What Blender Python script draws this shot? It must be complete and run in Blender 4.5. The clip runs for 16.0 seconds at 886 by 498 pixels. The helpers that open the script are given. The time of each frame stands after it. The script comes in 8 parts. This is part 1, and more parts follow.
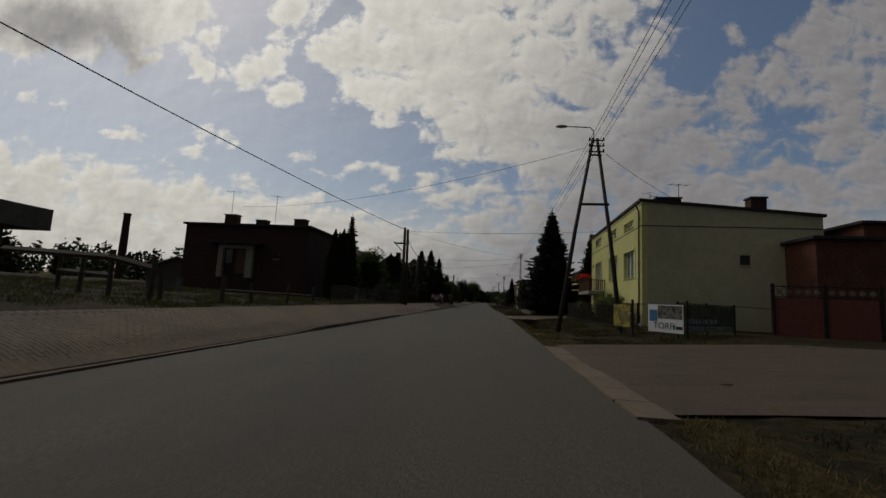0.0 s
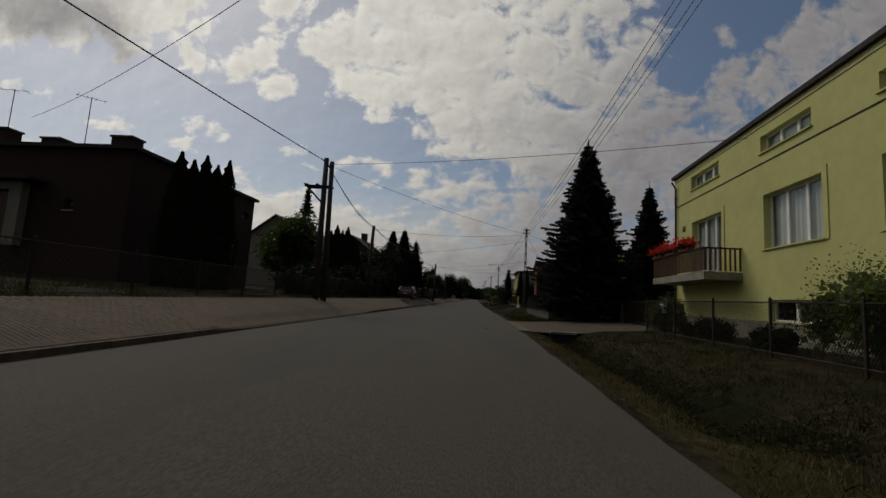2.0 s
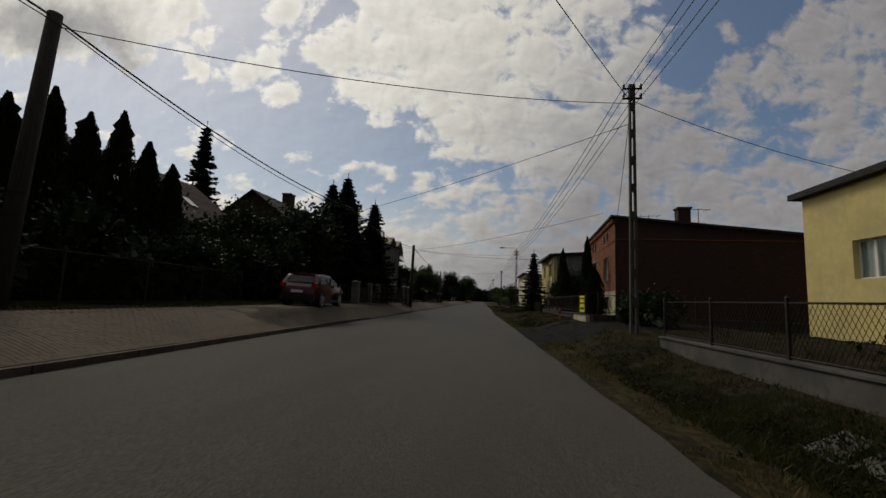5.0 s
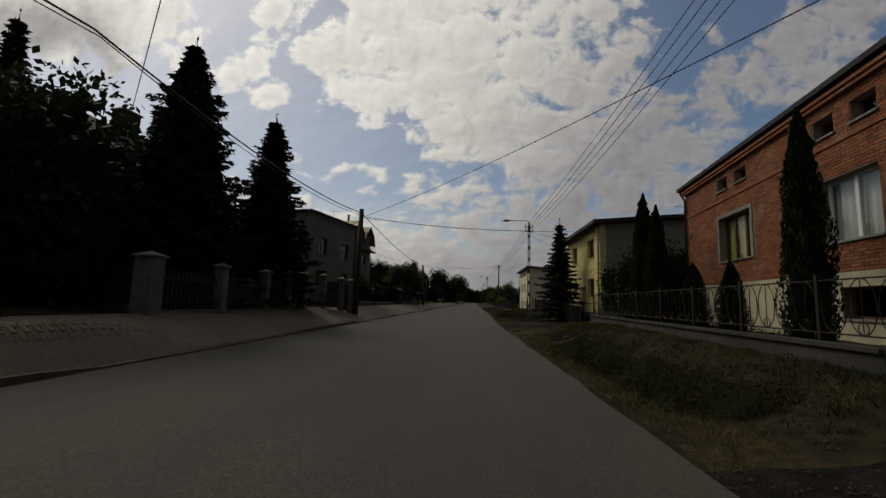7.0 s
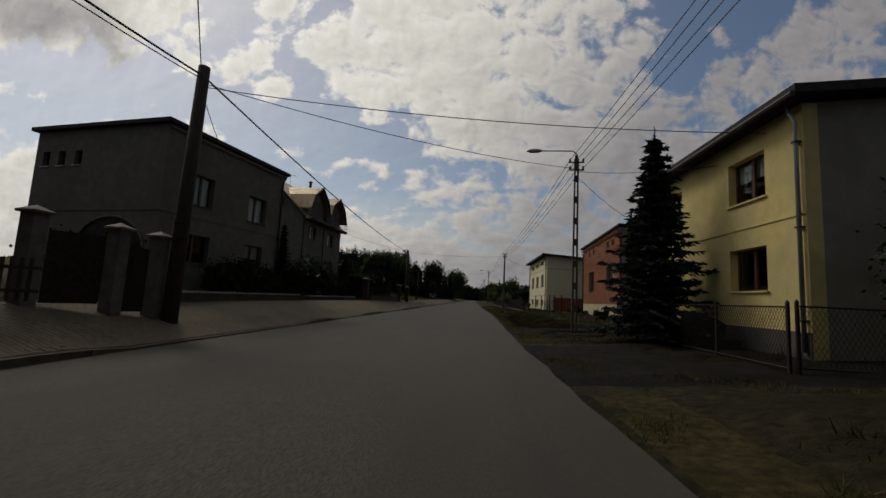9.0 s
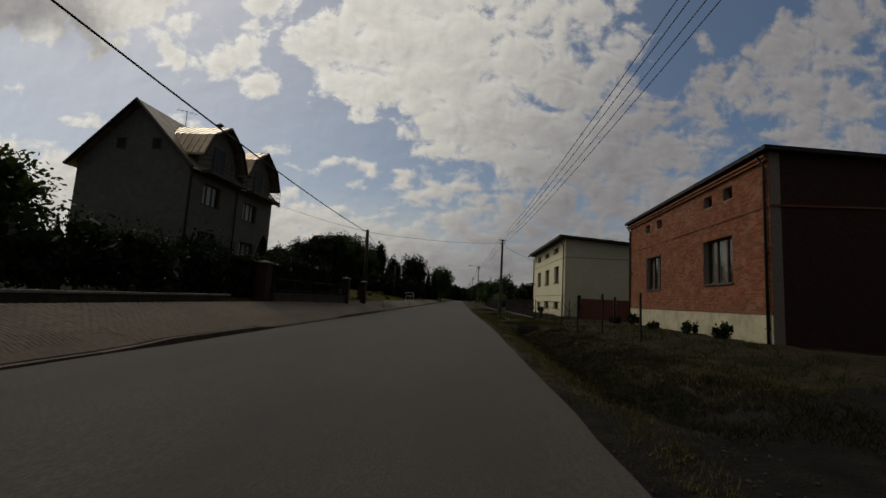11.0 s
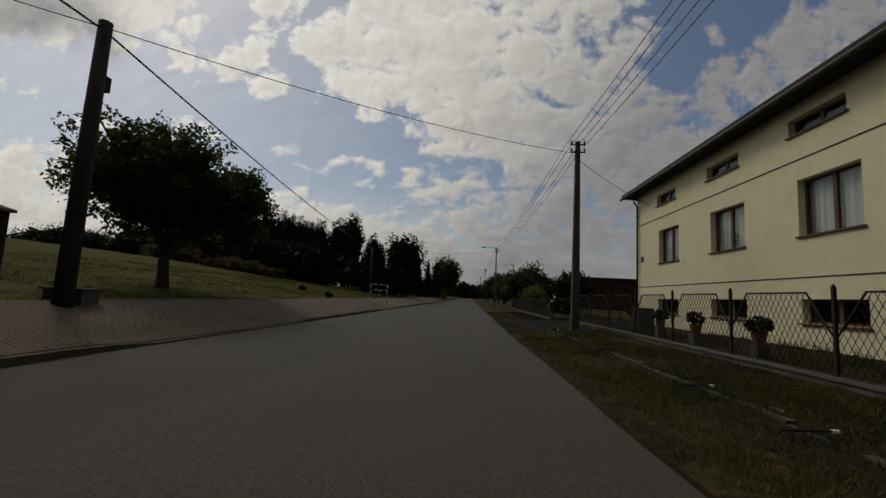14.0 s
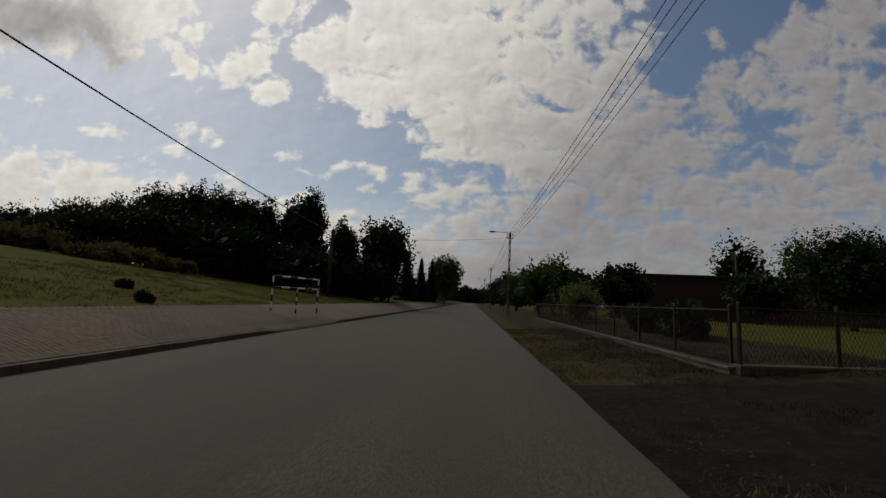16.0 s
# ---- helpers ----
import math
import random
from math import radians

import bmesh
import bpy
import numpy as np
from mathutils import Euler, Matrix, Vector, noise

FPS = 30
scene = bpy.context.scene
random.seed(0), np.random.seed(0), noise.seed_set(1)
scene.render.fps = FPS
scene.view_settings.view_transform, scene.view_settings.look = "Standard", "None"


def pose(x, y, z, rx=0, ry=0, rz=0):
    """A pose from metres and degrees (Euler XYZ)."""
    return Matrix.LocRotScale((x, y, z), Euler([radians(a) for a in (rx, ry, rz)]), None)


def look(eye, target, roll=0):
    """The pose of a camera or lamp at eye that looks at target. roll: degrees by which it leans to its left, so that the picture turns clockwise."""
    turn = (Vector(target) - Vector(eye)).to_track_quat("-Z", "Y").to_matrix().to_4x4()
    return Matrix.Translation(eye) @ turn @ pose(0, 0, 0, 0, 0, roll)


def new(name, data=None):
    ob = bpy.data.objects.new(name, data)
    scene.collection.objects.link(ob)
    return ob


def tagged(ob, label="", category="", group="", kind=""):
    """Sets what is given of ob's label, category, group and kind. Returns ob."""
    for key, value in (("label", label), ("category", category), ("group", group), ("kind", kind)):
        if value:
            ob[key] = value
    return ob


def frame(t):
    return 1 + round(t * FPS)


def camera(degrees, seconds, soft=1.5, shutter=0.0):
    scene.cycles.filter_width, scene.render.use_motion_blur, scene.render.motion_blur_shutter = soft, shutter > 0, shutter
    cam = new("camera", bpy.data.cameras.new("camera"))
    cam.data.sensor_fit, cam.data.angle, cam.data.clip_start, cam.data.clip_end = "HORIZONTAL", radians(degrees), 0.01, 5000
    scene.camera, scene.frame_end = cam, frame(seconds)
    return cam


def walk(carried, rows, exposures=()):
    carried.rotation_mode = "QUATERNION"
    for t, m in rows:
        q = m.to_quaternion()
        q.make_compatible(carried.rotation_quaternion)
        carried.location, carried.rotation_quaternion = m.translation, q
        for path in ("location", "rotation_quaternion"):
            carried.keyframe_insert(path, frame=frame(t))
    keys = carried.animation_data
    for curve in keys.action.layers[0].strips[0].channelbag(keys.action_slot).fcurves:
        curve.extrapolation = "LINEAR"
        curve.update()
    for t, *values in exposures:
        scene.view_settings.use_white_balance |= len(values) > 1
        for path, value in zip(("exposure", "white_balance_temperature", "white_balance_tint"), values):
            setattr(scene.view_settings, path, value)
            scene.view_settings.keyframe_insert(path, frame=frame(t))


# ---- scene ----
cam = camera(92.54, 16.0)
PATH = [
    (0, (-0.184, -0.039, 1.414), (-0.3897, 1.9363, 1.6513), 2.93),
    (0.5, (-0.221, 5.089, 1.376), (-0.3720, 7.0692, 1.6088), 3.74),
    (1, (-0.188, 10.322, 1.321), (-0.3057, 12.3050, 1.5502), 2.30),
    (1.5, (-0.055, 15.265, 1.292), (-0.2228, 17.2442, 1.5302), 3.44),
    (2, (0.051, 20.576, 1.291), (-0.1144, 22.5569, 1.5149), 3.47),
    (2.5, (0.137, 25.735, 1.298), (0.0236, 27.7192, 1.5221), 3.32),
    (3, (0.206, 30.851, 1.316), (0.0918, 32.8336, 1.5548), 2.82),
    (3.5, (0.277, 35.907, 1.339), (0.0916, 37.8843, 1.5783), 3.93),
    (4, (0.277, 41.015, 1.341), (0.0865, 42.9921, 1.5703), 4.59),
    (4.2, (0.253, 43.045, 1.344), (0.0823, 45.0235, 1.5778), 2.23),
    (6.3, (0.004, 63.468, 1.408), (-0.2165, 65.4412, 1.6446), 3.13),
    (6.5, (-0.029, 65.309, 1.400), (-0.1547, 67.2903, 1.6412), 1.81),
    (7, (-0.087, 69.871, 1.364), (-0.2387, 71.8502, 1.6073), 1.78),
    (7.5, (-0.088, 73.927, 1.326), (-0.2748, 75.9042, 1.5607), 3.38),
    (8, (-0.069, 78.221, 1.318), (-0.2375, 80.1998, 1.5527), 3.61),
    (8.5, (-0.035, 82.254, 1.302), (-0.1394, 84.2359, 1.5483), 2.85),
    (9, (-0.037, 85.980, 1.301), (-0.1894, 87.9609, 1.5304), 2.96),
    (9.2, (-0.040, 87.324, 1.306), (-0.1861, 89.3064, 1.5231), 3.86),
    (11.3, (0.026, 105.246, 1.387), (-0.0660, 107.2303, 1.6208), 3.23),
    (11.5, (0.039, 107.296, 1.380), (-0.1323, 109.2756, 1.6069), 4.48),
    (12, (0.064, 112.650, 1.360), (-0.0349, 114.6351, 1.5847), 4.55),
    (12.5, (0.109, 117.505, 1.357), (-0.0383, 119.4857, 1.5945), 4.63),
    (13, (0.105, 122.322, 1.343), (-0.0881, 124.2982, 1.5791), 3.38),
    (13.5, (0.037, 126.832, 1.323), (-0.1411, 128.8115, 1.5506), 4.30),
    (14, (-0.069, 131.427, 1.305), (-0.2034, 133.4099, 1.5258), 2.93),
    (14.5, (-0.078, 135.831, 1.296), (-0.2274, 137.8150, 1.5038), 1.99),
    (15, (-0.078, 140.361, 1.307), (-0.2699, 142.3396, 1.5313), 2.08),
    (15.5, (-0.097, 144.769, 1.316), (-0.2802, 146.7486, 1.5339), 3.81),
    (16, (-0.130, 149.172, 1.318), (-0.2753, 151.1515, 1.5595), 2.72),
]
walk(cam, [(t, look(eye, target, roll)) for t, eye, target, roll in PATH], [(0.0, -0.25, 6600, 8.5), (2.5, -0.15, 6600, 8.5), (4.0, 0.0, 6600, 8.5), (8.5, -0.02, 6600, 8.5), (11.5, -0.18, 6600, 8.5), (14.5, -0.15, 6600, 8.5), (15.5, -0.1, 6600, 8.5), (16.0, -0.03, 6600, 8.5)])

# ---- world and sun ----
SUN_AZ, SUN_EL = 50.0, 44.0        # degrees to the left of +y, and above the horizon
sun_way = Vector((-math.sin(radians(SUN_AZ)) * math.cos(radians(SUN_EL)), math.cos(radians(SUN_AZ)) * math.cos(radians(SUN_EL)), math.sin(radians(SUN_EL))))
sun = new("sun", bpy.data.lights.new("sun", "SUN"))
sun.data.energy, sun.data.angle, sun.data.color = 0.8, radians(18.0), (1.0, 0.93, 0.82)
sun.matrix_world = look((0, 0, 60), Vector((0, 0, 60)) - sun_way)
scene.view_settings.exposure = 0.0

world = bpy.data.worlds.new("sky")
scene.world = world
world.use_nodes = True


# axes of the cloud chart: the camera's own view axis, right and up
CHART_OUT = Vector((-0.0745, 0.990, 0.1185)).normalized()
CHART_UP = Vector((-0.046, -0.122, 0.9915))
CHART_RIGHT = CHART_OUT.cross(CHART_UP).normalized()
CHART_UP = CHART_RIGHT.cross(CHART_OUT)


def sky_nodes(nt):
    """A blue sky with broken cloud. On a flat chart fitted to the camera's view (7.5 units to the tangent of 45
    degrees, origin at the upper left, y down) each bank is a few soft ellipses (x, y, half width, half height, turn),
    frayed and lit by noise."""
    n, link = nt.nodes, nt.links.new
    n.clear()

    def math_node(op, a, b=None, c=None):
        m = n.new("ShaderNodeMath")
        m.operation = op
        for i, v in enumerate((a, b, c)):
            if v is None:
                continue
            if isinstance(v, (int, float)):
                m.inputs[i].default_value = v
            else:
                link(v, m.inputs[i])
        return m.outputs[0]

    def step(v, lo, hi, a=0.0, b=1.0):
        m = n.new("ShaderNodeMapRange")
        m.interpolation_type = "SMOOTHSTEP"
        link(v, m.inputs["Value"])
        for k, w in (("From Min", lo), ("From Max", hi), ("To Min", a), ("To Max", b)):
            m.inputs[k].default_value = w
        return m.outputs[0]

    def fbm(vec, scale, detail, rough, dist=0.0):
        m = n.new("ShaderNodeTexNoise")
        m.inputs["Scale"].default_value, m.inputs["Detail"].default_value = scale, detail
        m.inputs["Roughness"].default_value, m.inputs["Distortion"].default_value = rough, dist
        link(vec, m.inputs["Vector"])
        return m

    def dot(vec, way):
        d = n.new("ShaderNodeVectorMath")
        d.operation = "DOT_PRODUCT"
        link(vec, d.inputs[0])
        d.inputs[1].default_value = tuple(way)
        return d.outputs["Value"]

    def combine(x, y, z=0.0):
        c = n.new("ShaderNodeCombineXYZ")
        for i, v in enumerate((x, y, z)):
            if isinstance(v, (int, float)):
                c.inputs[i].default_value = v
            else:
                link(v, c.inputs[i])
        return c.outputs[0]

    def moved(vec, by, scale=(1, 1, 1)):
        m = n.new("ShaderNodeVectorMath")
        m.operation = "MULTIPLY_ADD"
        link(vec, m.inputs[0])
        m.inputs[1].default_value, m.inputs[2].default_value = scale, by
        return m.outputs[0]

    def bank(vec, rows, cap=9.0, less=0.0):
        """How deep a place lies within the ellipses, in units of the chart."""
        best = None
        for cx, cy, rx, ry, turn in rows:
            m = n.new("ShaderNodeMapping")
            m.vector_type = "TEXTURE"
            m.inputs["Location"].default_value = (cx, cy, 0)
            m.inputs["Rotation"].default_value = (0, 0, radians(turn))
            m.inputs["Scale"].default_value = (rx, ry, 1)
            link(vec, m.inputs["Vector"])
            size = n.new("ShaderNodeVectorMath")
            size.operation = "LENGTH"
            link(m.outputs[0], size.inputs[0])
            f = math_node("MULTIPLY_ADD", size.outputs["Value"], -min(rx, ry) ** 0.7, min(rx, ry) ** 0.7)
            best = f if best is None else math_node("MAXIMUM", best, f)
        return math_node("SUBTRACT", math_node("MINIMUM", best, cap), less)

    co = n.new("ShaderNodeTexCoord").outputs["Generated"]
    split = n.new("ShaderNodeSeparateXYZ")
    link(co, split.inputs[0])
    up = split.outputs["Z"]
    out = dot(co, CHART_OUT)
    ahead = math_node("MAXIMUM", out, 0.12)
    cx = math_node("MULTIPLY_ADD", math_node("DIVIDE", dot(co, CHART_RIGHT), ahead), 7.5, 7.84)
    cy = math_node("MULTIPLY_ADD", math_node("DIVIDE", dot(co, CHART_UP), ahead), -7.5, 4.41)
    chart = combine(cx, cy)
    # ragged outlines: the chart is pushed about by noise at two scales
    wob = fbm(chart, 1.6, 7.0, 0.62)
    push = n.new("ShaderNodeVectorMath")
    push.operation = "MULTIPLY_ADD"
    link(wob.outputs["Color"], push.inputs[0])
    push.inputs[1].default_value = (1.1, 0.9, 0)
    link(moved(chart, (-0.55, -0.45, 0)), push.inputs[2])
    ragged = push.outputs[0]
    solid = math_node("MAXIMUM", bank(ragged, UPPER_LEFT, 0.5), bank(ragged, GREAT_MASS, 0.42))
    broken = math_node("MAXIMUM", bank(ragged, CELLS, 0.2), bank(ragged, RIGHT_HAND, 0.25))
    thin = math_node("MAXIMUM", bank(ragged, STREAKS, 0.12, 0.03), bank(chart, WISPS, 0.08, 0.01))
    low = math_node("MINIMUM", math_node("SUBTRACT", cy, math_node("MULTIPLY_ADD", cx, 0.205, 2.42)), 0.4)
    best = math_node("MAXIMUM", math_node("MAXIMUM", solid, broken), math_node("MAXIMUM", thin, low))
    # overhead and behind, the same broken cloud goes on
    depth = math_node("MAXIMUM", math_node("ADD", up, 0.16), 0.05)
    dome = combine(math_node("DIVIDE", split.outputs["X"], depth), math_node("DIVIDE", split.outputs["Y"], depth), 3.0)
    rest = math_node("MULTIPLY", math_node("SUBTRACT", fbm(dome, 0.9, 6.0, 0.58).outputs["Fac"], 0.40), 2.5)
    side = step(out, 0.42, 0.6)
    best = math_node("ADD", math_node("MULTIPLY", best, side), math_node("MULTIPLY", rest, math_node("SUBTRACT", 1.0, side)))
    # cells grow smaller and flatter towards the horizon
    flat = combine(math_node("MULTIPLY", cx, 1.0), math_node("MULTIPLY_ADD", math_node("MULTIPLY", cy, cy), 0.07, cy), 0.0)
    puff = fbm(flat, 1.75, 8.0, 0.57, 0.3)
    lit = fbm(moved(flat, (-0.07, -0.09, 0)), 1.75, 8.0, 0.57, 0.3)
    dens = math_node("MULTIPLY_ADD", math_node("SUBTRACT", puff.outputs["Fac"], 0.5), 1.9, best)
    alpha = step(dens, -0.16, 0.30)
    haze = step(up, 0.02, 0.31, 0.95, 0.0)
    veil = step(dot(co, sun_way), 0.3, 1.0, 0.0, 0.22)
    haze = math_node("MAXIMUM", haze, veil)
    alpha = math_node("MAXIMUM", alpha, haze)
    # towards the sun the cloud is bright, away from it grey
    near = math_node("MAXIMUM", step(dot(co, sun_way), 0.17, 1.06, 0.09, 0.78), step(out, 0.1, 0.75, 0.09, 0.27))
    relief = math_node("MULTIPLY_ADD", math_node("SUBTRACT", puff.outputs["Fac"], lit.outputs["Fac"]), 0.95, 1.0)
    relief = math_node("MINIMUM", math_node("MAXIMUM", relief, 0.8), 1.16)
    thick = step(dens, 0.12, 0.62, 1.08, 0.93)
    heart = step(bank(ragged, HEARTS), -0.45, 0.35, 1.0, 0.52)
    heart = math_node("ADD", math_node("MULTIPLY", heart, side), math_node("SUBTRACT", 1.0, side))
    shade = math_node("MULTIPLY", math_node("MULTIPLY", relief, thick), math_node("MULTIPLY", heart, near))
    tone = n.new("ShaderNodeMix")
    tone.data_type = "RGBA"
    tone.inputs[6].default_value, tone.inputs[7].default_value = (0.93, 0.90, 0.93, 1), (1.0, 0.965, 0.90, 1)
    link(step(shade, 0.2, 0.62), tone.inputs[0])
    cloud = n.new("ShaderNodeBackground")
    link(tone.outputs[2], cloud.inputs["Color"])
    link(math_node("MULTIPLY", shade, CLOUD_LIGHT), cloud.inputs["Strength"])
    sky = n.new("ShaderNodeTexSky")
    sky.sky_type, sky.sun_disc = "NISHITA", False
    sky.sun_elevation, sky.sun_rotation = radians(SUN_EL), radians(-SUN_AZ)
    sky.air_density, sky.dust_density, sky.ozone_density = 1.0, 1.2, 1.5
    blue = n.new("ShaderNodeBackground")
    blue.inputs["Strength"].default_value = SKY_LIGHT
    link(sky.outputs[0], blue.inputs["Color"])
    mix = n.new("ShaderNodeMixShader")
    link(alpha, mix.inputs[0]), link(blue.outputs[0], mix.inputs[1]), link(cloud.outputs[0], mix.inputs[2])
    link(mix.outputs[0], n.new("ShaderNodeOutputWorld").inputs[0])


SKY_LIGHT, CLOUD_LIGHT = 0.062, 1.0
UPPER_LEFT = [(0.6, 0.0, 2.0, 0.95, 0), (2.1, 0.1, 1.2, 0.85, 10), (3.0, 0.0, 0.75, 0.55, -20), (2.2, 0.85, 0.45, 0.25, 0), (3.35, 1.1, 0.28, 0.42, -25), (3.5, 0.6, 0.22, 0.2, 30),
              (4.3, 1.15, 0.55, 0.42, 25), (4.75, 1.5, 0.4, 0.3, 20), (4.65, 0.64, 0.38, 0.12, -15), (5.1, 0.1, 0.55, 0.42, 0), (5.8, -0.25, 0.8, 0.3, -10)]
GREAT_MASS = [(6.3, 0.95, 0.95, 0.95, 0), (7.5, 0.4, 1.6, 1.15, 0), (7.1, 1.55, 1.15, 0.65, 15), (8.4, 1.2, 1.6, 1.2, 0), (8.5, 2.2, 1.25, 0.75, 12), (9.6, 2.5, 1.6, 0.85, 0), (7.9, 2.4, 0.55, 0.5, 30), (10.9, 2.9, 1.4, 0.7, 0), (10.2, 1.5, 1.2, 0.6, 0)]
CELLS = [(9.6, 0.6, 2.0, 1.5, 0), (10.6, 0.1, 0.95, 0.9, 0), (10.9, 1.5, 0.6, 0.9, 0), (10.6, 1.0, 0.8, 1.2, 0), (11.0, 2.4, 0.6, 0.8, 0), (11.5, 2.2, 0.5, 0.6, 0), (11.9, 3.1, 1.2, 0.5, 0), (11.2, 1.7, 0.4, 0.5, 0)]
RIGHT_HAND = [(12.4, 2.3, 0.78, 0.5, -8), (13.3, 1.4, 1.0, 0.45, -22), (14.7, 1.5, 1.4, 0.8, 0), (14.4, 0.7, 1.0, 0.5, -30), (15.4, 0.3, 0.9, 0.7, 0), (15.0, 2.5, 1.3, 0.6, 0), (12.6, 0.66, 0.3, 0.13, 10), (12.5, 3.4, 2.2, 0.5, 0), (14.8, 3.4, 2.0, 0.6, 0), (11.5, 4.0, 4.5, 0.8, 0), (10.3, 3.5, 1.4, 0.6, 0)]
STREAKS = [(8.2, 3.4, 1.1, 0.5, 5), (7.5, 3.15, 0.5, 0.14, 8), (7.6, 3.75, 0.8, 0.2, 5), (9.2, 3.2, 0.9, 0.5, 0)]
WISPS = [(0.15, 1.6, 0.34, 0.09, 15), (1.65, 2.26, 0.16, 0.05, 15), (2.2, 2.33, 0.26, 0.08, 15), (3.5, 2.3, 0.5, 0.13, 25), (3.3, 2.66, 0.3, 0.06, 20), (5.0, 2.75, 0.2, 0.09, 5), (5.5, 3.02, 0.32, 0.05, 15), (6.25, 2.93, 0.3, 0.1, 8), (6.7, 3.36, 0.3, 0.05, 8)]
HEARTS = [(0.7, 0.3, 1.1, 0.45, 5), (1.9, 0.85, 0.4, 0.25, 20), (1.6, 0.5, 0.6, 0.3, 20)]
sky_nodes(world.node_tree)


# ---- materials ----
def surf(name, c1, c2, scale=4.0, rough=0.8, bump=0.3, bscale=40.0, metal=0.0, stain=None, stain_scale=0.6, stretch=(1, 1, 1), vary=0.0, detail=5.0, depth=0.02, spec=0.3):
    """A surface of two colours mixed by noise, with larger stains, fine relief and a chance difference from piece to piece."""
    m = bpy.data.materials.new(name)
    m.use_nodes = True
    nt = m.node_tree
    n, link = nt.nodes, nt.links.new
    p = n["Principled BSDF"]
    co = n.new("ShaderNodeNewGeometry").outputs["Position"]
    mp = n.new("ShaderNodeMapping")
    mp.inputs["Scale"].default_value = stretch
    link(co, mp.inputs["Vector"])

    def fbm(s, d, r=0.6):
        t = n.new("ShaderNodeTexNoise")
        t.inputs["Scale"].default_value, t.inputs["Detail"].default_value, t.inputs["Roughness"].default_value = s, d, r
        link(mp.outputs[0], t.inputs["Vector"])
        return t.outputs["Fac"]

    ramp = n.new("ShaderNodeMapRange")
    ramp.inputs["From Min"].default_value, ramp.inputs["From Max"].default_value = 0.35, 0.65
    link(fbm(scale, detail), ramp.inputs["Value"])
    mix = n.new("ShaderNodeMix")
    mix.data_type = "RGBA"
    mix.inputs[6].default_value, mix.inputs[7].default_value = (*c1, 1), (*c2, 1)
    link(ramp.outputs[0], mix.inputs[0])
    col = mix.outputs[2]
    if stain:
        s = n.new("ShaderNodeMapRange")
        s.inputs["From Min"].default_value, s.inputs["From Max"].default_value = 0.46, 0.68
        s.inputs["To Max"].default_value = 0.8
        link(fbm(stain_scale, 7.0, 0.65), s.inputs["Value"])
        mx = n.new("ShaderNodeMix")
        mx.data_type = "RGBA"
        mx.inputs[7].default_value = (*stain, 1)
        link(s.outputs[0], mx.inputs[0]), link(col, mx.inputs[6])
        col = mx.outputs[2]
    if vary:
        info = n.new("ShaderNodeObjectInfo").outputs["Random"]
        isle = n.new("ShaderNodeNewGeometry").outputs["Random Per Island"]
        both = n.new("ShaderNodeMath")
        both.operation = "ADD"
        link(info, both.inputs[0]), link(isle, both.inputs[1])
        wrap = n.new("ShaderNodeMath")
        wrap.operation = "FRACT"
        link(both.outputs[0], wrap.inputs[0])
        v = n.new("ShaderNodeMapRange")
        v.inputs["To Min"].default_value, v.inputs["To Max"].default_value = 1 - vary, 1 + vary
        link(wrap.outputs[0], v.inputs["Value"])
        h = n.new("ShaderNodeHueSaturation")
        link(v.outputs[0], h.inputs["Value"]), link(col, h.inputs["Color"])
        col = h.outputs[0]
    link(col, p.inputs["Base Color"])
    rr = n.new("ShaderNodeMapRange")
    rr.inputs["To Min"].default_value, rr.inputs["To Max"].default_value = max(rough - 0.12, 0.02), min(rough + 0.1, 1)
    link(fbm(scale * 2.3, 3.0), rr.inputs["Value"]), link(rr.outputs[0], p.inputs["Roughness"])
    p.inputs["Metallic"].default_value = metal
    p.inputs["Specular IOR Level"].default_value = spec
    if bump:
        b = n.new("ShaderNodeBump")
        b.inputs["Strength"].default_value, b.inputs["Distance"].default_value = bump, depth
        link(fbm(bscale, 4.0), b.inputs["Height"]), link(b.outputs[0], p.inputs["Normal"])
    return m


def leafy(name, c1, c2, rough=0.6, thin=0.25):
    m = surf(name, c1, c2, 1.3, rough, 0, vary=0.35, spec=0.12)
    nt = m.node_tree
    p = nt.nodes["Principled BSDF"]
    t = nt.nodes.new("ShaderNodeBsdfTranslucent")
    t.inputs["Color"].default_value = (c2[0] * 1.5, c2[1] * 1.6, c2[2], 1)
    mix = nt.nodes.new("ShaderNodeMixShader")
    mix.inputs[0].default_value = thin
    out = nt.nodes["Material Output"]
    nt.links.new(p.outputs[0], mix.inputs[1]), nt.links.new(t.outputs[0], mix.inputs[2]), nt.links.new(mix.outputs[0], out.inputs[0])
    return m


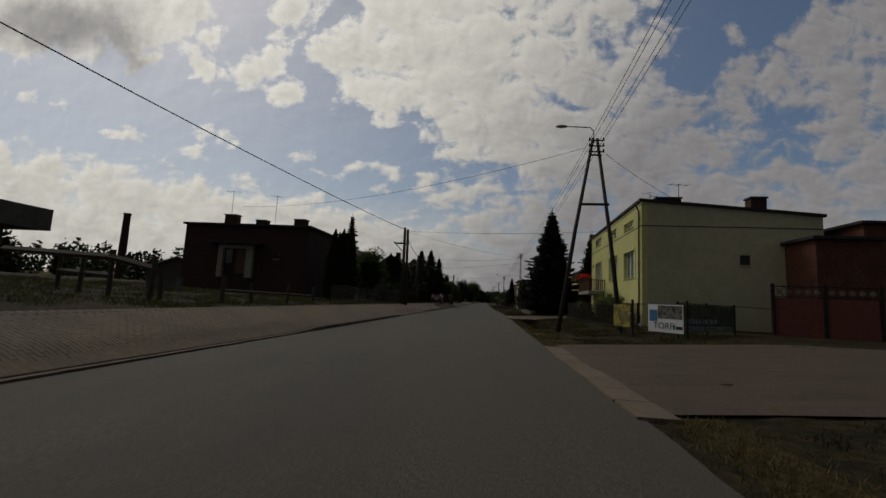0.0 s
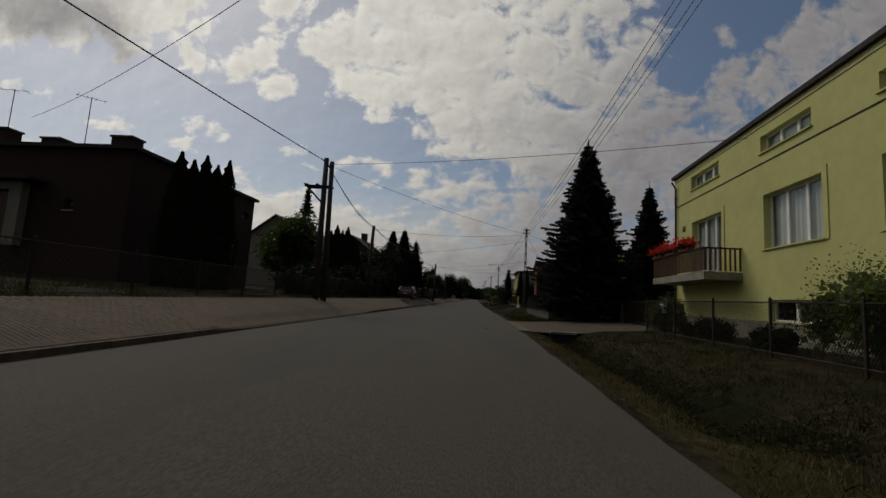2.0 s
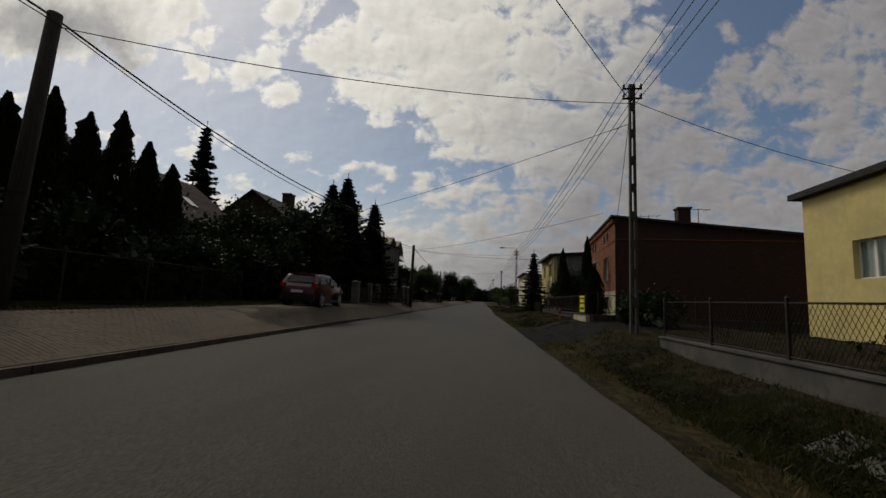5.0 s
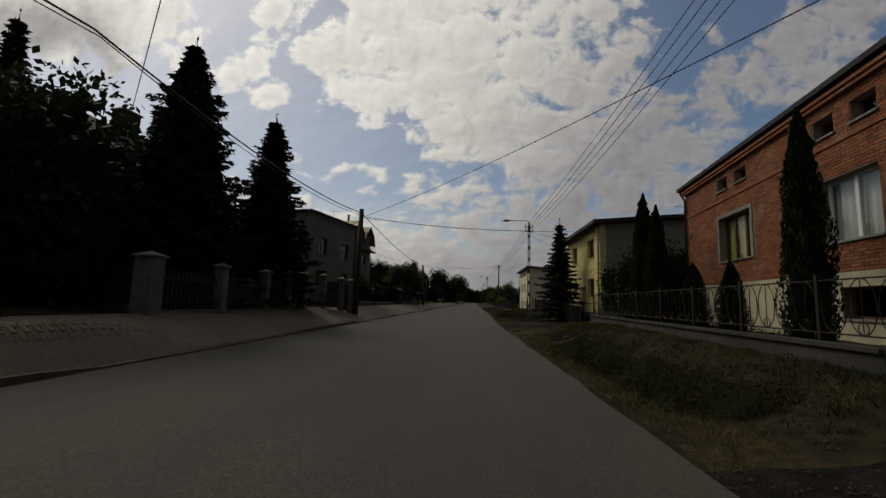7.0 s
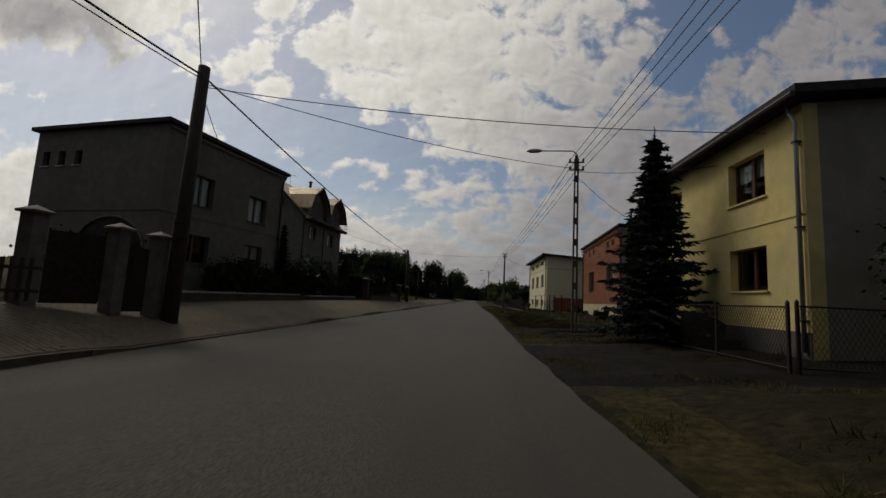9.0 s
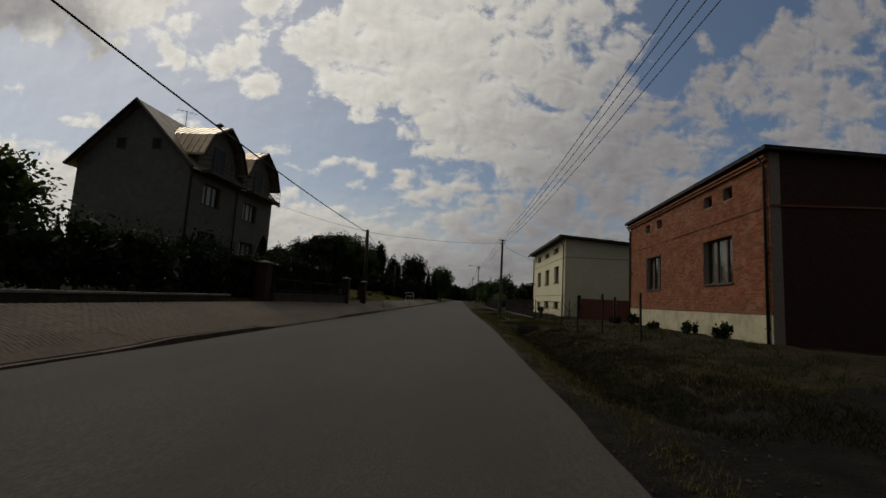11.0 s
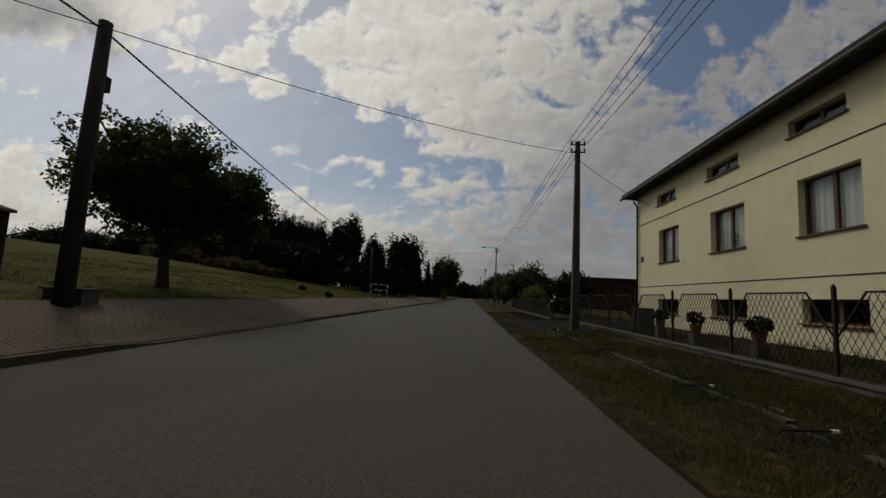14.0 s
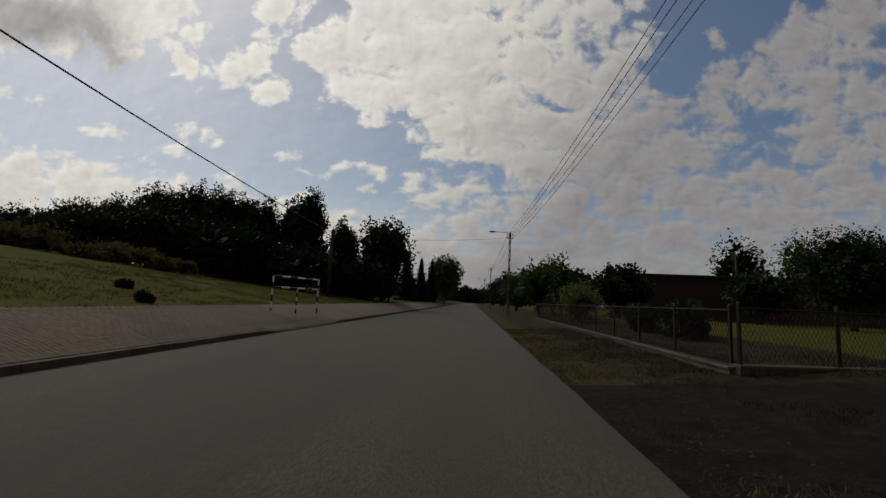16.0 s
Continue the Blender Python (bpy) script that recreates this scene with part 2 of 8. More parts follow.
def glass_mat(name, tint=(0.75, 0.8, 0.8)):
    m = bpy.data.materials.new(name)
    m.use_nodes = True
    nt = m.node_tree
    nt.nodes.clear()
    g, t = nt.nodes.new("ShaderNodeBsdfGlossy"), nt.nodes.new("ShaderNodeBsdfTransparent")
    g.inputs["Roughness"].default_value = 0.02
    t.inputs["Color"].default_value = (*tint, 1)
    w = nt.nodes.new("ShaderNodeLayerWeight")
    w.inputs["Blend"].default_value = 0.5
    steep, f = nt.nodes.new("ShaderNodeMath"), nt.nodes.new("ShaderNodeMath")
    steep.operation, steep.inputs[1].default_value = "POWER", 4.0
    f.operation, f.inputs[1].default_value, f.inputs[2].default_value = "MULTIPLY_ADD", 0.55, 0.03
    nt.links.new(w.outputs["Facing"], steep.inputs[0]), nt.links.new(steep.outputs[0], f.inputs[0])
    mix, out = nt.nodes.new("ShaderNodeMixShader"), nt.nodes.new("ShaderNodeOutputMaterial")
    nt.links.new(f.outputs[0], mix.inputs[0]), nt.links.new(t.outputs[0], mix.inputs[1]), nt.links.new(g.outputs[0], mix.inputs[2])
    nt.links.new(mix.outputs[0], out.inputs[0])
    return m


ASPHALT = surf("asphalt", (0.040, 0.0345, 0.0255), (0.094, 0.081, 0.060), 75, 0.82, 0.6, 230, stain=(0.046, 0.041, 0.033), stain_scale=0.35, stretch=(1, 0.25, 1), depth=0.012)
VERGE = surf("verge soil and dry grass", (0.021, 0.017, 0.0095), (0.068, 0.052, 0.026), 5.5, 0.97, 1.0, 34, stain=(0.013, 0.016, 0.005), stain_scale=0.5, depth=0.07, detail=8.0, spec=0.1)
LAWN = surf("lawn ground", (0.052, 0.058, 0.010), (0.084, 0.080, 0.016), 2.2, 0.95, 0.6, 30, stain=(0.10, 0.085, 0.024), stain_scale=0.3, depth=0.04, spec=0.03)
DIRT = surf("bare dirt and pit shade", (0.010, 0.0085, 0.0065), (0.028, 0.023, 0.017), 3.5, 0.97, 1.0, 26, stain=(0.012, 0.010, 0.008), stain_scale=0.7, depth=0.06, detail=8.0, spec=0.1)
STRAW_SOIL = surf("straw-covered soil", (0.040, 0.031, 0.014), (0.098, 0.075, 0.034), 7, 0.97, 1.0, 40, stain=(0.034, 0.034, 0.012), stain_scale=0.8, depth=0.05, detail=8.0, spec=0.05)
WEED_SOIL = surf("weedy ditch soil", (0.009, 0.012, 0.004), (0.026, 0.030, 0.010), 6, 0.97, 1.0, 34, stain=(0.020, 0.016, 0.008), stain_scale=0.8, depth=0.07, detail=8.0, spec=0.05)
PAVE_BROWN = surf("brownish paving block", (0.080, 0.061, 0.042), (0.112, 0.087, 0.060), 9, 0.9, 0.3, 90, stain=(0.065, 0.050, 0.036), vary=0.12)
WALL_DARK = surf("dark weathered wall plaster", (0.045, 0.041, 0.035), (0.080, 0.073, 0.062), 4, 0.9, 0.4, 50, stain=(0.030, 0.028, 0.024), stain_scale=1.0)
PAVER = surf("sandy paving block", (0.125, 0.096, 0.064), (0.165, 0.128, 0.088), 9, 0.9, 0.3, 90, stain=(0.098, 0.080, 0.058), stain_scale=0.5, vary=0.04)
PAVE_RED = surf("reddish paving block", (0.062, 0.044, 0.029), (0.089, 0.063, 0.042), 9, 0.9, 0.3, 90, stain=(0.055, 0.039, 0.029), vary=0.14)
CONCRETE = surf("weathered concrete", (0.20, 0.185, 0.15), (0.30, 0.28, 0.23), 5, 0.88, 0.4, 60, stain=(0.12, 0.11, 0.09), stain_scale=1.2)
CONC_DARK = surf("dark old concrete", (0.085, 0.078, 0.066), (0.14, 0.13, 0.11), 4, 0.9, 0.4, 50, stain=(0.05, 0.046, 0.04), stain_scale=1.0)
MOSSY_CONC = surf("mossy old concrete", (0.045, 0.041, 0.031), (0.080, 0.072, 0.055), 5, 0.95, 0.5, 50, stain=(0.022, 0.022, 0.010), stain_scale=1.6)
YELLOW = surf("lime yellow render", (0.49, 0.485, 0.185), (0.54, 0.53, 0.215), 3, 0.85, 0.25, 160, stain=(0.44, 0.435, 0.17), stain_scale=0.4)
OCHRE = surf("warm yellow render", (0.66, 0.53, 0.20), (0.74, 0.60, 0.25), 3, 0.85, 0.25, 140, stain=(0.50, 0.42, 0.20), stain_scale=0.5)
CREAM = surf("cream render", (0.70, 0.65, 0.42), (0.76, 0.70, 0.47), 3, 0.85, 0.2, 150, stain=(0.66, 0.60, 0.39), stain_scale=0.4)
# grey render darkened for the two backlit left-hand houses, shade in the colour
SHADE_REND = surf("grey render in shade", (0.125, 0.118, 0.098), (0.17, 0.16, 0.132), 3, 0.9, 0.3, 120, stain=(0.115, 0.108, 0.09), stain_scale=0.5)
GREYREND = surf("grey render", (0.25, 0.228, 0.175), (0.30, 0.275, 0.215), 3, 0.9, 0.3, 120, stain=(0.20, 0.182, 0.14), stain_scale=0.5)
# yellow render greyed to carry the end wall's shade, also a far house
GREYWALL = surf("yellow-grey render of shaded and far walls", (0.44, 0.405, 0.25), (0.50, 0.462, 0.29), 3, 0.9, 0.25, 130, stain=(0.40, 0.37, 0.23), stain_scale=0.5)
# stained pier plaster, with the piers' shade put into its colour
PIER_REND = surf("pier plaster toned for shade", (0.115, 0.105, 0.088), (0.165, 0.152, 0.128), 4, 0.9, 0.4, 60, stain=(0.07, 0.064, 0.055), stain_scale=1.3)
# brick of the outbuildings, with their shade put into its colour
BRICK_SHADE = surf("brick toned down for shade", (0.095, 0.036, 0.020), (0.16, 0.062, 0.034), 12, 0.9, 0.4, 120, stain=(0.07, 0.036, 0.026), stain_scale=1.3, vary=0.25)
KERB_STONE = surf("reddish kerb concrete", (0.085, 0.060, 0.043), (0.13, 0.094, 0.068), 5, 0.9, 0.4, 50, stain=(0.06, 0.043, 0.032), stain_scale=1.0, vary=0.15)
PLINTH = surf("pale plaster plinth", (0.48, 0.43, 0.27), (0.58, 0.52, 0.34), 4, 0.9, 0.3, 80, stain=(0.32, 0.29, 0.20), stain_scale=1.1)
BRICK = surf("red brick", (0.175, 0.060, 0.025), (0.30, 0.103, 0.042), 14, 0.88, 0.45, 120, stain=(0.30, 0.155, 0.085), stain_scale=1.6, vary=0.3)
# dark brick, also the red houses' end walls with their shade painted in
BRICK_DARK_SHADE = surf("dark and shaded brick", (0.036, 0.018, 0.013), (0.062, 0.030, 0.021), 10, 0.9, 0.4, 120, stain=(0.042, 0.024, 0.018), stain_scale=1.2, vary=0.25)
MORTAR = surf("mortar", (0.20, 0.16, 0.125), (0.28, 0.23, 0.185), 20, 0.95, 0.4, 120)
ROOF_DARK = surf("roofing felt", (0.022, 0.020, 0.019), (0.040, 0.037, 0.034), 5, 0.85, 0.3, 60)
TILE_ROOF = surf("brown roof tile", (0.10, 0.075, 0.06), (0.17, 0.125, 0.10), 6, 0.75, 0.3, 40, vary=0.2)
TIN = surf("weathered tin roof", (0.34, 0.27, 0.17), (0.46, 0.37, 0.24), 3, 0.42, 0.1, 20, metal=0.75, stain=(0.20, 0.13, 0.08), stain_scale=0.7)
ZINC = surf("pale sheet metal", (0.35, 0.36, 0.36), (0.48, 0.49, 0.49), 2, 0.45, 0.1, 20, metal=0.6)
PIPE = surf("dark metal downpipe", (0.035, 0.028, 0.022), (0.06, 0.048, 0.038), 8, 0.55, 0.1, 40, metal=0.3)
IRON = surf("rusty dark iron", (0.020, 0.016, 0.014), (0.045, 0.032, 0.025), 12, 0.7, 0.2, 60, metal=0.4)
RUST = surf("red rust-proof paint", (0.13, 0.040, 0.026), (0.18, 0.058, 0.036), 4, 0.7, 0.25, 30, stain=(0.13, 0.045, 0.03), stain_scale=1.0)
WOOD_POLE = surf("tarred wooden pole", (0.030, 0.023, 0.018), (0.060, 0.047, 0.036), 6, 0.85, 0.5, 25, stretch=(6, 6, 0.4))
CONC_POLE = surf("concrete pole", (0.066, 0.059, 0.047), (0.105, 0.095, 0.077), 5, 0.9, 0.3, 60, stain=(0.06, 0.055, 0.048))
OLD_WOOD = surf("grey weathered board, also shaded pickets", (0.052, 0.042, 0.031), (0.092, 0.075, 0.057), 5, 0.9, 0.5, 30, stretch=(8, 0.6, 8), vary=0.2)
WHITE_PVC = surf("white window frame", (0.74, 0.74, 0.72), (0.80, 0.80, 0.78), 2, 0.4, 0)
BROWN_FRAME = surf("brown window frame", (0.075, 0.040, 0.022), (0.11, 0.058, 0.032), 9, 0.5, 0.2, 40)
CURTAIN = surf("white net curtain", (0.62, 0.62, 0.60), (0.74, 0.74, 0.72), 9, 0.95, 0.5, 12, stretch=(1, 8, 0.5))
CURTAIN_Y = surf("yellow curtain", (0.62, 0.55, 0.16), (0.72, 0.63, 0.20), 9, 0.95, 0.5, 12, stretch=(1, 8, 0.5))
NET_DULL = surf("dull net curtain", (0.22, 0.21, 0.17), (0.34, 0.33, 0.27), 9, 0.95, 0.5, 12, stretch=(1, 8, 0.5))
ROOM = surf("dim room wall", (0.10, 0.09, 0.08), (0.14, 0.125, 0.11), 2, 0.95, 0)
GLASS = glass_mat("window glass", (0.82, 0.85, 0.84))
BARK = surf("bark", (0.045, 0.034, 0.025), (0.085, 0.066, 0.048), 8, 0.95, 0.8, 18, stretch=(3, 3, 0.5), depth=0.04)
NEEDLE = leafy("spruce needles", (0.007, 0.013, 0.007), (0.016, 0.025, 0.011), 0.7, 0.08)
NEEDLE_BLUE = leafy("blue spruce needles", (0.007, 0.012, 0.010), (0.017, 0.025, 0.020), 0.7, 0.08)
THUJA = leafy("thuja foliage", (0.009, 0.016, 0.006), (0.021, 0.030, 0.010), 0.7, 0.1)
LEAF = leafy("tree leaves", (0.020, 0.036, 0.010), (0.045, 0.065, 0.018), 0.55, 0.3)
LEAF_LIGHT = leafy("pale shrub leaves", (0.05, 0.07, 0.022), (0.10, 0.12, 0.045), 0.55, 0.35)
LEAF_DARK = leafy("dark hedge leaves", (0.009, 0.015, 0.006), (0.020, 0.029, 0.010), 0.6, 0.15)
GRASS = leafy("grass blades", (0.018, 0.024, 0.007), (0.044, 0.044, 0.014), 0.85, 0.25)
TUSSOCK = leafy("dark tussock grass", (0.008, 0.009, 0.004), (0.020, 0.019, 0.008), 0.9, 0.1)
DULL_GRASS = leafy("withering grass", (0.014, 0.0125, 0.0055), (0.036, 0.030, 0.013), 0.9, 0.12)
LAWN_GRASS = leafy("mown lawn blades", (0.050, 0.058, 0.009), (0.086, 0.083, 0.015), 0.95, 0.12)
STRAW = leafy("dry grass blades", (0.075, 0.060, 0.026), (0.135, 0.105, 0.046), 0.95, 0.12)
RED_FLOWER = leafy("red geranium flowers", (0.38, 0.02, 0.015), (0.55, 0.035, 0.025), 0.6, 0.2)
CAR_RED = surf("dark red car paint", (0.075, 0.008, 0.007), (0.082, 0.009, 0.008), 1, 0.22, 0, spec=0.6)
CAR_GLASS = surf("dark car glass", (0.012, 0.013, 0.014), (0.015, 0.016, 0.017), 1, 0.06, 0, spec=0.9)
TYRE = surf("tyre rubber", (0.012, 0.012, 0.012), (0.022, 0.021, 0.020), 20, 0.8, 0.2, 80)
ALLOY = surf("alloy wheel", (0.45, 0.45, 0.45), (0.55, 0.55, 0.55), 5, 0.35, 0, metal=0.9)
BLACK = surf("black plastic", (0.012, 0.012, 0.012), (0.02, 0.02, 0.02), 5, 0.5, 0)
LAMP_RED = surf("red tail lamp", (0.35, 0.012, 0.01), (0.45, 0.02, 0.015), 5, 0.2, 0)
PLATE = surf("white enamel", (0.70, 0.70, 0.68), (0.78, 0.78, 0.76), 3, 0.5, 0)
SIGN_Y = surf("yellow vinyl banner", (0.80, 0.74, 0.02), (0.86, 0.80, 0.03), 2, 0.5, 0.15, 6)
WIRE = surf("cable", (0.012, 0.012, 0.013), (0.02, 0.02, 0.02), 2, 0.6, 0)
PORCELAIN = surf("insulator", (0.16, 0.08, 0.05), (0.22, 0.12, 0.08), 4, 0.3, 0)
STONE = surf("road gravel", (0.026, 0.022, 0.018), (0.058, 0.050, 0.040), 30, 0.95, 0.3, 60, vary=0.25)
CLAY = surf("terracotta pot", (0.16, 0.07, 0.04), (0.22, 0.10, 0.06), 6, 0.85, 0.2, 40)


# ---- building blocks ----
def part(name, bm, material, parent=None, label="", smooth=False):
    """Links a bmesh as one mesh object, under a thing or a part where one is given."""
    me = bpy.data.meshes.new(name)
    bm.to_mesh(me)
    bm.free()
    return mesh_part(name, me, material, parent, label, smooth)


def mesh_part(name, me, material, parent=None, label="", smooth=False):
    if material and not me.materials:
        me.materials.append(material)
    if smooth:
        me.polygons.foreach_set("use_smooth", [True] * len(me.polygons))
    ob = new(name, me)
    if parent:
        ob.parent = parent
    return tagged(ob, label)


def thing(name, x, y, z, turn=0.0, label="", category="", group="", kind=""):
    ob = new(name)
    ob.empty_display_size = 0.2
    ob.matrix_world = pose(x, y, z, 0, 0, turn)
    return tagged(ob, label, category, group, kind)


def box(bm, x0, x1, y0, y1, z0, z1, m=None):
    v = [bm.verts.new((x, y, z)) for z in (z0, z1) for x, y in ((x0, y0), (x1, y0), (x1, y1), (x0, y1))]
    if m:
        for w in v:
            w.co = m @ w.co
    flip = (x1 < x0) ^ (y1 < y0) ^ (z1 < z0)
    for f in ((3, 2, 1, 0), (4, 5, 6, 7), (0, 1, 5, 4), (1, 2, 6, 5), (2, 3, 7, 6), (3, 0, 4, 7)):
        bm.faces.new([v[i] for i in (reversed(f) if flip else f)])
    return v


def boxes(*rows):
    bm = bmesh.new()
    for r in rows:
        box(bm, *r)
    return bm


def tube(bm, pts, radii, sides=8, caps=True):
    """A round rod through the given points."""
    rings = []
    pts = [Vector(p) for p in pts]
    if not hasattr(radii, "__len__"):
        radii = [radii] * len(pts)
    for i, p in enumerate(pts):
        d = (pts[min(i + 1, len(pts) - 1)] - pts[max(i - 1, 0)]).normalized()
        a = d.cross(Vector((0, 0, 1)) if abs(d.z) < 0.9 else Vector((0, 1, 0))).normalized()
        b = d.cross(a)
        rings.append([bm.verts.new(p + radii[i] * (math.cos(k * math.tau / sides) * a + math.sin(k * math.tau / sides) * b)) for k in range(sides)])
    for r, s in zip(rings, rings[1:]):
        for k in range(sides):
            bm.faces.new((r[k], s[k], s[(k + 1) % sides], r[(k + 1) % sides]))
    if caps:
        bm.faces.new(rings[0]), bm.faces.new(list(reversed(rings[-1])))
    return bm


def rod(pts, radii, sides=8):
    return tube(bmesh.new(), pts, radii, sides)


def flip_out(bm):
    bmesh.ops.recalc_face_normals(bm, faces=bm.faces)
    return bm


def mesh_from(name, verts, faces):
    me = bpy.data.meshes.new(name)
    me.from_pydata(verts, [], faces)
    me.update()
    return me


def wall_panel(length, z0, z1, holes, thick, side):
    """A wall in the plane x = 0 from y = 0 to length, with rectangular holes (y0, y1, z0, z1); it is thick towards x * side."""
    bm = bmesh.new()
    ys = sorted({0.0, length, *(h[0] for h in holes), *(h[1] for h in holes)})
    zs = sorted({z0, z1, *(h[2] for h in holes), *(h[3] for h in holes)})
    grid = {}

    def vert(x, y, z):
        k = (round(x, 4), round(y, 4), round(z, 4))
        if k not in grid:
            grid[k] = bm.verts.new(k)
        return grid[k]

    def inside(y, z):
        return any(h[0] < y < h[1] and h[2] < z < h[3] for h in holes)

    for x in (0.0, thick * side):
        for a, b in zip(ys, ys[1:]):
            for c, d in zip(zs, zs[1:]):
                if not inside((a + b) / 2, (c + d) / 2):
                    bm.faces.new((vert(x, a, c), vert(x, b, c), vert(x, b, d), vert(x, a, d)))
    x = thick * side
    for a, b, c, d in [(0.0, length, z0, z1)] + list(holes):
        loop = [(a, c), (b, c), (b, d), (a, d)]
        for (p, q), (r, s) in zip(loop, loop[1:] + loop[:1]):
            seg = sorted({p, r, *(v for v in ys if min(p, r) < v < max(p, r))}) if p != r else None
            if seg:
                for u, w in zip(seg, seg[1:]):
                    bm.faces.new((vert(0, u, q), vert(0, w, q), vert(x, w, q), vert(x, u, q)))
            else:
                seg = sorted({q, s, *(v for v in zs if min(q, s) < v < max(q, s))})
                for u, w in zip(seg, seg[1:]):
                    bm.faces.new((vert(0, p, u), vert(0, p, w), vert(x, p, w), vert(x, p, u)))
    return flip_out(bm)


def window(parent, y0, y1, z0, z1, side, frame_mat, sashes=2, inset=0.2, curtain=None, sill=None, curtain_share=1.0, label=""):
    """A window in a hole of a wall in the plane x = 0: frame, sash bars, panes, sill and a curtain behind."""
    bm = bmesh.new()
    x = inset * side
    t, d = 0.06, 0.07 * side
    box(bm, x, x + d, y0, y1, z0, z0 + t), box(bm, x, x + d, y0, y1, z1 - t, z1)
    box(bm, x, x + d, y0, y0 + t, z0 + t, z1 - t), box(bm, x, x + d, y1 - t, y1, z0 + t, z1 - t)
    win = part("window", flip_out(bm), frame_mat, parent, label)
    step = (y1 - y0) / sashes
    for i in range(1, sashes):
        part("mullion", boxes((x - 0.012 * side, x + d, y0 + i * step - 0.055, y0 + i * step + 0.055, z0 + t, z1 - t)), frame_mat, win)
    for i in range(sashes):
        a, b = y0 + i * step + 0.05, y0 + (i + 1) * step - 0.05
        g = part("pane", boxes((x + d * 0.4, x + d * 0.5, a, b, z0 + t, z1 - t)), GLASS, win)
        g.visible_shadow = False
    if sill:
        part("sill", boxes((-0.07 * side, x, y0 - 0.06, y1 + 0.06, z0 - 0.05, z0 - 0.004)), sill, win)
    if curtain:
        verts, faces, k = [], [], max(8, int((y1 - y0) / 0.07))
        for i in range(k + 1):
            yy = y0 + 0.04 + (y1 - y0 - 0.08) * i / k
            xx = x + side * (0.12 + 0.02 * math.sin(i * 1.9 + y0))
            verts += [(xx, yy, z1 - (z1 - z0) * curtain_share), (xx, yy, z1 - 0.02)]
        faces = [(2 * i, 2 * i + 2, 2 * i + 3, 2 * i + 1) for i in range(k)]
        mesh_part("curtain", mesh_from("curtain", verts, faces), curtain, win)
    return win


def smoothstep(a, b, v):
    t = min(max((v - a) / (b - a), 0.0), 1.0)
    return t * t * (3 - 2 * t)


# ---- the ground ----
EDGE = [(-60, 1.9), (20, 1.95), (48, 2.2), (75, 1.85), (98, 1.45), (125, 1.75), (148, 1.5), (200, 1.5), (2600, 1.5)]
KERB_X = -6.55


def edge(y):
    """The right edge of the road."""
    for (a, p), (b, q) in zip(EDGE, EDGE[1:]):
        if y <= b:
            return p + (q - p) * max(y - a, 0) / (b - a) + 0.05 * noise.noise((0.4 * y, 0, 0)) + 0.04 * noise.noise((1.3 * y, 2, 0))
    return EDGE[-1][1]


DITCH = [(25.5, 40.2, 0.55), (49.0, 62.5, 0.40), (76.0, 86.0, 0.6), (108.5, 127.2, 0.55), (129.8, 133.5, 0.18)]

PITS = [(87.6, 0.4, 1.9), (127.8, 1.1, 2.45)]
DROPS = [(-8, 15.0), (32, 46), (76.5, 85), (93.5, 103), (106, 111), (117, 125.5), (139.5, 148), (163, 169)]


def kerb_top(y):
    low = max((smoothstep(a - 1, a + 0.6, y) * (1 - smoothstep(b - 0.6, b + 1, y)) for a, b in DROPS), default=0)
    return 0.12 - 0.085 * low


def ground_z(x, y):
    e = edge(y)
    if KERB_X - 0.1 < x < e:
        return -0.06
    if x >= e:
        t = x - e
        z = -0.03 + 0.062 * min(t, 8.0) + 0.004 * max(t - 8, 0)
        z += 0.38 * smoothstep(1.0, 2.8, t) * (1 - smoothstep(6, 10, t)) * smoothstep(62, 66, y) * (1 - smoothstep(90.5, 93, y))
        for a, b, d in DITCH:
            w = smoothstep(a - 1.2, a + 1.2, y) * (1 - smoothstep(b - 1.2, b + 1.2, y))
            z -= d * w * math.exp(-(((t - 1.75) / 0.85) ** 2))
        for a, d, off in PITS:
            z -= d * math.exp(-(((t - off) / 0.7) ** 2)) * smoothstep(a - 1.3, a - 0.5, y) * (1 - smoothstep(a, a + 0.3, y))
        if 0.3 < t < 60:
            z += 0.09 * noise.noise((x * 1.1, y * 1.1, 13)) * min(t, 1) * smoothstep(103, 106, y) * (1 - smoothstep(127, 131, y))
            z += 0.05 * noise.noise((x * 0.9, y * 0.9, 3)) * min(t, 1) + 0.03 * noise.noise((x * 3, y * 3, 1)) * min(t, 1)
        return z
    t = KERB_X - x
    ramp = smoothstep(64, 67, y) * (1 - smoothstep(77, 81, y))
    z = 0.10 + 0.3 * min(t, 2.2) * (1 - ramp) + ramp * (0.64 * smoothstep(0.1, 0.9, t) + 0.02 * min(t, 2.2)) + 0.03 * min(max(t - 2.2, 0), 40)
    z -= (0.165 - kerb_top(y)) * (1 - smoothstep(0.0, 0.9, t))
    z += smoothstep(139, 156, y) * 0.098 * min(max(t - 3.6, 0), 27) * (1 - 0.6 * smoothstep(170, 230, y))
    if t > 2.5 and t < 70:
        z += 0.05 * noise.noise((x * 0.8, y * 0.8, 5))
    return z


def spread(lo, hi, dense_lo, dense_hi, fine):
    v = [dense_lo]
    while v[-1] < dense_hi:
        v.append(v[-1] + fine)
    s = fine
    while v[-1] < hi:
        s *= 1.25
        v.append(min(v[-1] + s, hi))
    s, low = fine, [dense_lo]
    while low[-1] > lo:
        s *= 1.25
        low.append(max(low[-1] - s, lo))
    return low[:0:-1] + v


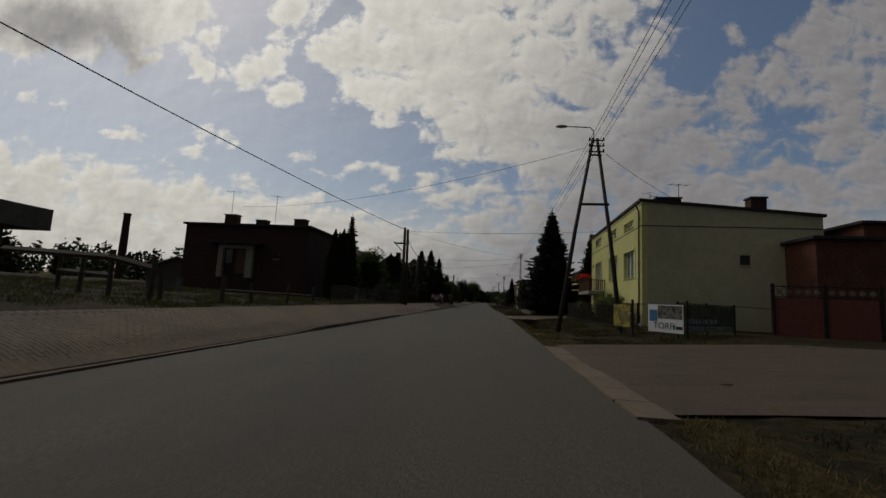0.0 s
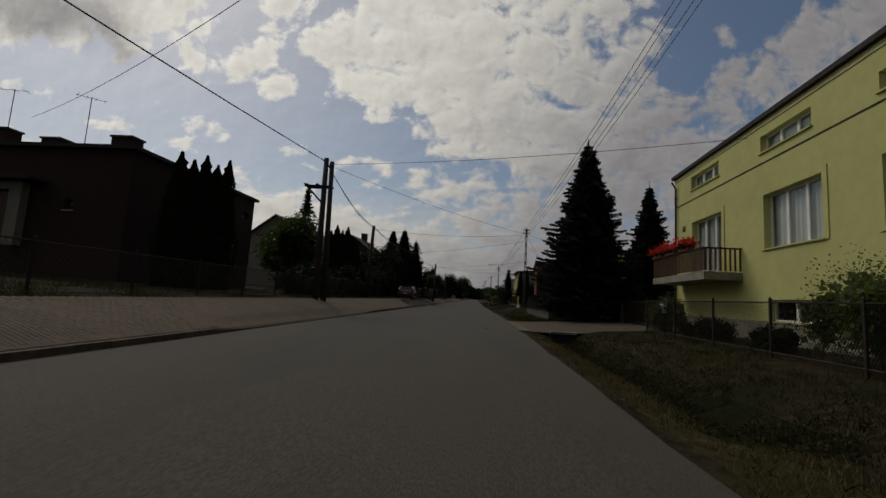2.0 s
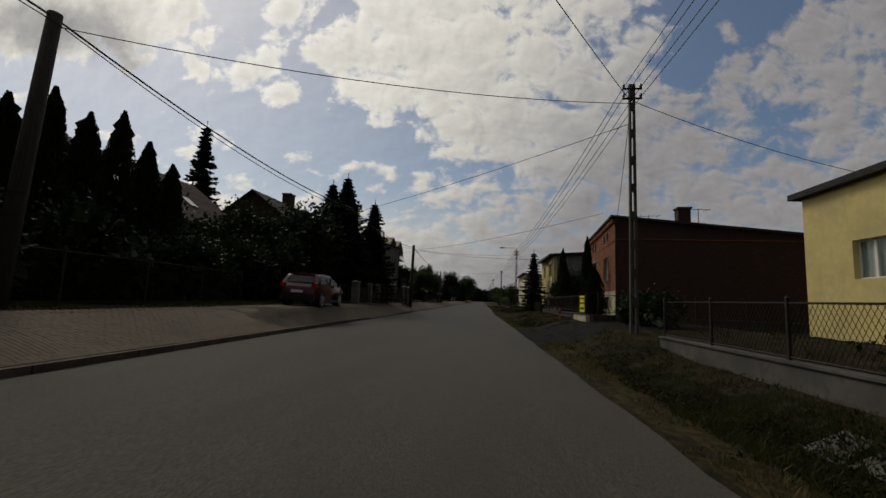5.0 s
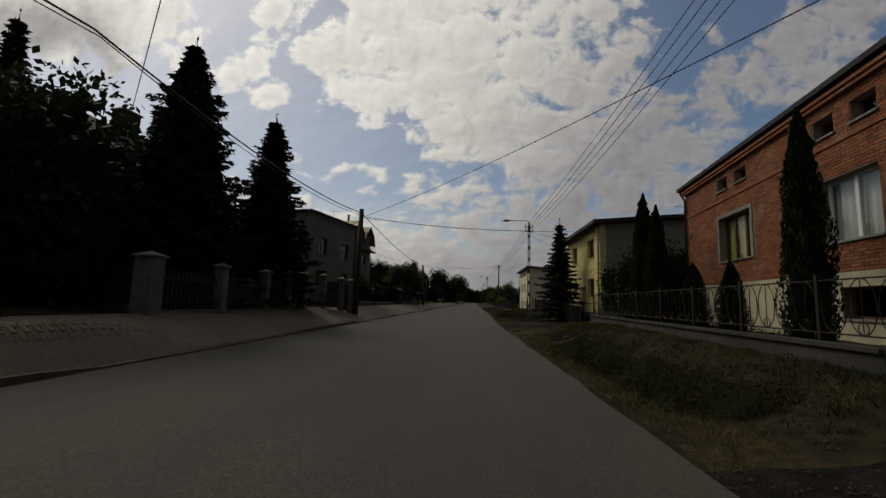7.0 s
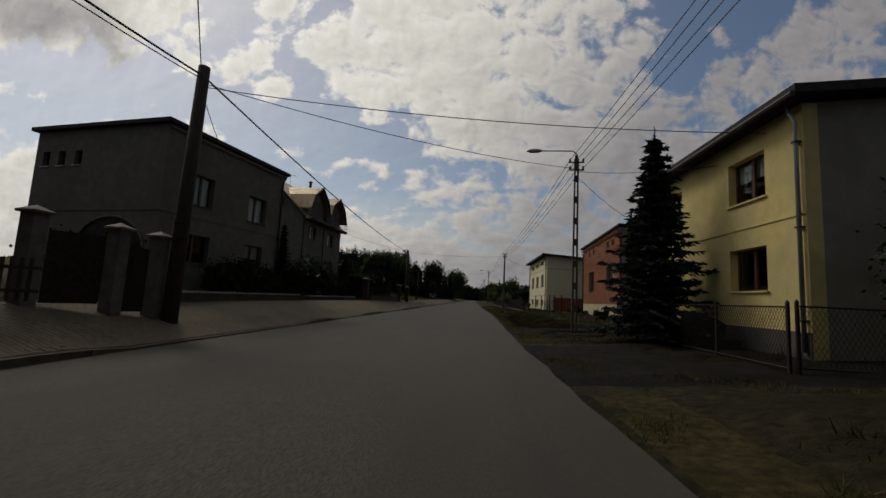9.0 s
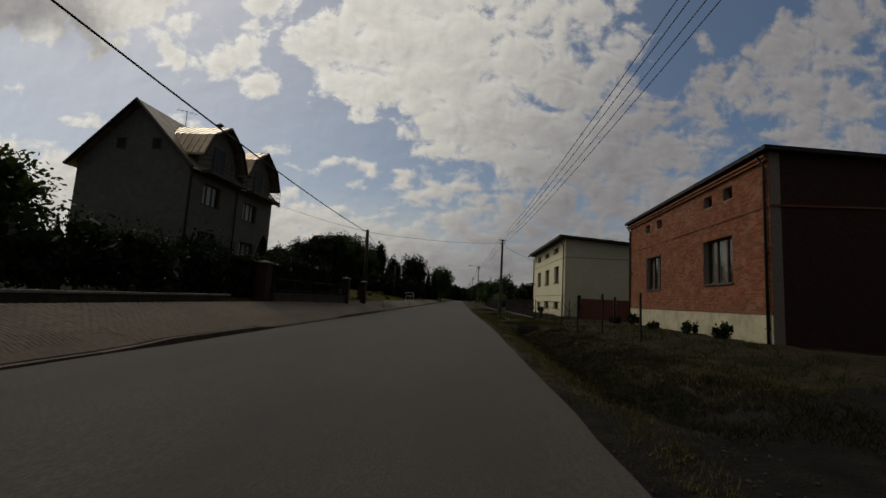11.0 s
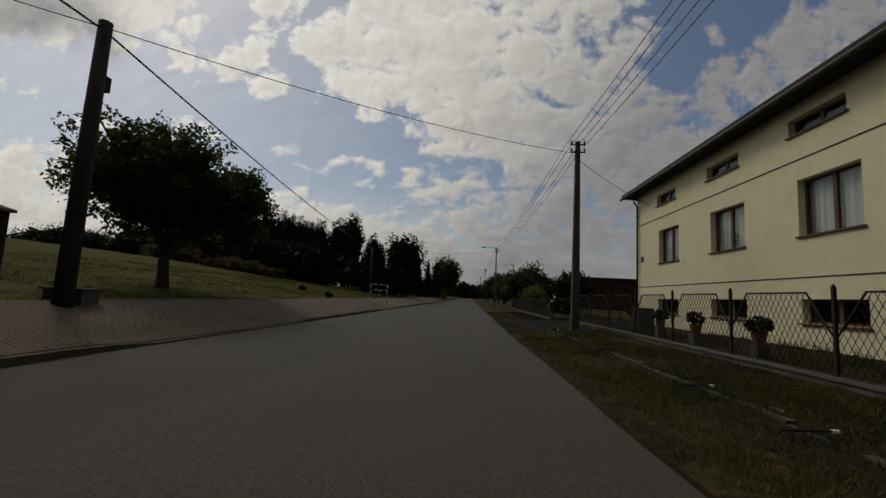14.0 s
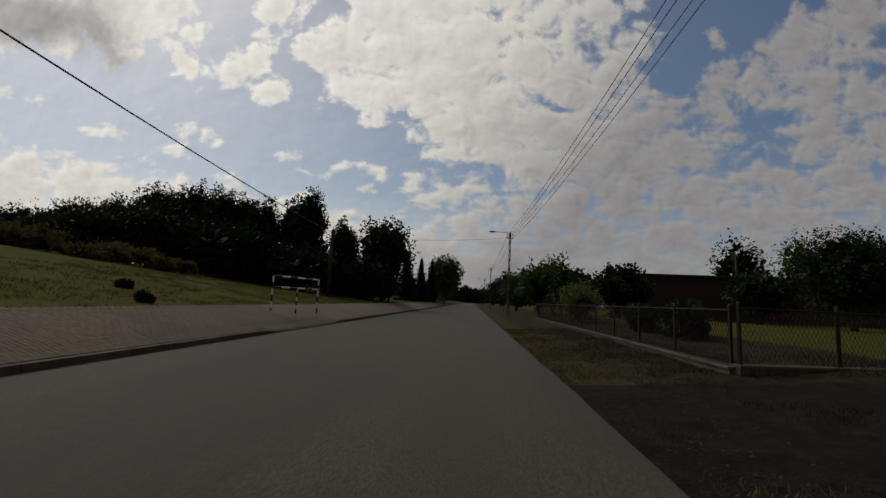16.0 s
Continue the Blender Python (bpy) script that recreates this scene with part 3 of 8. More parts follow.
def build_ground():
    xs, ys = spread(-2500, 2500, -14, 13, 0.25), spread(-400, 2500, -6, 215, 0.34)
    verts = [(x, y, ground_z(x, y)) for y in ys for x in xs]
    w = len(xs)
    faces = [(j * w + i, j * w + i + 1, (j + 1) * w + i + 1, (j + 1) * w + i) for j in range(len(ys) - 1) for i in range(w - 1)]
    me = mesh_from("ground", verts, faces)
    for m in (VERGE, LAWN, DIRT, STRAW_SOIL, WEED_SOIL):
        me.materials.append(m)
    idx = []
    for j in range(len(ys) - 1):
        for i in range(w - 1):
            x, y = (xs[i] + xs[i + 1]) / 2, (ys[j] + ys[j + 1]) / 2
            k = 0
            if x < KERB_X:
                k = 1 if y > 138 and x < -8.7 else 0
            elif x > 9.5 and y > 158:
                k = 1
            t = x - edge(y) + 0.22 * noise.noise((x * 2, y * 1.1, 4))
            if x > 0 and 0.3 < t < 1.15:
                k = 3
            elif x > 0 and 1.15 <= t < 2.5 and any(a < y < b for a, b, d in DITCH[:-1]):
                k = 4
            # pits get the darkest dirt, so their shade is in the colour
            if x > 0 and any(abs(t - off) < 0.6 and a - 0.9 < y < a + 0.35 for a, d, off in PITS):
                k = 2
            for a, b in DIRT_SPANS:
                if a < y < b and x > 0 and x < 14:
                    k = 2
            idx.append(k)
    me.polygons.foreach_set("material_index", idx)
    me.polygons.foreach_set("use_smooth", [True] * len(idx))
    tagged(new("ground", me), "uneven verge of dry grass, soil and ditches beside the road", "ground", kind="structure")


DIRT_SPANS = [(66.5, 74.0), (93.2, 99.5), (103.5, 109.5), (150.5, 157.0)]
build_ground()


def strip(name, x_of, y0, y1, step, z_of, material, label, category, depth=0.12):
    """A paved strip that follows the street, with sides."""
    verts, faces = [], []
    n = max(1, int((y1 - y0) / step))
    for i in range(n + 1):
        y = y0 + (y1 - y0) * i / n
        xs = x_of(y)
        for x in xs:
            verts.append((x, y, z_of(x, y)))
        verts += [(xs[0], y, z_of(xs[0], y) - depth), (xs[-1], y, z_of(xs[-1], y) - depth)]
    w = len(x_of(y0)) + 2
    for i in range(n):
        for k in range(w - 3):
            faces.append((i * w + k, i * w + k + 1, (i + 1) * w + k + 1, (i + 1) * w + k))
        faces.append((i * w + w - 2, i * w, (i + 1) * w, (i + 1) * w + w - 2))
        faces.append((i * w + w - 3, i * w + w - 1, (i + 1) * w + w - 1, (i + 1) * w + w - 3))
    me = mesh_from(name, verts, faces)
    return tagged(mesh_part(name, me, material), label, category, kind="structure")


def road_rows(y):
    e = edge(y) + 0.05 * noise.noise((0, y * 0.7, 9)) + 0.03 * noise.noise((0, y * 3.1, 2))
    return [KERB_X + (e - KERB_X) * k / 6 for k in range(7)]


strip("road", road_rows, -60, 2400, 1.0, lambda x, y: 0.02 * math.sin((x - KERB_X) / 8.4 * math.pi), ASPHALT, "worn grey asphalt road with a ragged right edge", "road")

# ---- kerb, pavement, driveways ----
kerb = thing("kerb", KERB_X, 0, 0, 0, "low concrete kerb stones, dropped at the driveways", "kerb", kind="structure")
for i in range(-6, 240):
    a, b, za, zb = i + 0.008, i + 0.992, kerb_top(i), kerb_top(i + 1)
    bm = bmesh.new()
    jig = random.uniform(-0.012, 0.012)
    v = box(bm, -0.15 + jig, 0.0 + jig, a, b, -0.12, 0)
    for w in v[4:]:
        w.co.z = (za if w.co.y < (a + b) / 2 else zb) + random.uniform(0, 0.008)
    part("kerb_stone", flip_out(bm), KERB_STONE, kerb)

strip("pavement", lambda y: [KERB_X - 0.16 - 2.2 * k / 4 for k in range(4, -1, -1)], -30, 240, 1.0,
      lambda x, y: ground_z(x, y) + 0.03, PAVER, "pavement of small grey concrete blocks with sandy joints", "pavement")


def slab_of(y0, y1, x1, material, label, z_up=0.035, name="driveway"):
    n = 10

    def xs(y):
        return [edge(y) + 0.4 + (x1 - edge(y) - 0.4) * k / n for k in range(n + 1)]

    return strip(name, xs, y0, y1, 0.5, lambda x, y: max(ground_z(x, y), -0.03) + z_up, material, label, "driveway")


slab_of(6.2, 15.6, 16.0, PAVE_RED, "wide driveway of reddish paving blocks")
slab_of(39.8, 47.6, 10.5, PAVE_BROWN, "driveway of brownish paving blocks")
for a, b in ((5.9, 15.6), (39.7, 47.6)):
    for k in range(int((b - a) / 0.98)):
        y = a + k * 0.98
        e = edge(y)
        st = part("edge_slab", boxes((-0.28, 0.28, 0.0, 0.965, -0.08, 0.03 + random.uniform(0, 0.012))), PAVER)
        st.matrix_world = pose(e + 0.16, y, 0.0, 0, 0, random.uniform(-0.5, 0.5))
        tagged(st, "worn pale concrete slab along the driveway's road edge", "slab", "edge slabs")


# ---- houses ----
def swap_matrix(side, y_at=0.0):
    """Turns a wall panel in the plane x = 0 into an end wall in the plane y = y_at."""
    return Matrix(((0, side, 0, 0), (1, 0, 0, y_at), (0, 0, 1, 0), (0, 0, 0, 1)))


def house(name, label, x, y, turn, side, L, D, H, front, back_mat, wins, plinth=None, overhang=0.25, roof_thick=0.2, ridge=0.0, ends=(), inset=0.2, base=0.2, wall_back=None, fall=0.0):
    h = thing(name, x, y, 0, turn, label, "house")
    holes = [w[:4] for w in wins]
    part("wall", wall_panel(L, base - 0.6, H, holes, 0.34, side), front, h, "street front")
    for w in wins:
        window(h, *w[:4], side, w[4], w[5], inset, w[6], w[7], *(w[8:9] or ()))
    s = side
    m = swap_matrix(s)
    end = wall_panel(D - 0.34, base - 0.6, H, [(e[0] - 0.34, e[1] - 0.34, e[2], e[3]) for e in ends], 0.34, 1)
    for v in end.verts:
        if v.co.z > H - 0.001:
            v.co.z -= fall * (v.co.y + 0.34) / D
    end.transform(Matrix.Translation((0.34 * s, 0, 0)) @ m)
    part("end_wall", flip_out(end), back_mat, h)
    for e in ends:
        w = window(h, *e[:4], 1, e[4], e[5], 0.14, None, PLINTH)
        for o in (w, *w.children_recursive):
            o.data.transform(m)
    rest = boxes((0.34 * s, D * s, L - 0.34, L, base - 0.6, H), ((D - 0.3) * s, D * s, 0.34, L - 0.34, base - 0.6, H))
    for v in rest.verts:
        if v.co.z > H - 0.001:
            v.co.z -= fall * abs(v.co.x) / D
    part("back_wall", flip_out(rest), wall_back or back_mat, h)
    part("inner_floor", boxes((0.4 * s, (D - 0.3) * s, 0.4, L - 0.4, 2.0, 2.1), (2.4 * s, 2.5 * s, 0.36, L - 0.36, 2.1, H - 0.02 - fall * 2.6 / D), (0.4 * s, (D - 0.3) * s, 0.4, L - 0.4, 5.15 if H > 6.4 else 4.9, 5.25 if H > 6.4 else 5.0)), ROOM, h)
    o = overhang
    bm = bmesh.new()
    if ridge:
        xs = [(-o) * s, D * 0.55 * s, (D + o) * s]
        zt = [H, H + ridge, H]
        low = [[bm.verts.new((xs[k], yy, zt[k])) for k in range(3)] for yy in (-o, L + o)]
        top = [[bm.verts.new((xs[k], yy, zt[k] + roof_thick)) for k in range(3)] for yy in (-o, L + o)]
        for k in (0, 1):
            bm.faces.new((low[0][k], low[0][k + 1], low[1][k + 1], low[1][k]))
            bm.faces.new((top[0][k], top[1][k], top[1][k + 1], top[0][k + 1]))
            for q in (0, 1):
                bm.faces.new((low[q][k], low[q][k + 1], top[q][k + 1], top[q][k]))
        for k in (0, 2):
            bm.faces.new((low[0][k], low[1][k], top[1][k], top[0][k]))
        for yy, y2 in ((0.0, 0.3), (L - 0.3, L)):
            gable = bmesh.new()
            a = [gable.verts.new((xx * s, q, zz)) for q in (yy, y2) for xx, zz in ((0, H), (D, H), (D * 0.55, H + ridge * 0.98))]
            gable.faces.new(a[:3]), gable.faces.new(a[3:])
            for i in range(3):
                gable.faces.new((a[i], a[(i + 1) % 3], a[3 + (i + 1) % 3], a[3 + i]))
            part("gable_wall", flip_out(gable), back_mat, h)
    else:
        for v in box(bm, -o * s, (D + o) * s, -o, L + o, H + 0.002, H + roof_thick):
            v.co.z -= fall * v.co.x * s / D
    part("roof", flip_out(bm), ROOF_DARK, h)
    if plinth:
        part("plinth", wall_panel(L + 0.02, base - 0.6, plinth[0], [w[:4] for w in wins if w[2] < plinth[0]], 0.03, -side), plinth[1], h)
    return h


def course(h, L, z, side, mat, out=0.035, tall=0.07, D=None, name="string_course"):
    part(name, boxes((-out * side, 0.002 * side, -0.01, L + 0.01, z - tall / 2, z + tall / 2)), mat, h)
    if D:
        part(name, boxes((0, D * side, -out, 0.002, z - tall / 2, z + tall / 2)), mat, h)


def downpipe(h, y, z0, z1, side, out=0.09, r=0.05, mat=None):
    d = part("downpipe", rod([(-out * 3.2 * side, y, z1 + 0.05), (-out * side, y, z1 - 0.3), (-out * side, y, z0)], r, 10), mat or PIPE, h, smooth=True)
    for z in (z0 + 0.7, (z0 + z1) / 2, z1 - 0.8):
        part("bracket", boxes((-out * 1.7 * side, 0, y - 0.07, y + 0.07, z - 0.02, z + 0.02)), PIPE, d)


def gutter(h, L, z, side, o=0.3):
    part("gutter", rod([(-(o + 0.05) * side, -o, z), (-(o + 0.05) * side, L + o, z)], 0.07, 8), PIPE, h)


def chimney(h, x, y, z0, z1, a=0.55, b=0.8, mat=None):
    c = part("chimney", boxes((x - a / 2, x + a / 2, y - b / 2, y + b / 2, z0, z1)), mat or BRICK_DARK_SHADE, h)
    part("cap", boxes((x - a / 2 - 0.07, x + a / 2 + 0.07, y - b / 2 - 0.07, y + b / 2 + 0.07, z1 + 0.001, z1 + 0.1)), CONC_DARK, c)


def aerial(h, x, y, z, tall=2.0, arms=4, turn=0.3):
    a = part("aerial", rod([(x, y, z), (x, y, z + tall)], 0.022, 6), IRON, h)
    c, s = math.cos(turn), math.sin(turn)
    part("boom", rod([(x - 0.7 * c, y - 0.7 * s, z + tall - 0.1), (x + 0.7 * c, y + 0.7 * s, z + tall - 0.02)], 0.015, 5), IRON, a)
    for k in range(arms):
        q = -0.6 + 1.2 * k / max(arms - 1, 1)
        part("element", rod([(x + q * c + 0.35 * s, y + q * s - 0.35 * c, z + tall - 0.06), (x + q * c - 0.35 * s, y + q * s + 0.35 * c, z + tall - 0.06)], 0.009, 4), IRON, a)


W = WHITE_PVC
B = BROWN_FRAME
# lime yellow two-storey house; its end wall is greyed for shade
yh = house("yellow_house", "lime yellow rendered house with a flat roof and white windows", 9.33, 27.0, -3.3, 1, 16.4, 10.0, 8.15, YELLOW, GREYWALL, [
    (1.55, 4.15, 3.5, 5.3, W, 3, CURTAIN, YELLOW), (6.1, 8.8, 3.58, 5.45, W, 3, CURTAIN, YELLOW), (11.65, 14.35, 3.0, 5.5, W, 3, CURTAIN, YELLOW),
    (1.8, 4.15, 6.88, 7.38, W, 3, CURTAIN, YELLOW), (6.45, 8.95, 7.0, 7.6, W, 3, CURTAIN, YELLOW), (11.85, 14.5, 7.1, 7.75, W, 3, CURTAIN, YELLOW),
    (6.5, 8.7, 1.15, 1.85, W, 2, None, YELLOW), (1.8, 4.0, 1.15, 1.85, W, 2, None, YELLOW)],
    overhang=0.14, roof_thick=0.16, plinth=(1.12, GREYREND), ends=[(5.5, 6.1, 4.35, 4.95, B, 1)], base=0.6, fall=0.8)
course(yh, 16.4, 6.62, 1, ROOF_DARK, 0.02, 0.045, 10.0)
course(yh, 16.4, 7.98, 1, PLINTH, 0.03, 0.05)
for y0, y1, z0, z1 in ((1.55, 4.15, 3.5, 5.3), (6.1, 8.8, 3.58, 5.45), (11.65, 14.35, 3.0, 5.5)):
    part("window_surround", boxes((-0.03, 0.0, y0 - 0.2, y0 - 0.004, z0 - 0.05, z1 + 0.2), (-0.03, 0.0, y1 + 0.004, y1 + 0.2, z0 - 0.05, z1 + 0.2), (-0.03, 0.0, y0 - 0.004, y1 + 0.004, z1 + 0.004, z1 + 0.2)), YELLOW, yh)
downpipe(yh, 0.3, 0.6, 7.9, 1), downpipe(yh, 16.1, 0.6, 7.9, 1)
chimney(yh, 2.0, 1.5, 7.9, 8.65, 1.5, 0.6), chimney(yh, 7.3, 1.6, 7.5, 8.75, 0.9, 0.7)
aerial(yh, 2.9, 2.0, 7.95, 1.9, 3), aerial(yh, 1.3, 2.6, 8.1, 1.2, 2, 1.0)
# balcony with wooden slats and flower boxes
bal = part("balcony", boxes((-1.35, 0, 10.2, 15.6, 2.55, 2.85)), CONCRETE, yh, "concrete balcony slab")
for k in range(36):
    yy = 10.25 + 5.3 * k / 35
    part("baluster", boxes((-1.33, -1.30, yy - 0.032, yy + 0.032, 2.9, 3.72)), BROWN_FRAME, bal)
for k in range(8):
    xx = -1.25 + 1.2 * k / 7
    part("baluster", boxes((xx - 0.032, xx + 0.032, 10.25, 10.28, 2.9, 3.72)), BROWN_FRAME, bal)
part("rail", boxes((-1.38, -1.29, 10.2, 15.6, 3.724, 3.78), (-1.29, 0, 10.22, 10.3, 3.724, 3.78)), IRON, bal)

# first brick house; its end wall is the same brick, darkened for shade
b1 = house("brick_house", "two-storey red brick house with a flat roof and stepped brick cornice", 7.85, 76.6, -6.4, 1, 12.65, 13.0, 6.55, MORTAR, BRICK_DARK_SHADE, [
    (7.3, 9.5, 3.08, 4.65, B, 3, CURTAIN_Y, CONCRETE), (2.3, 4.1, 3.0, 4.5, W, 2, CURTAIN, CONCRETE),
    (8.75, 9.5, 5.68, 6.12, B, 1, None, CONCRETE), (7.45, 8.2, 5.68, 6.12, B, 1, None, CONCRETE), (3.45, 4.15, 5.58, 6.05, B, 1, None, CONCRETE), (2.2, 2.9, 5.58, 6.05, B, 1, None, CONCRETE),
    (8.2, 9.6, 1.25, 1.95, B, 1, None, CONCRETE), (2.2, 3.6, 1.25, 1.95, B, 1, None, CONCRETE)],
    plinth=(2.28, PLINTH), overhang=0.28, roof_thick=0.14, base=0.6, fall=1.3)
course(b1, 12.65, 5.3, 1, BRICK, 0.05, 0.06, 13.0)
course(b1, 12.65, 6.36, 1, BRICK, 0.14, 0.07), course(b1, 12.65, 6.46, 1, BRICK, 0.19, 0.08)
downpipe(b1, 12.5, 0.6, 6.4, 1)
chimney(b1, 4.3, 2.0, 6.1, 7.5, 0.7, 0.7), aerial(b1, 5.4, 2.6, 6.1, 1.6, 3), aerial(b1, 2.6, 3.0, 6.35, 1.0, 2, 0.1)
# strip in the end wall's shaded tone over the mortar edge
part("corner_bricks", boxes((0.0, 0.345, -0.014, -0.002, 0.3, 6.5)), BRICK_DARK_SHADE, b1)
part("window_trim", boxes((-0.035, 0.0, 7.18, 7.296, 3.05, 4.77), (-0.035, 0.0, 9.504, 9.62, 3.05, 4.77), (-0.035, 0.0, 7.296, 9.504, 4.654, 4.77)), CONCRETE, b1)

# warm yellow house
y2 = house("ochre_house", "two-storey warm yellow rendered house with a shallow dark roof", 7.5, 96.1, 0.0, 1, 8.9, 10.5, 6.32, OCHRE, GREYREND, [
    (1.35, 2.95, 4.42, 5.68, B, 2, CURTAIN, OCHRE, 0.45), (1.38, 2.97, 1.92, 3.1, B, 2, None, OCHRE), (5.8, 7.4, 4.42, 5.68, B, 2, CURTAIN, OCHRE), (5.8, 7.4, 1.92, 3.1, B, 2, CURTAIN, OCHRE)],
    overhang=0.5, roof_thick=0.22, ridge=0.5, base=0.5, inset=0.22, plinth=(0.95, CONC_DARK))
course(y2, 8.9, 3.68, 1, OCHRE, 0.03, 0.05)
downpipe(y2, 0.12, 0.5, 6.2, 1, mat=ZINC), gutter(y2, 8.9, 6.3, 1, 0.5)
aerial(y2, 6.0, 2.0, 7.3, 0.7, 2)

# second brick house; the end wall's shade is in its brick colour too
b2 = house("brick_house", "low red brick house with a flat roof and pale plinth", 10.45, 117.0, -3.8, 1, 14.55, 13.0, 7.1, MORTAR, BRICK_DARK_SHADE, [
    (9.35, 11.55, 2.6, 4.5, B, 3, NET_DULL, CONC_DARK), (2.3, 4.6, 2.65, 4.55, B, 3, NET_DULL, CONC_DARK),
    (10.95, 11.6, 6.03, 6.52, B, 1, None, None), (9.2, 9.85, 6.03, 6.52, B, 1, None, None), (3.8, 4.5, 6.03, 6.52, B, 1, None, None), (2.25, 2.9, 6.03, 6.52, B, 1, None, None)],
    plinth=(1.5, PLINTH), overhang=0.3, roof_thick=0.15, base=0.3, fall=1.0)
course(b2, 14.55, 5.2, 1, BRICK, 0.05, 0.06, 13.0)
course(b2, 14.55, 6.85, 1, BRICK, 0.12, 0.08), course(b2, 14.55, 6.96, 1, BRICK, 0.18, 0.09), course(b2, 14.55, 1.52, 1, BRICK, 0.06, 0.07)
downpipe(b2, 14.35, 0.3, 6.9, 1), downpipe(b2, 0.15, 0.3, 6.9, 1)

# cream house
wh = house("cream_house", "cream rendered two-storey house with brown windows and dark eaves", 8.9, 139.3, 0.0, 1, 15.6, 15.0, 7.2, CREAM, CREAM, [
    (2.3, 4.25, 3.43, 5.0, B, 2, CURTAIN, B), (6.55, 8.55, 3.43, 4.95, B, 2, CURTAIN, B), (11.0, 12.95, 3.4, 4.95, B, 2, CURTAIN, B),
    (2.6, 4.5, 6.33, 6.8, B, 2, None, B), (6.8, 8.75, 6.25, 6.73, B, 2, None, B), (11.25, 13.15, 6.2, 6.7, B, 2, None, B),
    (2.3, 4.25, 1.08, 1.72, B, 2, None, B), (6.55, 8.6, 1.06, 1.7, B, 2, None, B), (11.1, 13.05, 1.06, 1.7, B, 2, None, B)],
    overhang=0.62, roof_thick=0.2, base=0.3, fall=1.0)
course(wh, 15.6, 5.58, 1, ROOF_DARK, 0.015, 0.035, 15.0), course(wh, 15.6, 2.3, 1, ROOF_DARK, 0.015, 0.03)
downpipe(wh, 0.3, 0.3, 6.9, 1), downpipe(wh, 15.35, 0.3, 6.9, 1), gutter(wh, 15.6, 7.2, 1, 0.62)
chimney(wh, 7.0, 2.5, 7.2, 7.85, 0.8, 0.8, CREAM), chimney(wh, 11.5, 2.5, 7.2, 7.8, 1.2, 0.9, CREAM), aerial(wh, 5.0, 3.0, 7.3, 0.6, 2)

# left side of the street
lh = house("flat_roof_house", "dark and shaded brick flat-roofed house in shade with a pale door recess", -18.0, 40.6, -0.5, -1, 11.9, 13.4, 7.9, BRICK_DARK_SHADE, BRICK_DARK_SHADE, [
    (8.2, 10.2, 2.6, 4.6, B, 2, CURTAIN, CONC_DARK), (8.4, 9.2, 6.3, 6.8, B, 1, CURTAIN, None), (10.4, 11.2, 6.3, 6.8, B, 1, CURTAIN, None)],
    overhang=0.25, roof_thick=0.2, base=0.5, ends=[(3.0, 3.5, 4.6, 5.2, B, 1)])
chimney(lh, -1.4, 1.0, 8.0, 8.8, 1.2, 0.8), chimney(lh, -5.6, 1.0, 8.0, 8.6, 1.1, 0.8), chimney(lh, -9.0, 1.0, 8.0, 9.1, 1.3, 0.8)
aerial(lh, -9.6, 1.6, 8.1, 3.8, 3), aerial(lh, -4.6, 1.6, 8.1, 3.4, 4, 0.9)
rec = part("door_recess", boxes((-9.3, -8.8, -0.4, -0.004, 2.6, 5.9), (-6.3, -5.6, -0.4, -0.004, 2.6, 5.9), (-8.8, -6.3, -0.4, -0.004, 5.5, 5.9)), GREYREND, lh, "pale plaster porch frame")
part("door", boxes((-7.5, -6.4, -0.1, -0.01, 3.0, 5.45)), B, rec), part("side_window", boxes((-8.7, -7.9, -0.1, -0.01, 4.0, 5.4)), CAR_GLASS, rec)
part("porch_roof", boxes((-10.3, -4.6, -1.0, -0.004, 5.95, 6.1)), ROOF_DARK, lh)

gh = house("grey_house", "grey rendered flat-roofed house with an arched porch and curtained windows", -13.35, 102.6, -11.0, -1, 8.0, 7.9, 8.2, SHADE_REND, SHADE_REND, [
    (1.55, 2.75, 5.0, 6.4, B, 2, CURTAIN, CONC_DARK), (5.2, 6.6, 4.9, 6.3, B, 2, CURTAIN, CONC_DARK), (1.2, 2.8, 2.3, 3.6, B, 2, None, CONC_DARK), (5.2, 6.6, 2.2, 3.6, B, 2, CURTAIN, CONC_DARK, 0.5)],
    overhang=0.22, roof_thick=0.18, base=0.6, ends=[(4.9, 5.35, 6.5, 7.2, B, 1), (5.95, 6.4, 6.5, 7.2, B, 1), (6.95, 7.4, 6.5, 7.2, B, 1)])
course(gh, 8.0, 8.05, -1, SHADE_REND, 0.12, 0.12)
course(gh, 8.0, 4.4, -1, SHADE_REND, 0.03, 0.06, 7.9)
# arched near-black panel on the end wall: the porch's shade, put into colour
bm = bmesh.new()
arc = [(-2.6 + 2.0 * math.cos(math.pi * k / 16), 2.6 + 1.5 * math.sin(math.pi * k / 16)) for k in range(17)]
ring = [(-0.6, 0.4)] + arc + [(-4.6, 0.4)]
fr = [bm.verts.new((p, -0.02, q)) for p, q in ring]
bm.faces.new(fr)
part("porch_opening", flip_out(bm), TYRE, gh, "flat near-black arch for the porch's shade")
part("arch_rim", rod([(p, -0.03, q) for p, q in arc], 0.06, 6), SHADE_REND, gh)
downpipe(gh, 7.8, 0.6, 8.0, -1)


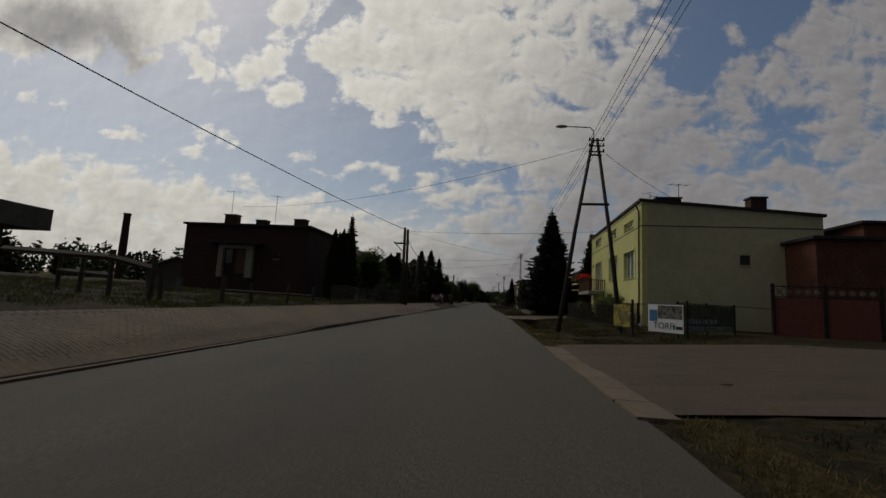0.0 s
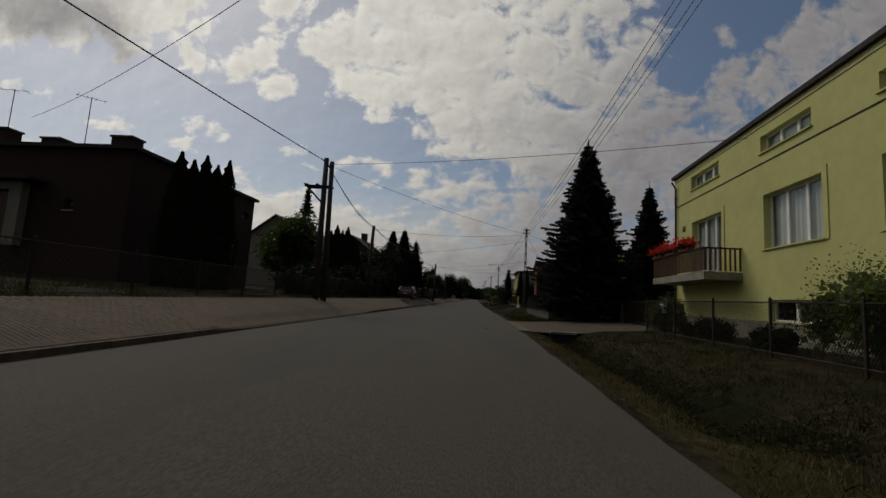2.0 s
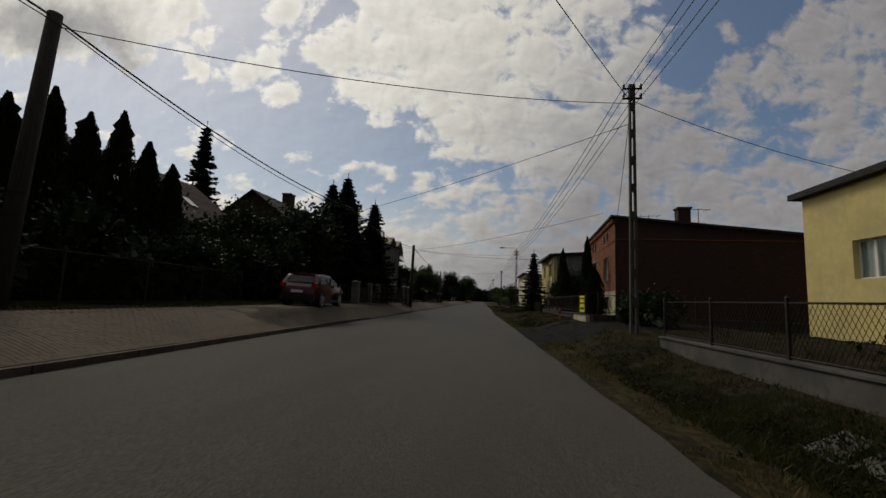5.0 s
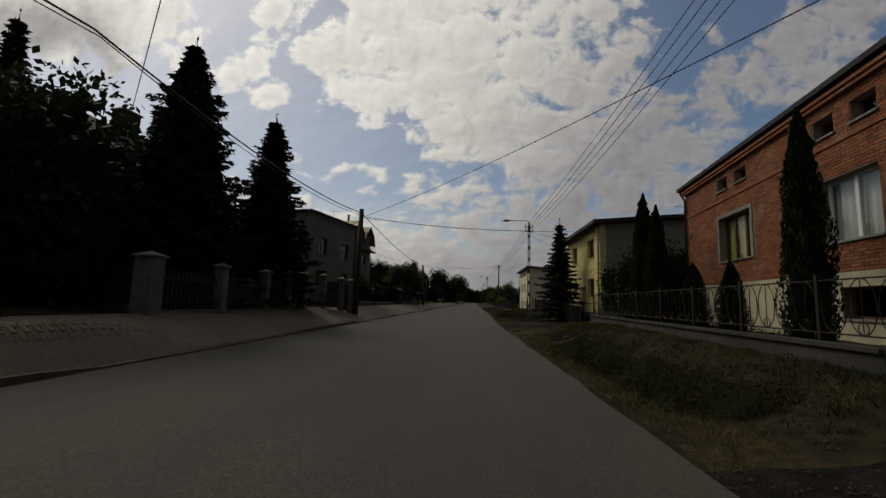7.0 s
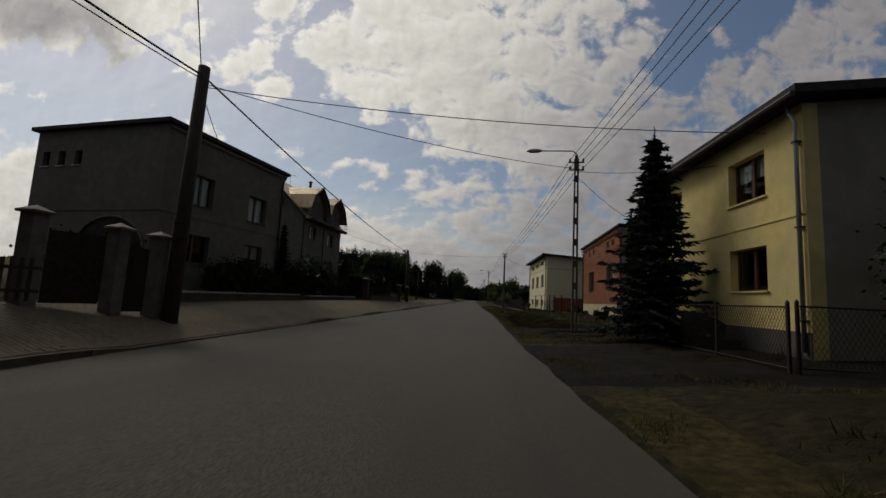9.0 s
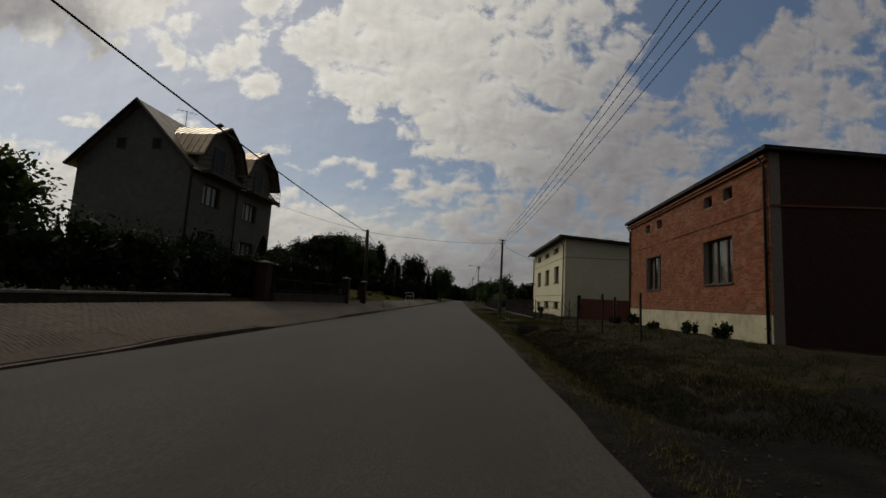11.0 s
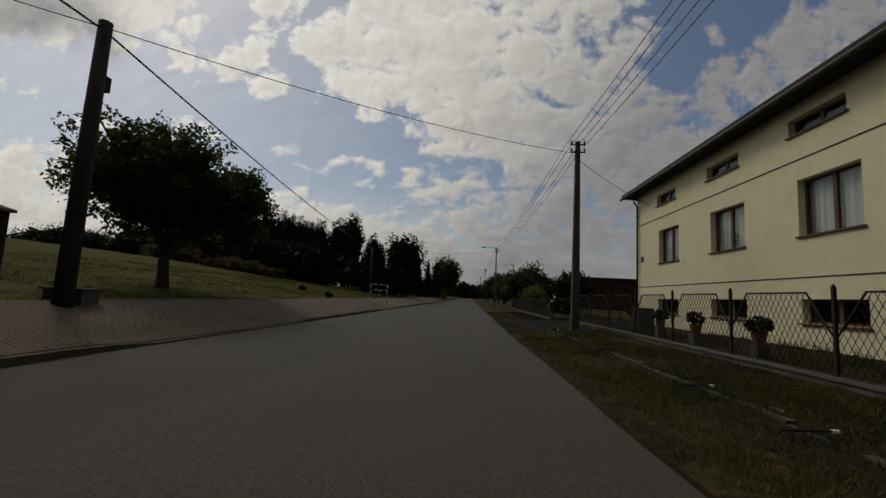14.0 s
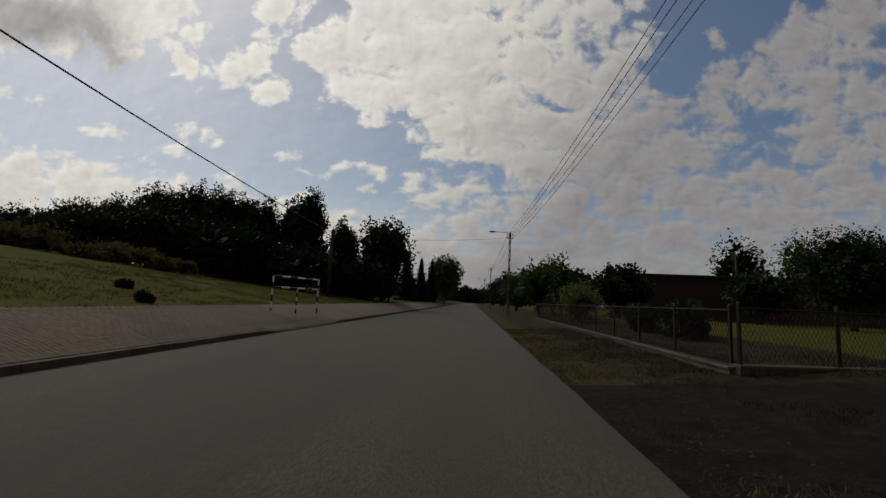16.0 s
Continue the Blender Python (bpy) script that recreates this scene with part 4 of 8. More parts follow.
def gabled(name, label, x, y, turn, side, L, D, H, rise, wall, roof, wins=(), overhang=0.45, ridge_at=0.5, base=0.3):
    """A house whose ridge runs along the street."""
    h = thing(name, x, y, 0, turn, label, "house")
    s = side
    part("wall", wall_panel(L, base - 0.6, H, [w[:4] for w in wins], 0.34, s), wall, h)
    for w in wins:
        window(h, *w[:4], s, w[4], w[5], 0.2, w[6], w[7])
    part("back_wall", flip_out(boxes((0.34 * s, D * s, 0, 0.34, base - 0.6, H), (0.34 * s, D * s, L - 0.34, L, base - 0.6, H), ((D - 0.3) * s, D * s, 0.34, L - 0.34, base - 0.6, H))), wall, h)
    part("inner_wall", boxes((2.4 * s, 2.5 * s, 0.36, L - 0.36, base, H - 0.02), (0.4 * s, (D - 0.3) * s, 0.4, L - 0.4, 4.6, 4.7)), ROOM, h)
    for yy, y2 in ((0.0, 0.3), (L - 0.3, L)):
        gable = bmesh.new()
        a = [gable.verts.new((xx * s, q, zz)) for q in (yy, y2) for xx, zz in ((0, H), (D, H), (D * ridge_at, H + rise))]
        gable.faces.new(a[:3]), gable.faces.new(a[3:])
        for i in range(3):
            gable.faces.new((a[i], a[(i + 1) % 3], a[3 + (i + 1) % 3], a[3 + i]))
        part("gable_wall", flip_out(gable), wall, h)
    o = overhang
    for x0, x1 in ((0, D * ridge_at), (D, D * ridge_at)):
        slope = rise / abs(x1 - x0)
        xe = x0 - o if x0 < x1 else x0 + o
        bm = bmesh.new()
        pts = [(xe * s, H - slope * o), (x1 * s, H + rise)]
        v = [bm.verts.new((px, yy, pz + dz)) for dz in (0.03, 0.17) for px, pz in pts for yy in (-o, L + o)]
        for f in ((0, 1, 3, 2), (4, 6, 7, 5), (0, 4, 5, 1), (2, 3, 7, 6), (0, 2, 6, 4), (1, 5, 7, 3)):
            bm.faces.new([v[i] for i in f])
        part("roof", flip_out(bm), roof, h)
    return h


lh2 = gabled("tiled_house", "pale gabled house with a brown tiled roof behind the trees", -19.2, 69.0, 0, -1, 14.3, 10.0, 5.9, 3.8, GREYREND, TILE_ROOF, [(2.0, 3.2, 3.0, 4.4, W, 2, CURTAIN, None)])
chimney(lh2, -6.0, 6.0, 8.9, 10.4)
for yy in (3.4, 9.6):
    light = bmesh.new()
    corners = [(-1.3, yy, 7.17), (-1.3, yy + 0.8, 7.17), (-2.2, yy + 0.8, 7.86), (-2.2, yy, 7.86)]
    v = [[light.verts.new((p[0] + 0.03 * k, p[1], p[2] + 0.05 * k)) for p in corners] for k in (0, 1)]
    light.faces.new(v[1])
    for i in range(4):
        light.faces.new((v[0][i], v[0][(i + 1) % 4], v[1][(i + 1) % 4], v[1][i]))
    part("rooflight", flip_out(light), CAR_GLASS, lh2, "glazed roof window")
# pan tiles on the slope that faces the street
bm = bmesh.new()
cols, courses = 96, 20
for r in range(courses):
    f0, f1 = r / courses, (r + 1.12) / courses
    rows = []
    for f, lift in ((f0, 0.235), (f1, 0.185)):
        rows.append([bm.verts.new((0.5 - 5.5 * f + 0.045 * abs(math.sin(c * math.pi / 2)), -0.45 + 15.2 * c / cols, 5.53 + 4.17 * f + lift - 0.03 + 0.05 * abs(math.sin(c * math.pi / 2)))) for c in range(cols + 1)])
    for c in range(cols):
        bm.faces.new((rows[0][c], rows[0][c + 1], rows[1][c + 1], rows[1][c]))
tagged(part("roof_tiles", bm, TILE_ROOF, lh2), "brown pan tiles in overlapping courses", kind="stuff")
lh3 = gabled("low_house", "dark gabled house with a low roof behind the hedge", -15.2, 85.0, -3, -1, 8.2, 9.0, 6.6, 3.3, BRICK_DARK_SHADE, ROOF_DARK)
chimney(lh3, -4.4, 5.5, 9.4, 11.0, 0.8, 1.0)

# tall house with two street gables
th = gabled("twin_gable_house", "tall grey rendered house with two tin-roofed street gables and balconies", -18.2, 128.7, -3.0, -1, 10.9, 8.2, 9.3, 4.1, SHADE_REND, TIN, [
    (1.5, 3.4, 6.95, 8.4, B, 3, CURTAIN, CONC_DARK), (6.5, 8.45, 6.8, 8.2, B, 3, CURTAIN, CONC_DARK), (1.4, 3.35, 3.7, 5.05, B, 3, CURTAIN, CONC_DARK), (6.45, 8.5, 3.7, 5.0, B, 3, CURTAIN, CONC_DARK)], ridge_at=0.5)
for yc in (2.75, 8.1):
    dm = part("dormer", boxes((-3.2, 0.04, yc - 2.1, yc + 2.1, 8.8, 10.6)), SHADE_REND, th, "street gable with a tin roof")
    bm = bmesh.new()
    prof = [(-2.55, 10.0), (-1.75, 11.6), (0, 12.75), (1.75, 11.6), (2.55, 10.0)]
    rows = [[bm.verts.new((px, yc + a, z + dz)) for a, z in prof] for px, dz in ((0.75, 0), (0.75, 0.14), (-4.2, 0), (-4.2, 0.14))]
    for k in range(4):
        bm.faces.new((rows[1][k], rows[1][k + 1], rows[3][k + 1], rows[3][k])), bm.faces.new((rows[0][k], rows[0][k + 1], rows[2][k + 1], rows[2][k])), bm.faces.new((rows[0][k], rows[0][k + 1], rows[1][k + 1], rows[1][k]))
    for k in (0, 4):
        bm.faces.new((rows[0][k], rows[1][k], rows[3][k], rows[2][k]))
    dr = part("dormer_roof", flip_out(bm), TIN, dm)
    for k in range(11):
        px = 0.7 - 0.47 * k
        part("seam", rod([(px, yc + a, z + 0.16) for a, z in prof], 0.022, 5), TIN, dr)
    part("bargeboard", rod([(0.76, yc + a, z + 0.05) for a, z in prof], 0.105, 6), PIPE, dm)
    bm = bmesh.new()
    bm.faces.new([bm.verts.new((0.05, yc + a, z)) for a, z in [(-2.1, 10.4)] + [(a * 0.92, z - 0.05) for a, z in prof[1:4]] + [(2.1, 10.4)]])
    part("dormer_gable", bm, SHADE_REND, dm)
    part("balcony_door", boxes((0.05, 0.09, yc - 0.65, yc + 0.65, 9.15, 11.2)), BLACK, dm)
    part("balcony_slab", boxes((0.0, 1.1, yc - 2.2, yc + 2.2, 8.85, 9.05)), CONC_DARK, dm)
    rail = bmesh.new()
    for z in (9.4, 9.75, 10.1):
        tube(rail, [(1.05, yc - 2.15, z), (1.05, yc + 2.15, z)], 0.018, 5), tube(rail, [(0.05, yc - 2.15, z), (1.05, yc - 2.15, z)], 0.018, 5), tube(rail, [(0.05, yc + 2.15, z), (1.05, yc + 2.15, z)], 0.018, 5)
    for k in range(9):
        tube(rail, [(1.05, yc - 2.15 + 4.3 * k / 8, 9.05), (1.05, yc - 2.15 + 4.3 * k / 8, 10.1)], 0.014, 5)
    part("balcony_rail", rail, IRON, dm)
# gable panes are matt black: the dark interior is put into the colour
for xx, zz in ((-2.6, 10.6), (-5.2, 10.6)):
    gw = part("gable_window", boxes((xx - 0.35, xx + 0.35, -0.03, -0.002, zz - 0.4, zz + 0.4)), BROWN_FRAME, th)
    part("pane", boxes((xx - 0.28, xx + 0.28, -0.036, -0.031, zz - 0.33, zz + 0.33)), TYRE, gw)
for yy in (-0.47, 11.37):
    part("bargeboard", rod([(0.47, yy, 8.93), (-4.1, yy, 13.5), (-8.67, yy, 8.93)], 0.13, 6), PIPE, th)
downpipe(th, 5.38, 0.5, 9.0, -1), downpipe(th, 0.1, 0.5, 8.7, -1)
part("flue", rod([(-2.2, 5.6, 10.5), (-2.2, 5.6, 14.2)], 0.16, 12), PIPE, th), part("flue_cap", rod([(-2.2, 5.6, 14.25), (-2.2, 5.6, 14.45)], [0.3, 0.05], 12), PIPE, th)
aerial(th, -4.1, 4.2, 13.3, 1.5, 5, 0.9)


# ---- poles and cables ----
def wires(name, a, b, sag, r=0.012, n=14):
    a, b = Vector(a), Vector(b)
    pts = [a.lerp(b, k / n) - Vector((0, 0, sag * 4 * (k / n) * (1 - k / n))) for k in range(n + 1)]
    return tagged(part(name, rod(pts, r, 5), WIRE), "black overhead cable hung between poles", "cable", "overhead cables")


def lattice_pole(x, y, z0, z1, label, solid=False):
    """A concrete pole with ladder-like openings, crossarms and insulators."""
    p = thing("utility_pole", x, y, z0, random.uniform(-6, 6), label, "pole", "right-hand utility poles")
    h = z1 - z0
    bm = bmesh.new()
    if solid:
        v = box(bm, -0.17, 0.17, -0.13, 0.13, -0.4, h)
        for w in v[4:]:
            w.co.x *= 0.55
            w.co.y *= 0.7
    for s in (() if solid else (-1, 1)):
        v = box(bm, s * 0.05, s * 0.13, -0.07, 0.07, -0.4, h)
        for w in v[4:]:
            w.co.x *= 0.7
    k = 0.9
    while k < h and not solid:
        box(bm, -0.06, 0.06, -0.06, 0.06, k, k + 0.28)
        k += 0.95
    if not solid:
        box(bm, -0.1, 0.1, -0.075, 0.075, h - 0.5, h + 0.02)
    part("shaft", flip_out(bm), CONC_POLE, p)
    for q, z in enumerate((h - 0.15, h - 0.5)):
        arm = part("crossarm", boxes((-0.32, 0.32, -0.05, -0.08, z - 0.03, z + 0.03)), IRON, p)
        for s in (-0.28, 0.28):
            part("insulator", rod([(s, -0.06, z + 0.03), (s, -0.06, z + 0.1), (s, -0.06, z + 0.18)], [0.03, 0.055, 0.03], 8), PORCELAIN, arm)
    return p


def street_lamp_arm(p, h, reach, rise, turn_deg=0.0):
    m = pose(0, 0, 0, 0, 0, turn_deg)
    pts = [m @ Vector(v) for v in ((0, 0, h - 0.2), (0, 0, h + rise * 0.7), (-0.15, 0, h + rise * 0.95), (-reach, 0, h + rise))]
    arm = part("lamp_arm", rod(pts, 0.03, 8), ZINC, p)
    head = bmesh.new()
    bmesh.ops.create_uvsphere(head, u_segments=12, v_segments=8, radius=1)
    bmesh.ops.scale(head, verts=head.verts, vec=(0.36, 0.13, 0.1))
    bmesh.ops.translate(head, verts=head.verts, vec=(-reach - 0.3, 0, h + rise))
    head.transform(m)
    part("lamp_head", head, ZINC, arm, "grey street lamp head", smooth=True)


def wood_pole(x, y, z0, z1, lean_x=0.0, lean_y=0.0, r=0.16, label="tarred wooden pole beside the pavement", double=False):
    p = thing("wooden_pole", x, y, z0, 0, label, "pole", "left-hand wooden poles")
    h = z1 - z0
    part("shaft", rod([(0, 0, -0.4), (lean_x * 0.5, lean_y * 0.5, h / 2), (lean_x, lean_y, h)], [r * 1.15, r, r * 0.85], 12), WOOD_POLE, p, smooth=True)
    if double:
        part("strut", rod([(0.28, 0.5, -0.4), (lean_x + 0.3, lean_y + 0.12, h * 0.98)], [r, r * 0.8], 12), WOOD_POLE, p, smooth=True)
    for z in (h * 0.3, h * 0.36):
        part("band", rod([(lean_x * z / h, lean_y * z / h, z), (lean_x * z / h, lean_y * z / h, z + 0.06)], r * 1.12, 12), IRON, p)
    return p


# A-shaped pole by the yellow house
ap = thing("a_frame_pole", 3.55, 22.5, 0.1, 0, "tall A-shaped tarred pole with a street lamp", "pole")
part("leg", rod([(0, 0, -0.3), (1.1, 1.2, 5.6), (2.3, 2.45, 11.3)], [0.125, 0.105, 0.085], 12), WOOD_POLE, ap, smooth=True)
part("leg", rod([(3.25, 0.2, -0.3), (2.95, 1.35, 5.6), (2.55, 2.5, 11.3)], [0.125, 0.105, 0.085], 12), WOOD_POLE, ap, smooth=True)
part("brace", rod([(1.4, 1.5, 7.05), (3.0, 1.6, 7.1)], 0.075, 8), WOOD_POLE, ap)
part("brace", rod([(2.0, 2.2, 10.2), (2.75, 2.3, 10.2)], 0.06, 8), WOOD_POLE, ap)
for z in (10.4, 10.75, 11.1):
    arm = part("crossarm", boxes((2.0, 2.9, 2.2, 2.28, z - 0.03, z + 0.03)), IRON, ap)
    for s in (2.05, 2.85):
        part("insulator", rod([(s, 2.24, z + 0.03), (s, 2.24, z + 0.1), (s, 2.24, z + 0.18)], [0.03, 0.055, 0.03], 8), PORCELAIN, arm)
arm = part("lamp_arm", rod([(2.35, 2.4, 11.0), (2.3, 2.4, 11.75), (2.1, 2.4, 11.95), (0.75, 2.4, 12.0)], 0.035, 8), ZINC, ap)
head = bmesh.new()
bmesh.ops.create_uvsphere(head, u_segments=12, v_segments=8, radius=1)
bmesh.ops.scale(head, verts=head.verts, vec=(0.36, 0.14, 0.1))
bmesh.ops.translate(head, verts=head.verts, vec=(0.45, 2.4, 12.0))
part("lamp_head", head, ZINC, arm, "grey street lamp head", smooth=True)

rp2 = lattice_pole(5.05, 65.4, ground_z(5.05, 65.4) - 0.02, 8.95, "slender concrete lattice pole on the verge")
rp3 = lattice_pole(4.3, 104.7, ground_z(4.3, 104.7) - 0.02, 7.75, "concrete lattice pole with a street lamp on the verge")
street_lamp_arm(rp3, 7.5, 1.55, 0.55)
rp4 = lattice_pole(4.42, 149.9, ground_z(4.42, 149.9) - 0.02, 8.4, "dark tapered concrete pole on the grass verge beside the fence", True)
rp5 = lattice_pole(3.6, 193.5, ground_z(3.6, 193.5) - 0.02, 8.6, "far concrete pole with a street lamp")
street_lamp_arm(rp5, 8.4, 1.6, 0.3)
for k, yy in enumerate((238, 282, 326, 372)):
    q = lattice_pole(3.6, yy, 0.05, 8.5, "far concrete pole beside the road")
    if k % 2 == 1:
        street_lamp_arm(q, 8.3, 1.5, 0.3)
lp1 = wood_pole(-8.65, 43.2, ground_z(-8.65, 43.2), 8.75, -0.2, 0.3, 0.16, "doubled tarred wooden pole with a small bracket", double=True)
bk = part("bracket", boxes((-1.2, 0.3, 0.0, 0.1, 6.28, 6.38), (-1.2, 0.3, 0.42, 0.52, 6.28, 6.38), (-1.25, -1.08, -0.05, 0.57, 6.385, 6.45), (-0.55, -0.42, -0.05, 0.57, 6.385, 6.45)), IRON, lp1, "steel platform bracket")
part("bracket_brace", rod([(-1.1, 0.05, 6.28), (-0.12, 0.15, 5.3)], 0.035, 6), IRON, bk), part("bracket_brace", rod([(-1.1, 0.47, 6.28), (-0.12, 0.35, 5.3)], 0.035, 6), IRON, bk)
lp2 = wood_pole(-9.9, 59.0, ground_z(-9.9, 59), 7.5, 0.1, 0.2, 0.17)
lp3 = wood_pole(-7.45, 96.0, ground_z(-7.45, 96.0), 7.05, 0.05, 0.1, 0.17)
lp4 = wood_pole(-8.5, 139.8, ground_z(-8.5, 139.8), 7.2, -0.25, 0.3, 0.17)
lp5 = wood_pole(-13.5, 188.0, ground_z(-13.5, 188), 7.4, 0, 0, 0.17)
# lines along the right-hand poles
RIGHT = [(2.3, -35, 10.6), (5.9, 24.85, 11.2), (5.05, 65.4, 8.85), (4.3, 104.7, 7.7), (4.25, 150.2, 8.35), (3.6, 193.5, 8.5), (3.6, 238, 8.4), (3.6, 282, 8.4)]
for a, b in zip(RIGHT, RIGHT[1:]):
    for dx, dz in ((-0.28, 0.02), (0.28, 0.02), (-0.28, -0.34), (0.28, -0.34)):
        wires("cable", (a[0] + dx, a[1], a[2] + dz), (b[0] + dx, b[1], b[2] + dz), 0.55)
LEFT = [(-17.6, -8, 9.6), (-8.85, 43.5, 8.55), (-9.8, 59.2, 7.4), (-8.6, 78, 7.1), (-7.4, 96.1, 6.8), (-8.75, 140.1, 7.0), (-13.5, 188, 7.2)]
for a, b in zip(LEFT, LEFT[1:]):
    wires("cable", a, b, 0.5, 0.026)
    if 40 < a[1] < 90:
        wires("cable", (a[0] + 0.15, a[1], a[2] - 0.18), (b[0] + 0.15, b[1], b[2] - 0.18), 0.6, 0.014)
# lines across the street and to the houses
for a, b, s in (((5.3, 24.4, 10.6), (-26.5, 42.5, 10.3), 1.0), ((6.6, 24.9, 10.4), (15.0, 31.0, 8.4), 0.3), ((-8.8, 43.5, 8.4), (5.0, 65.4, 8.4), 0.35), ((-8.8, 43.5, 8.4), (10.5, 36.5, 7.9), 0.25), ((5.05, 65.4, 8.6), (8.9, 80, 6.6), 0.2),
                ((5.05, 65.4, 8.4), (16.0, 68.0, 6.4), 0.3), ((-9.8, 59.2, 7.2), (5.0, 65.4, 8.3), 0.4), ((-7.4, 96.1, 6.6), (4.2, 104.6, 7.3), 0.3), ((-7.4, 96.1, 6.5), (6.6, 74.5, 6.4), 0.3), ((5.05, 65.4, 7.6), (-14.6, 85.6, 7.4), 0.3), ((-7.4, 96.1, 6.5), (8.0, 97.4, 6.1), 0.3), ((4.3, 104.7, 7.2), (7.6, 99.5, 5.9), 0.15), ((4.3, 104.7, 7.0), (9.6, 112, 6.4), 0.2),
                ((-8.6, 140, 7.0), (4.2, 150.2, 8.0), 0.3), ((4.25, 150.2, 7.9), (8.9, 153.2, 6.4), 0.15), ((-8.6, 140, 7.0), (-17.4, 137, 9.0), 0.2), ((-13.5, 188, 7.0), (3.6, 193.5, 8.2), 0.4), ((-7.4, 96.1, 6.4), (-12.6, 106, 7.4), 0.2)):
    wires("cable", a, b, s, 0.012)


# ---- plants ----
def quads_mesh(name, q, extra=None):
    """A mesh of loose quads, from an array (n, 4, 3)."""
    n = len(q)
    me = bpy.data.meshes.new(name)
    me.vertices.add(4 * n), me.loops.add(4 * n), me.polygons.add(n)
    me.vertices.foreach_set("co", q.astype(np.float32).ravel())
    me.loops.foreach_set("vertex_index", np.arange(4 * n, dtype=np.int32))
    me.polygons.foreach_set("loop_start", np.arange(0, 4 * n, 4, dtype=np.int32))
    me.update()
    me.validate()
    return me


def leaf_quads(rng, c, size, along=None, ratio=0.55, jitter=0.4):
    """Leaf-shaped quads (a kite) at the centres c; they point along the given ways or any way."""
    n = len(c)
    d = rng.normal(size=(n, 3)) if along is None else along + jitter * rng.normal(size=(n, 3))
    d /= np.linalg.norm(d, axis=1, keepdims=True) + 1e-9
    u = np.cross(d, rng.normal(size=(n, 3)))
    u /= np.linalg.norm(u, axis=1, keepdims=True) + 1e-9
    s = size * rng.uniform(0.6, 1.4, (n, 1))
    return np.stack([c - d * s * 0.5, c + u * s * ratio * 0.5, c + d * s * 0.5, c - u * s * ratio * 0.5], 1)


def spruce_crown(seed, h, radius, bare=0.05, tiers=30, arms=11, twig=0.3, droop=0.34, heart=9000, skirt=1.0, gap=0.12, fans=3):
    """Whorls of drooping boughs with turned-up tips; each bough is a flat fan of small twigs."""
    rng = np.random.default_rng(seed)
    out = []
    for k in range(tiers):
        f = bare + (1 - bare) * max(0.0, (k + rng.uniform(-0.25, 0.25)) / tiers) ** 0.92
        f = min(max(f, 0.02), 0.985)
        reach = radius * (1 - f) ** 0.9 * rng.uniform(0.85, 1.1) + 0.14
        reach *= skirt + (1 - skirt) * min(max((f - 0.17) / 0.12, 0), 1)
        count = max(5, round(arms * (0.45 + 0.55 * (1 - f))))
        for a in range(count):
            ang = (a + rng.uniform(-0.4, 0.4)) * math.tau / count + k * 1.3
            r = reach * rng.uniform(0.68, 1.0) * (1 + 0.28 * noise.noise((2.2 * math.cos(ang) + seed, 2.2 * math.sin(ang), f * 7)))
            m = max(5, int(r / gap))
            s = (np.arange(m) + 0.5) / m
            way = np.array([math.cos(ang), math.sin(ang), -droop])
            lat = np.array([-math.sin(ang), math.cos(ang), -0.12])
            spine = np.stack([np.cos(ang) * r * s, np.sin(ang) * r * s, f * h + 0.10 * r - droop * r * s + 0.20 * r * s ** 3], 1)
            wide = np.minimum(0.62, 0.34 * r) * (1 - s) ** 0.55 + 0.05
            for side in (-1, 1):
                dirs = way * 0.8 + side * lat
                for q in range(fans):
                    t = (q + rng.uniform(0.2, 0.8, m)) / fans
                    cen = spine + (side * lat + way * 0.45)[None, :] * (wide * t)[:, None] - np.array([0, 0, 1.0]) * (0.25 * wide * t)[:, None]
                    out.append(leaf_quads(rng, cen, twig, np.tile(dirs, (m, 1)), 0.34, 0.4))
            out.append(leaf_quads(rng, spine - np.array([0, 0, 0.06]), twig * 1.1, np.tile(way - np.array([0, 0, 0.6]), (m, 1)), 0.36, 0.5))
    # dense shaded inner boughs
    f = rng.uniform(bare, 0.95, heart)
    ang = rng.uniform(0, math.tau, heart)
    rr = radius * (1 - f) ** 0.9 * rng.uniform(0.05, 0.62, heart) * (skirt + (1 - skirt) * np.clip((f - 0.17) / 0.12, 0, 1))
    c = np.stack([np.cos(ang) * rr, np.sin(ang) * rr, f * h - 0.2 * rr], 1)
    way = np.stack([np.cos(ang), np.sin(ang), -0.35 + 0 * ang], 1)
    out.append(leaf_quads(rng, c, 0.09 * radius, way, 0.5, 0.5))
    top = np.stack([np.zeros(10), np.zeros(10), h * np.linspace(0.94, 1.02, 10)], 1)
    out.append(leaf_quads(rng, top, 0.34, np.tile([0, 0, 1.0], (10, 1)), 0.22, 0.5))
    return quads_mesh("crown", np.concatenate(out))


def plant(name, label, category, crown_me, mat, x, y, z, h_trunk, r_trunk, scale=(1, 1, 1), turn=0.0, group="", trunk_pts=None):
    t = thing(name, x, y, z, turn, label, category, group)
    t.scale = scale
    if h_trunk:
        part("trunk", rod(trunk_pts or [(0, 0, -0.3), (0, 0, h_trunk * 0.5), (0.02, 0, h_trunk)], [r_trunk, r_trunk * 0.7, 0.02] if not trunk_pts else r_trunk, 9), BARK, t, smooth=True)
    mesh_part("crown", crown_me, mat, t)
    return t


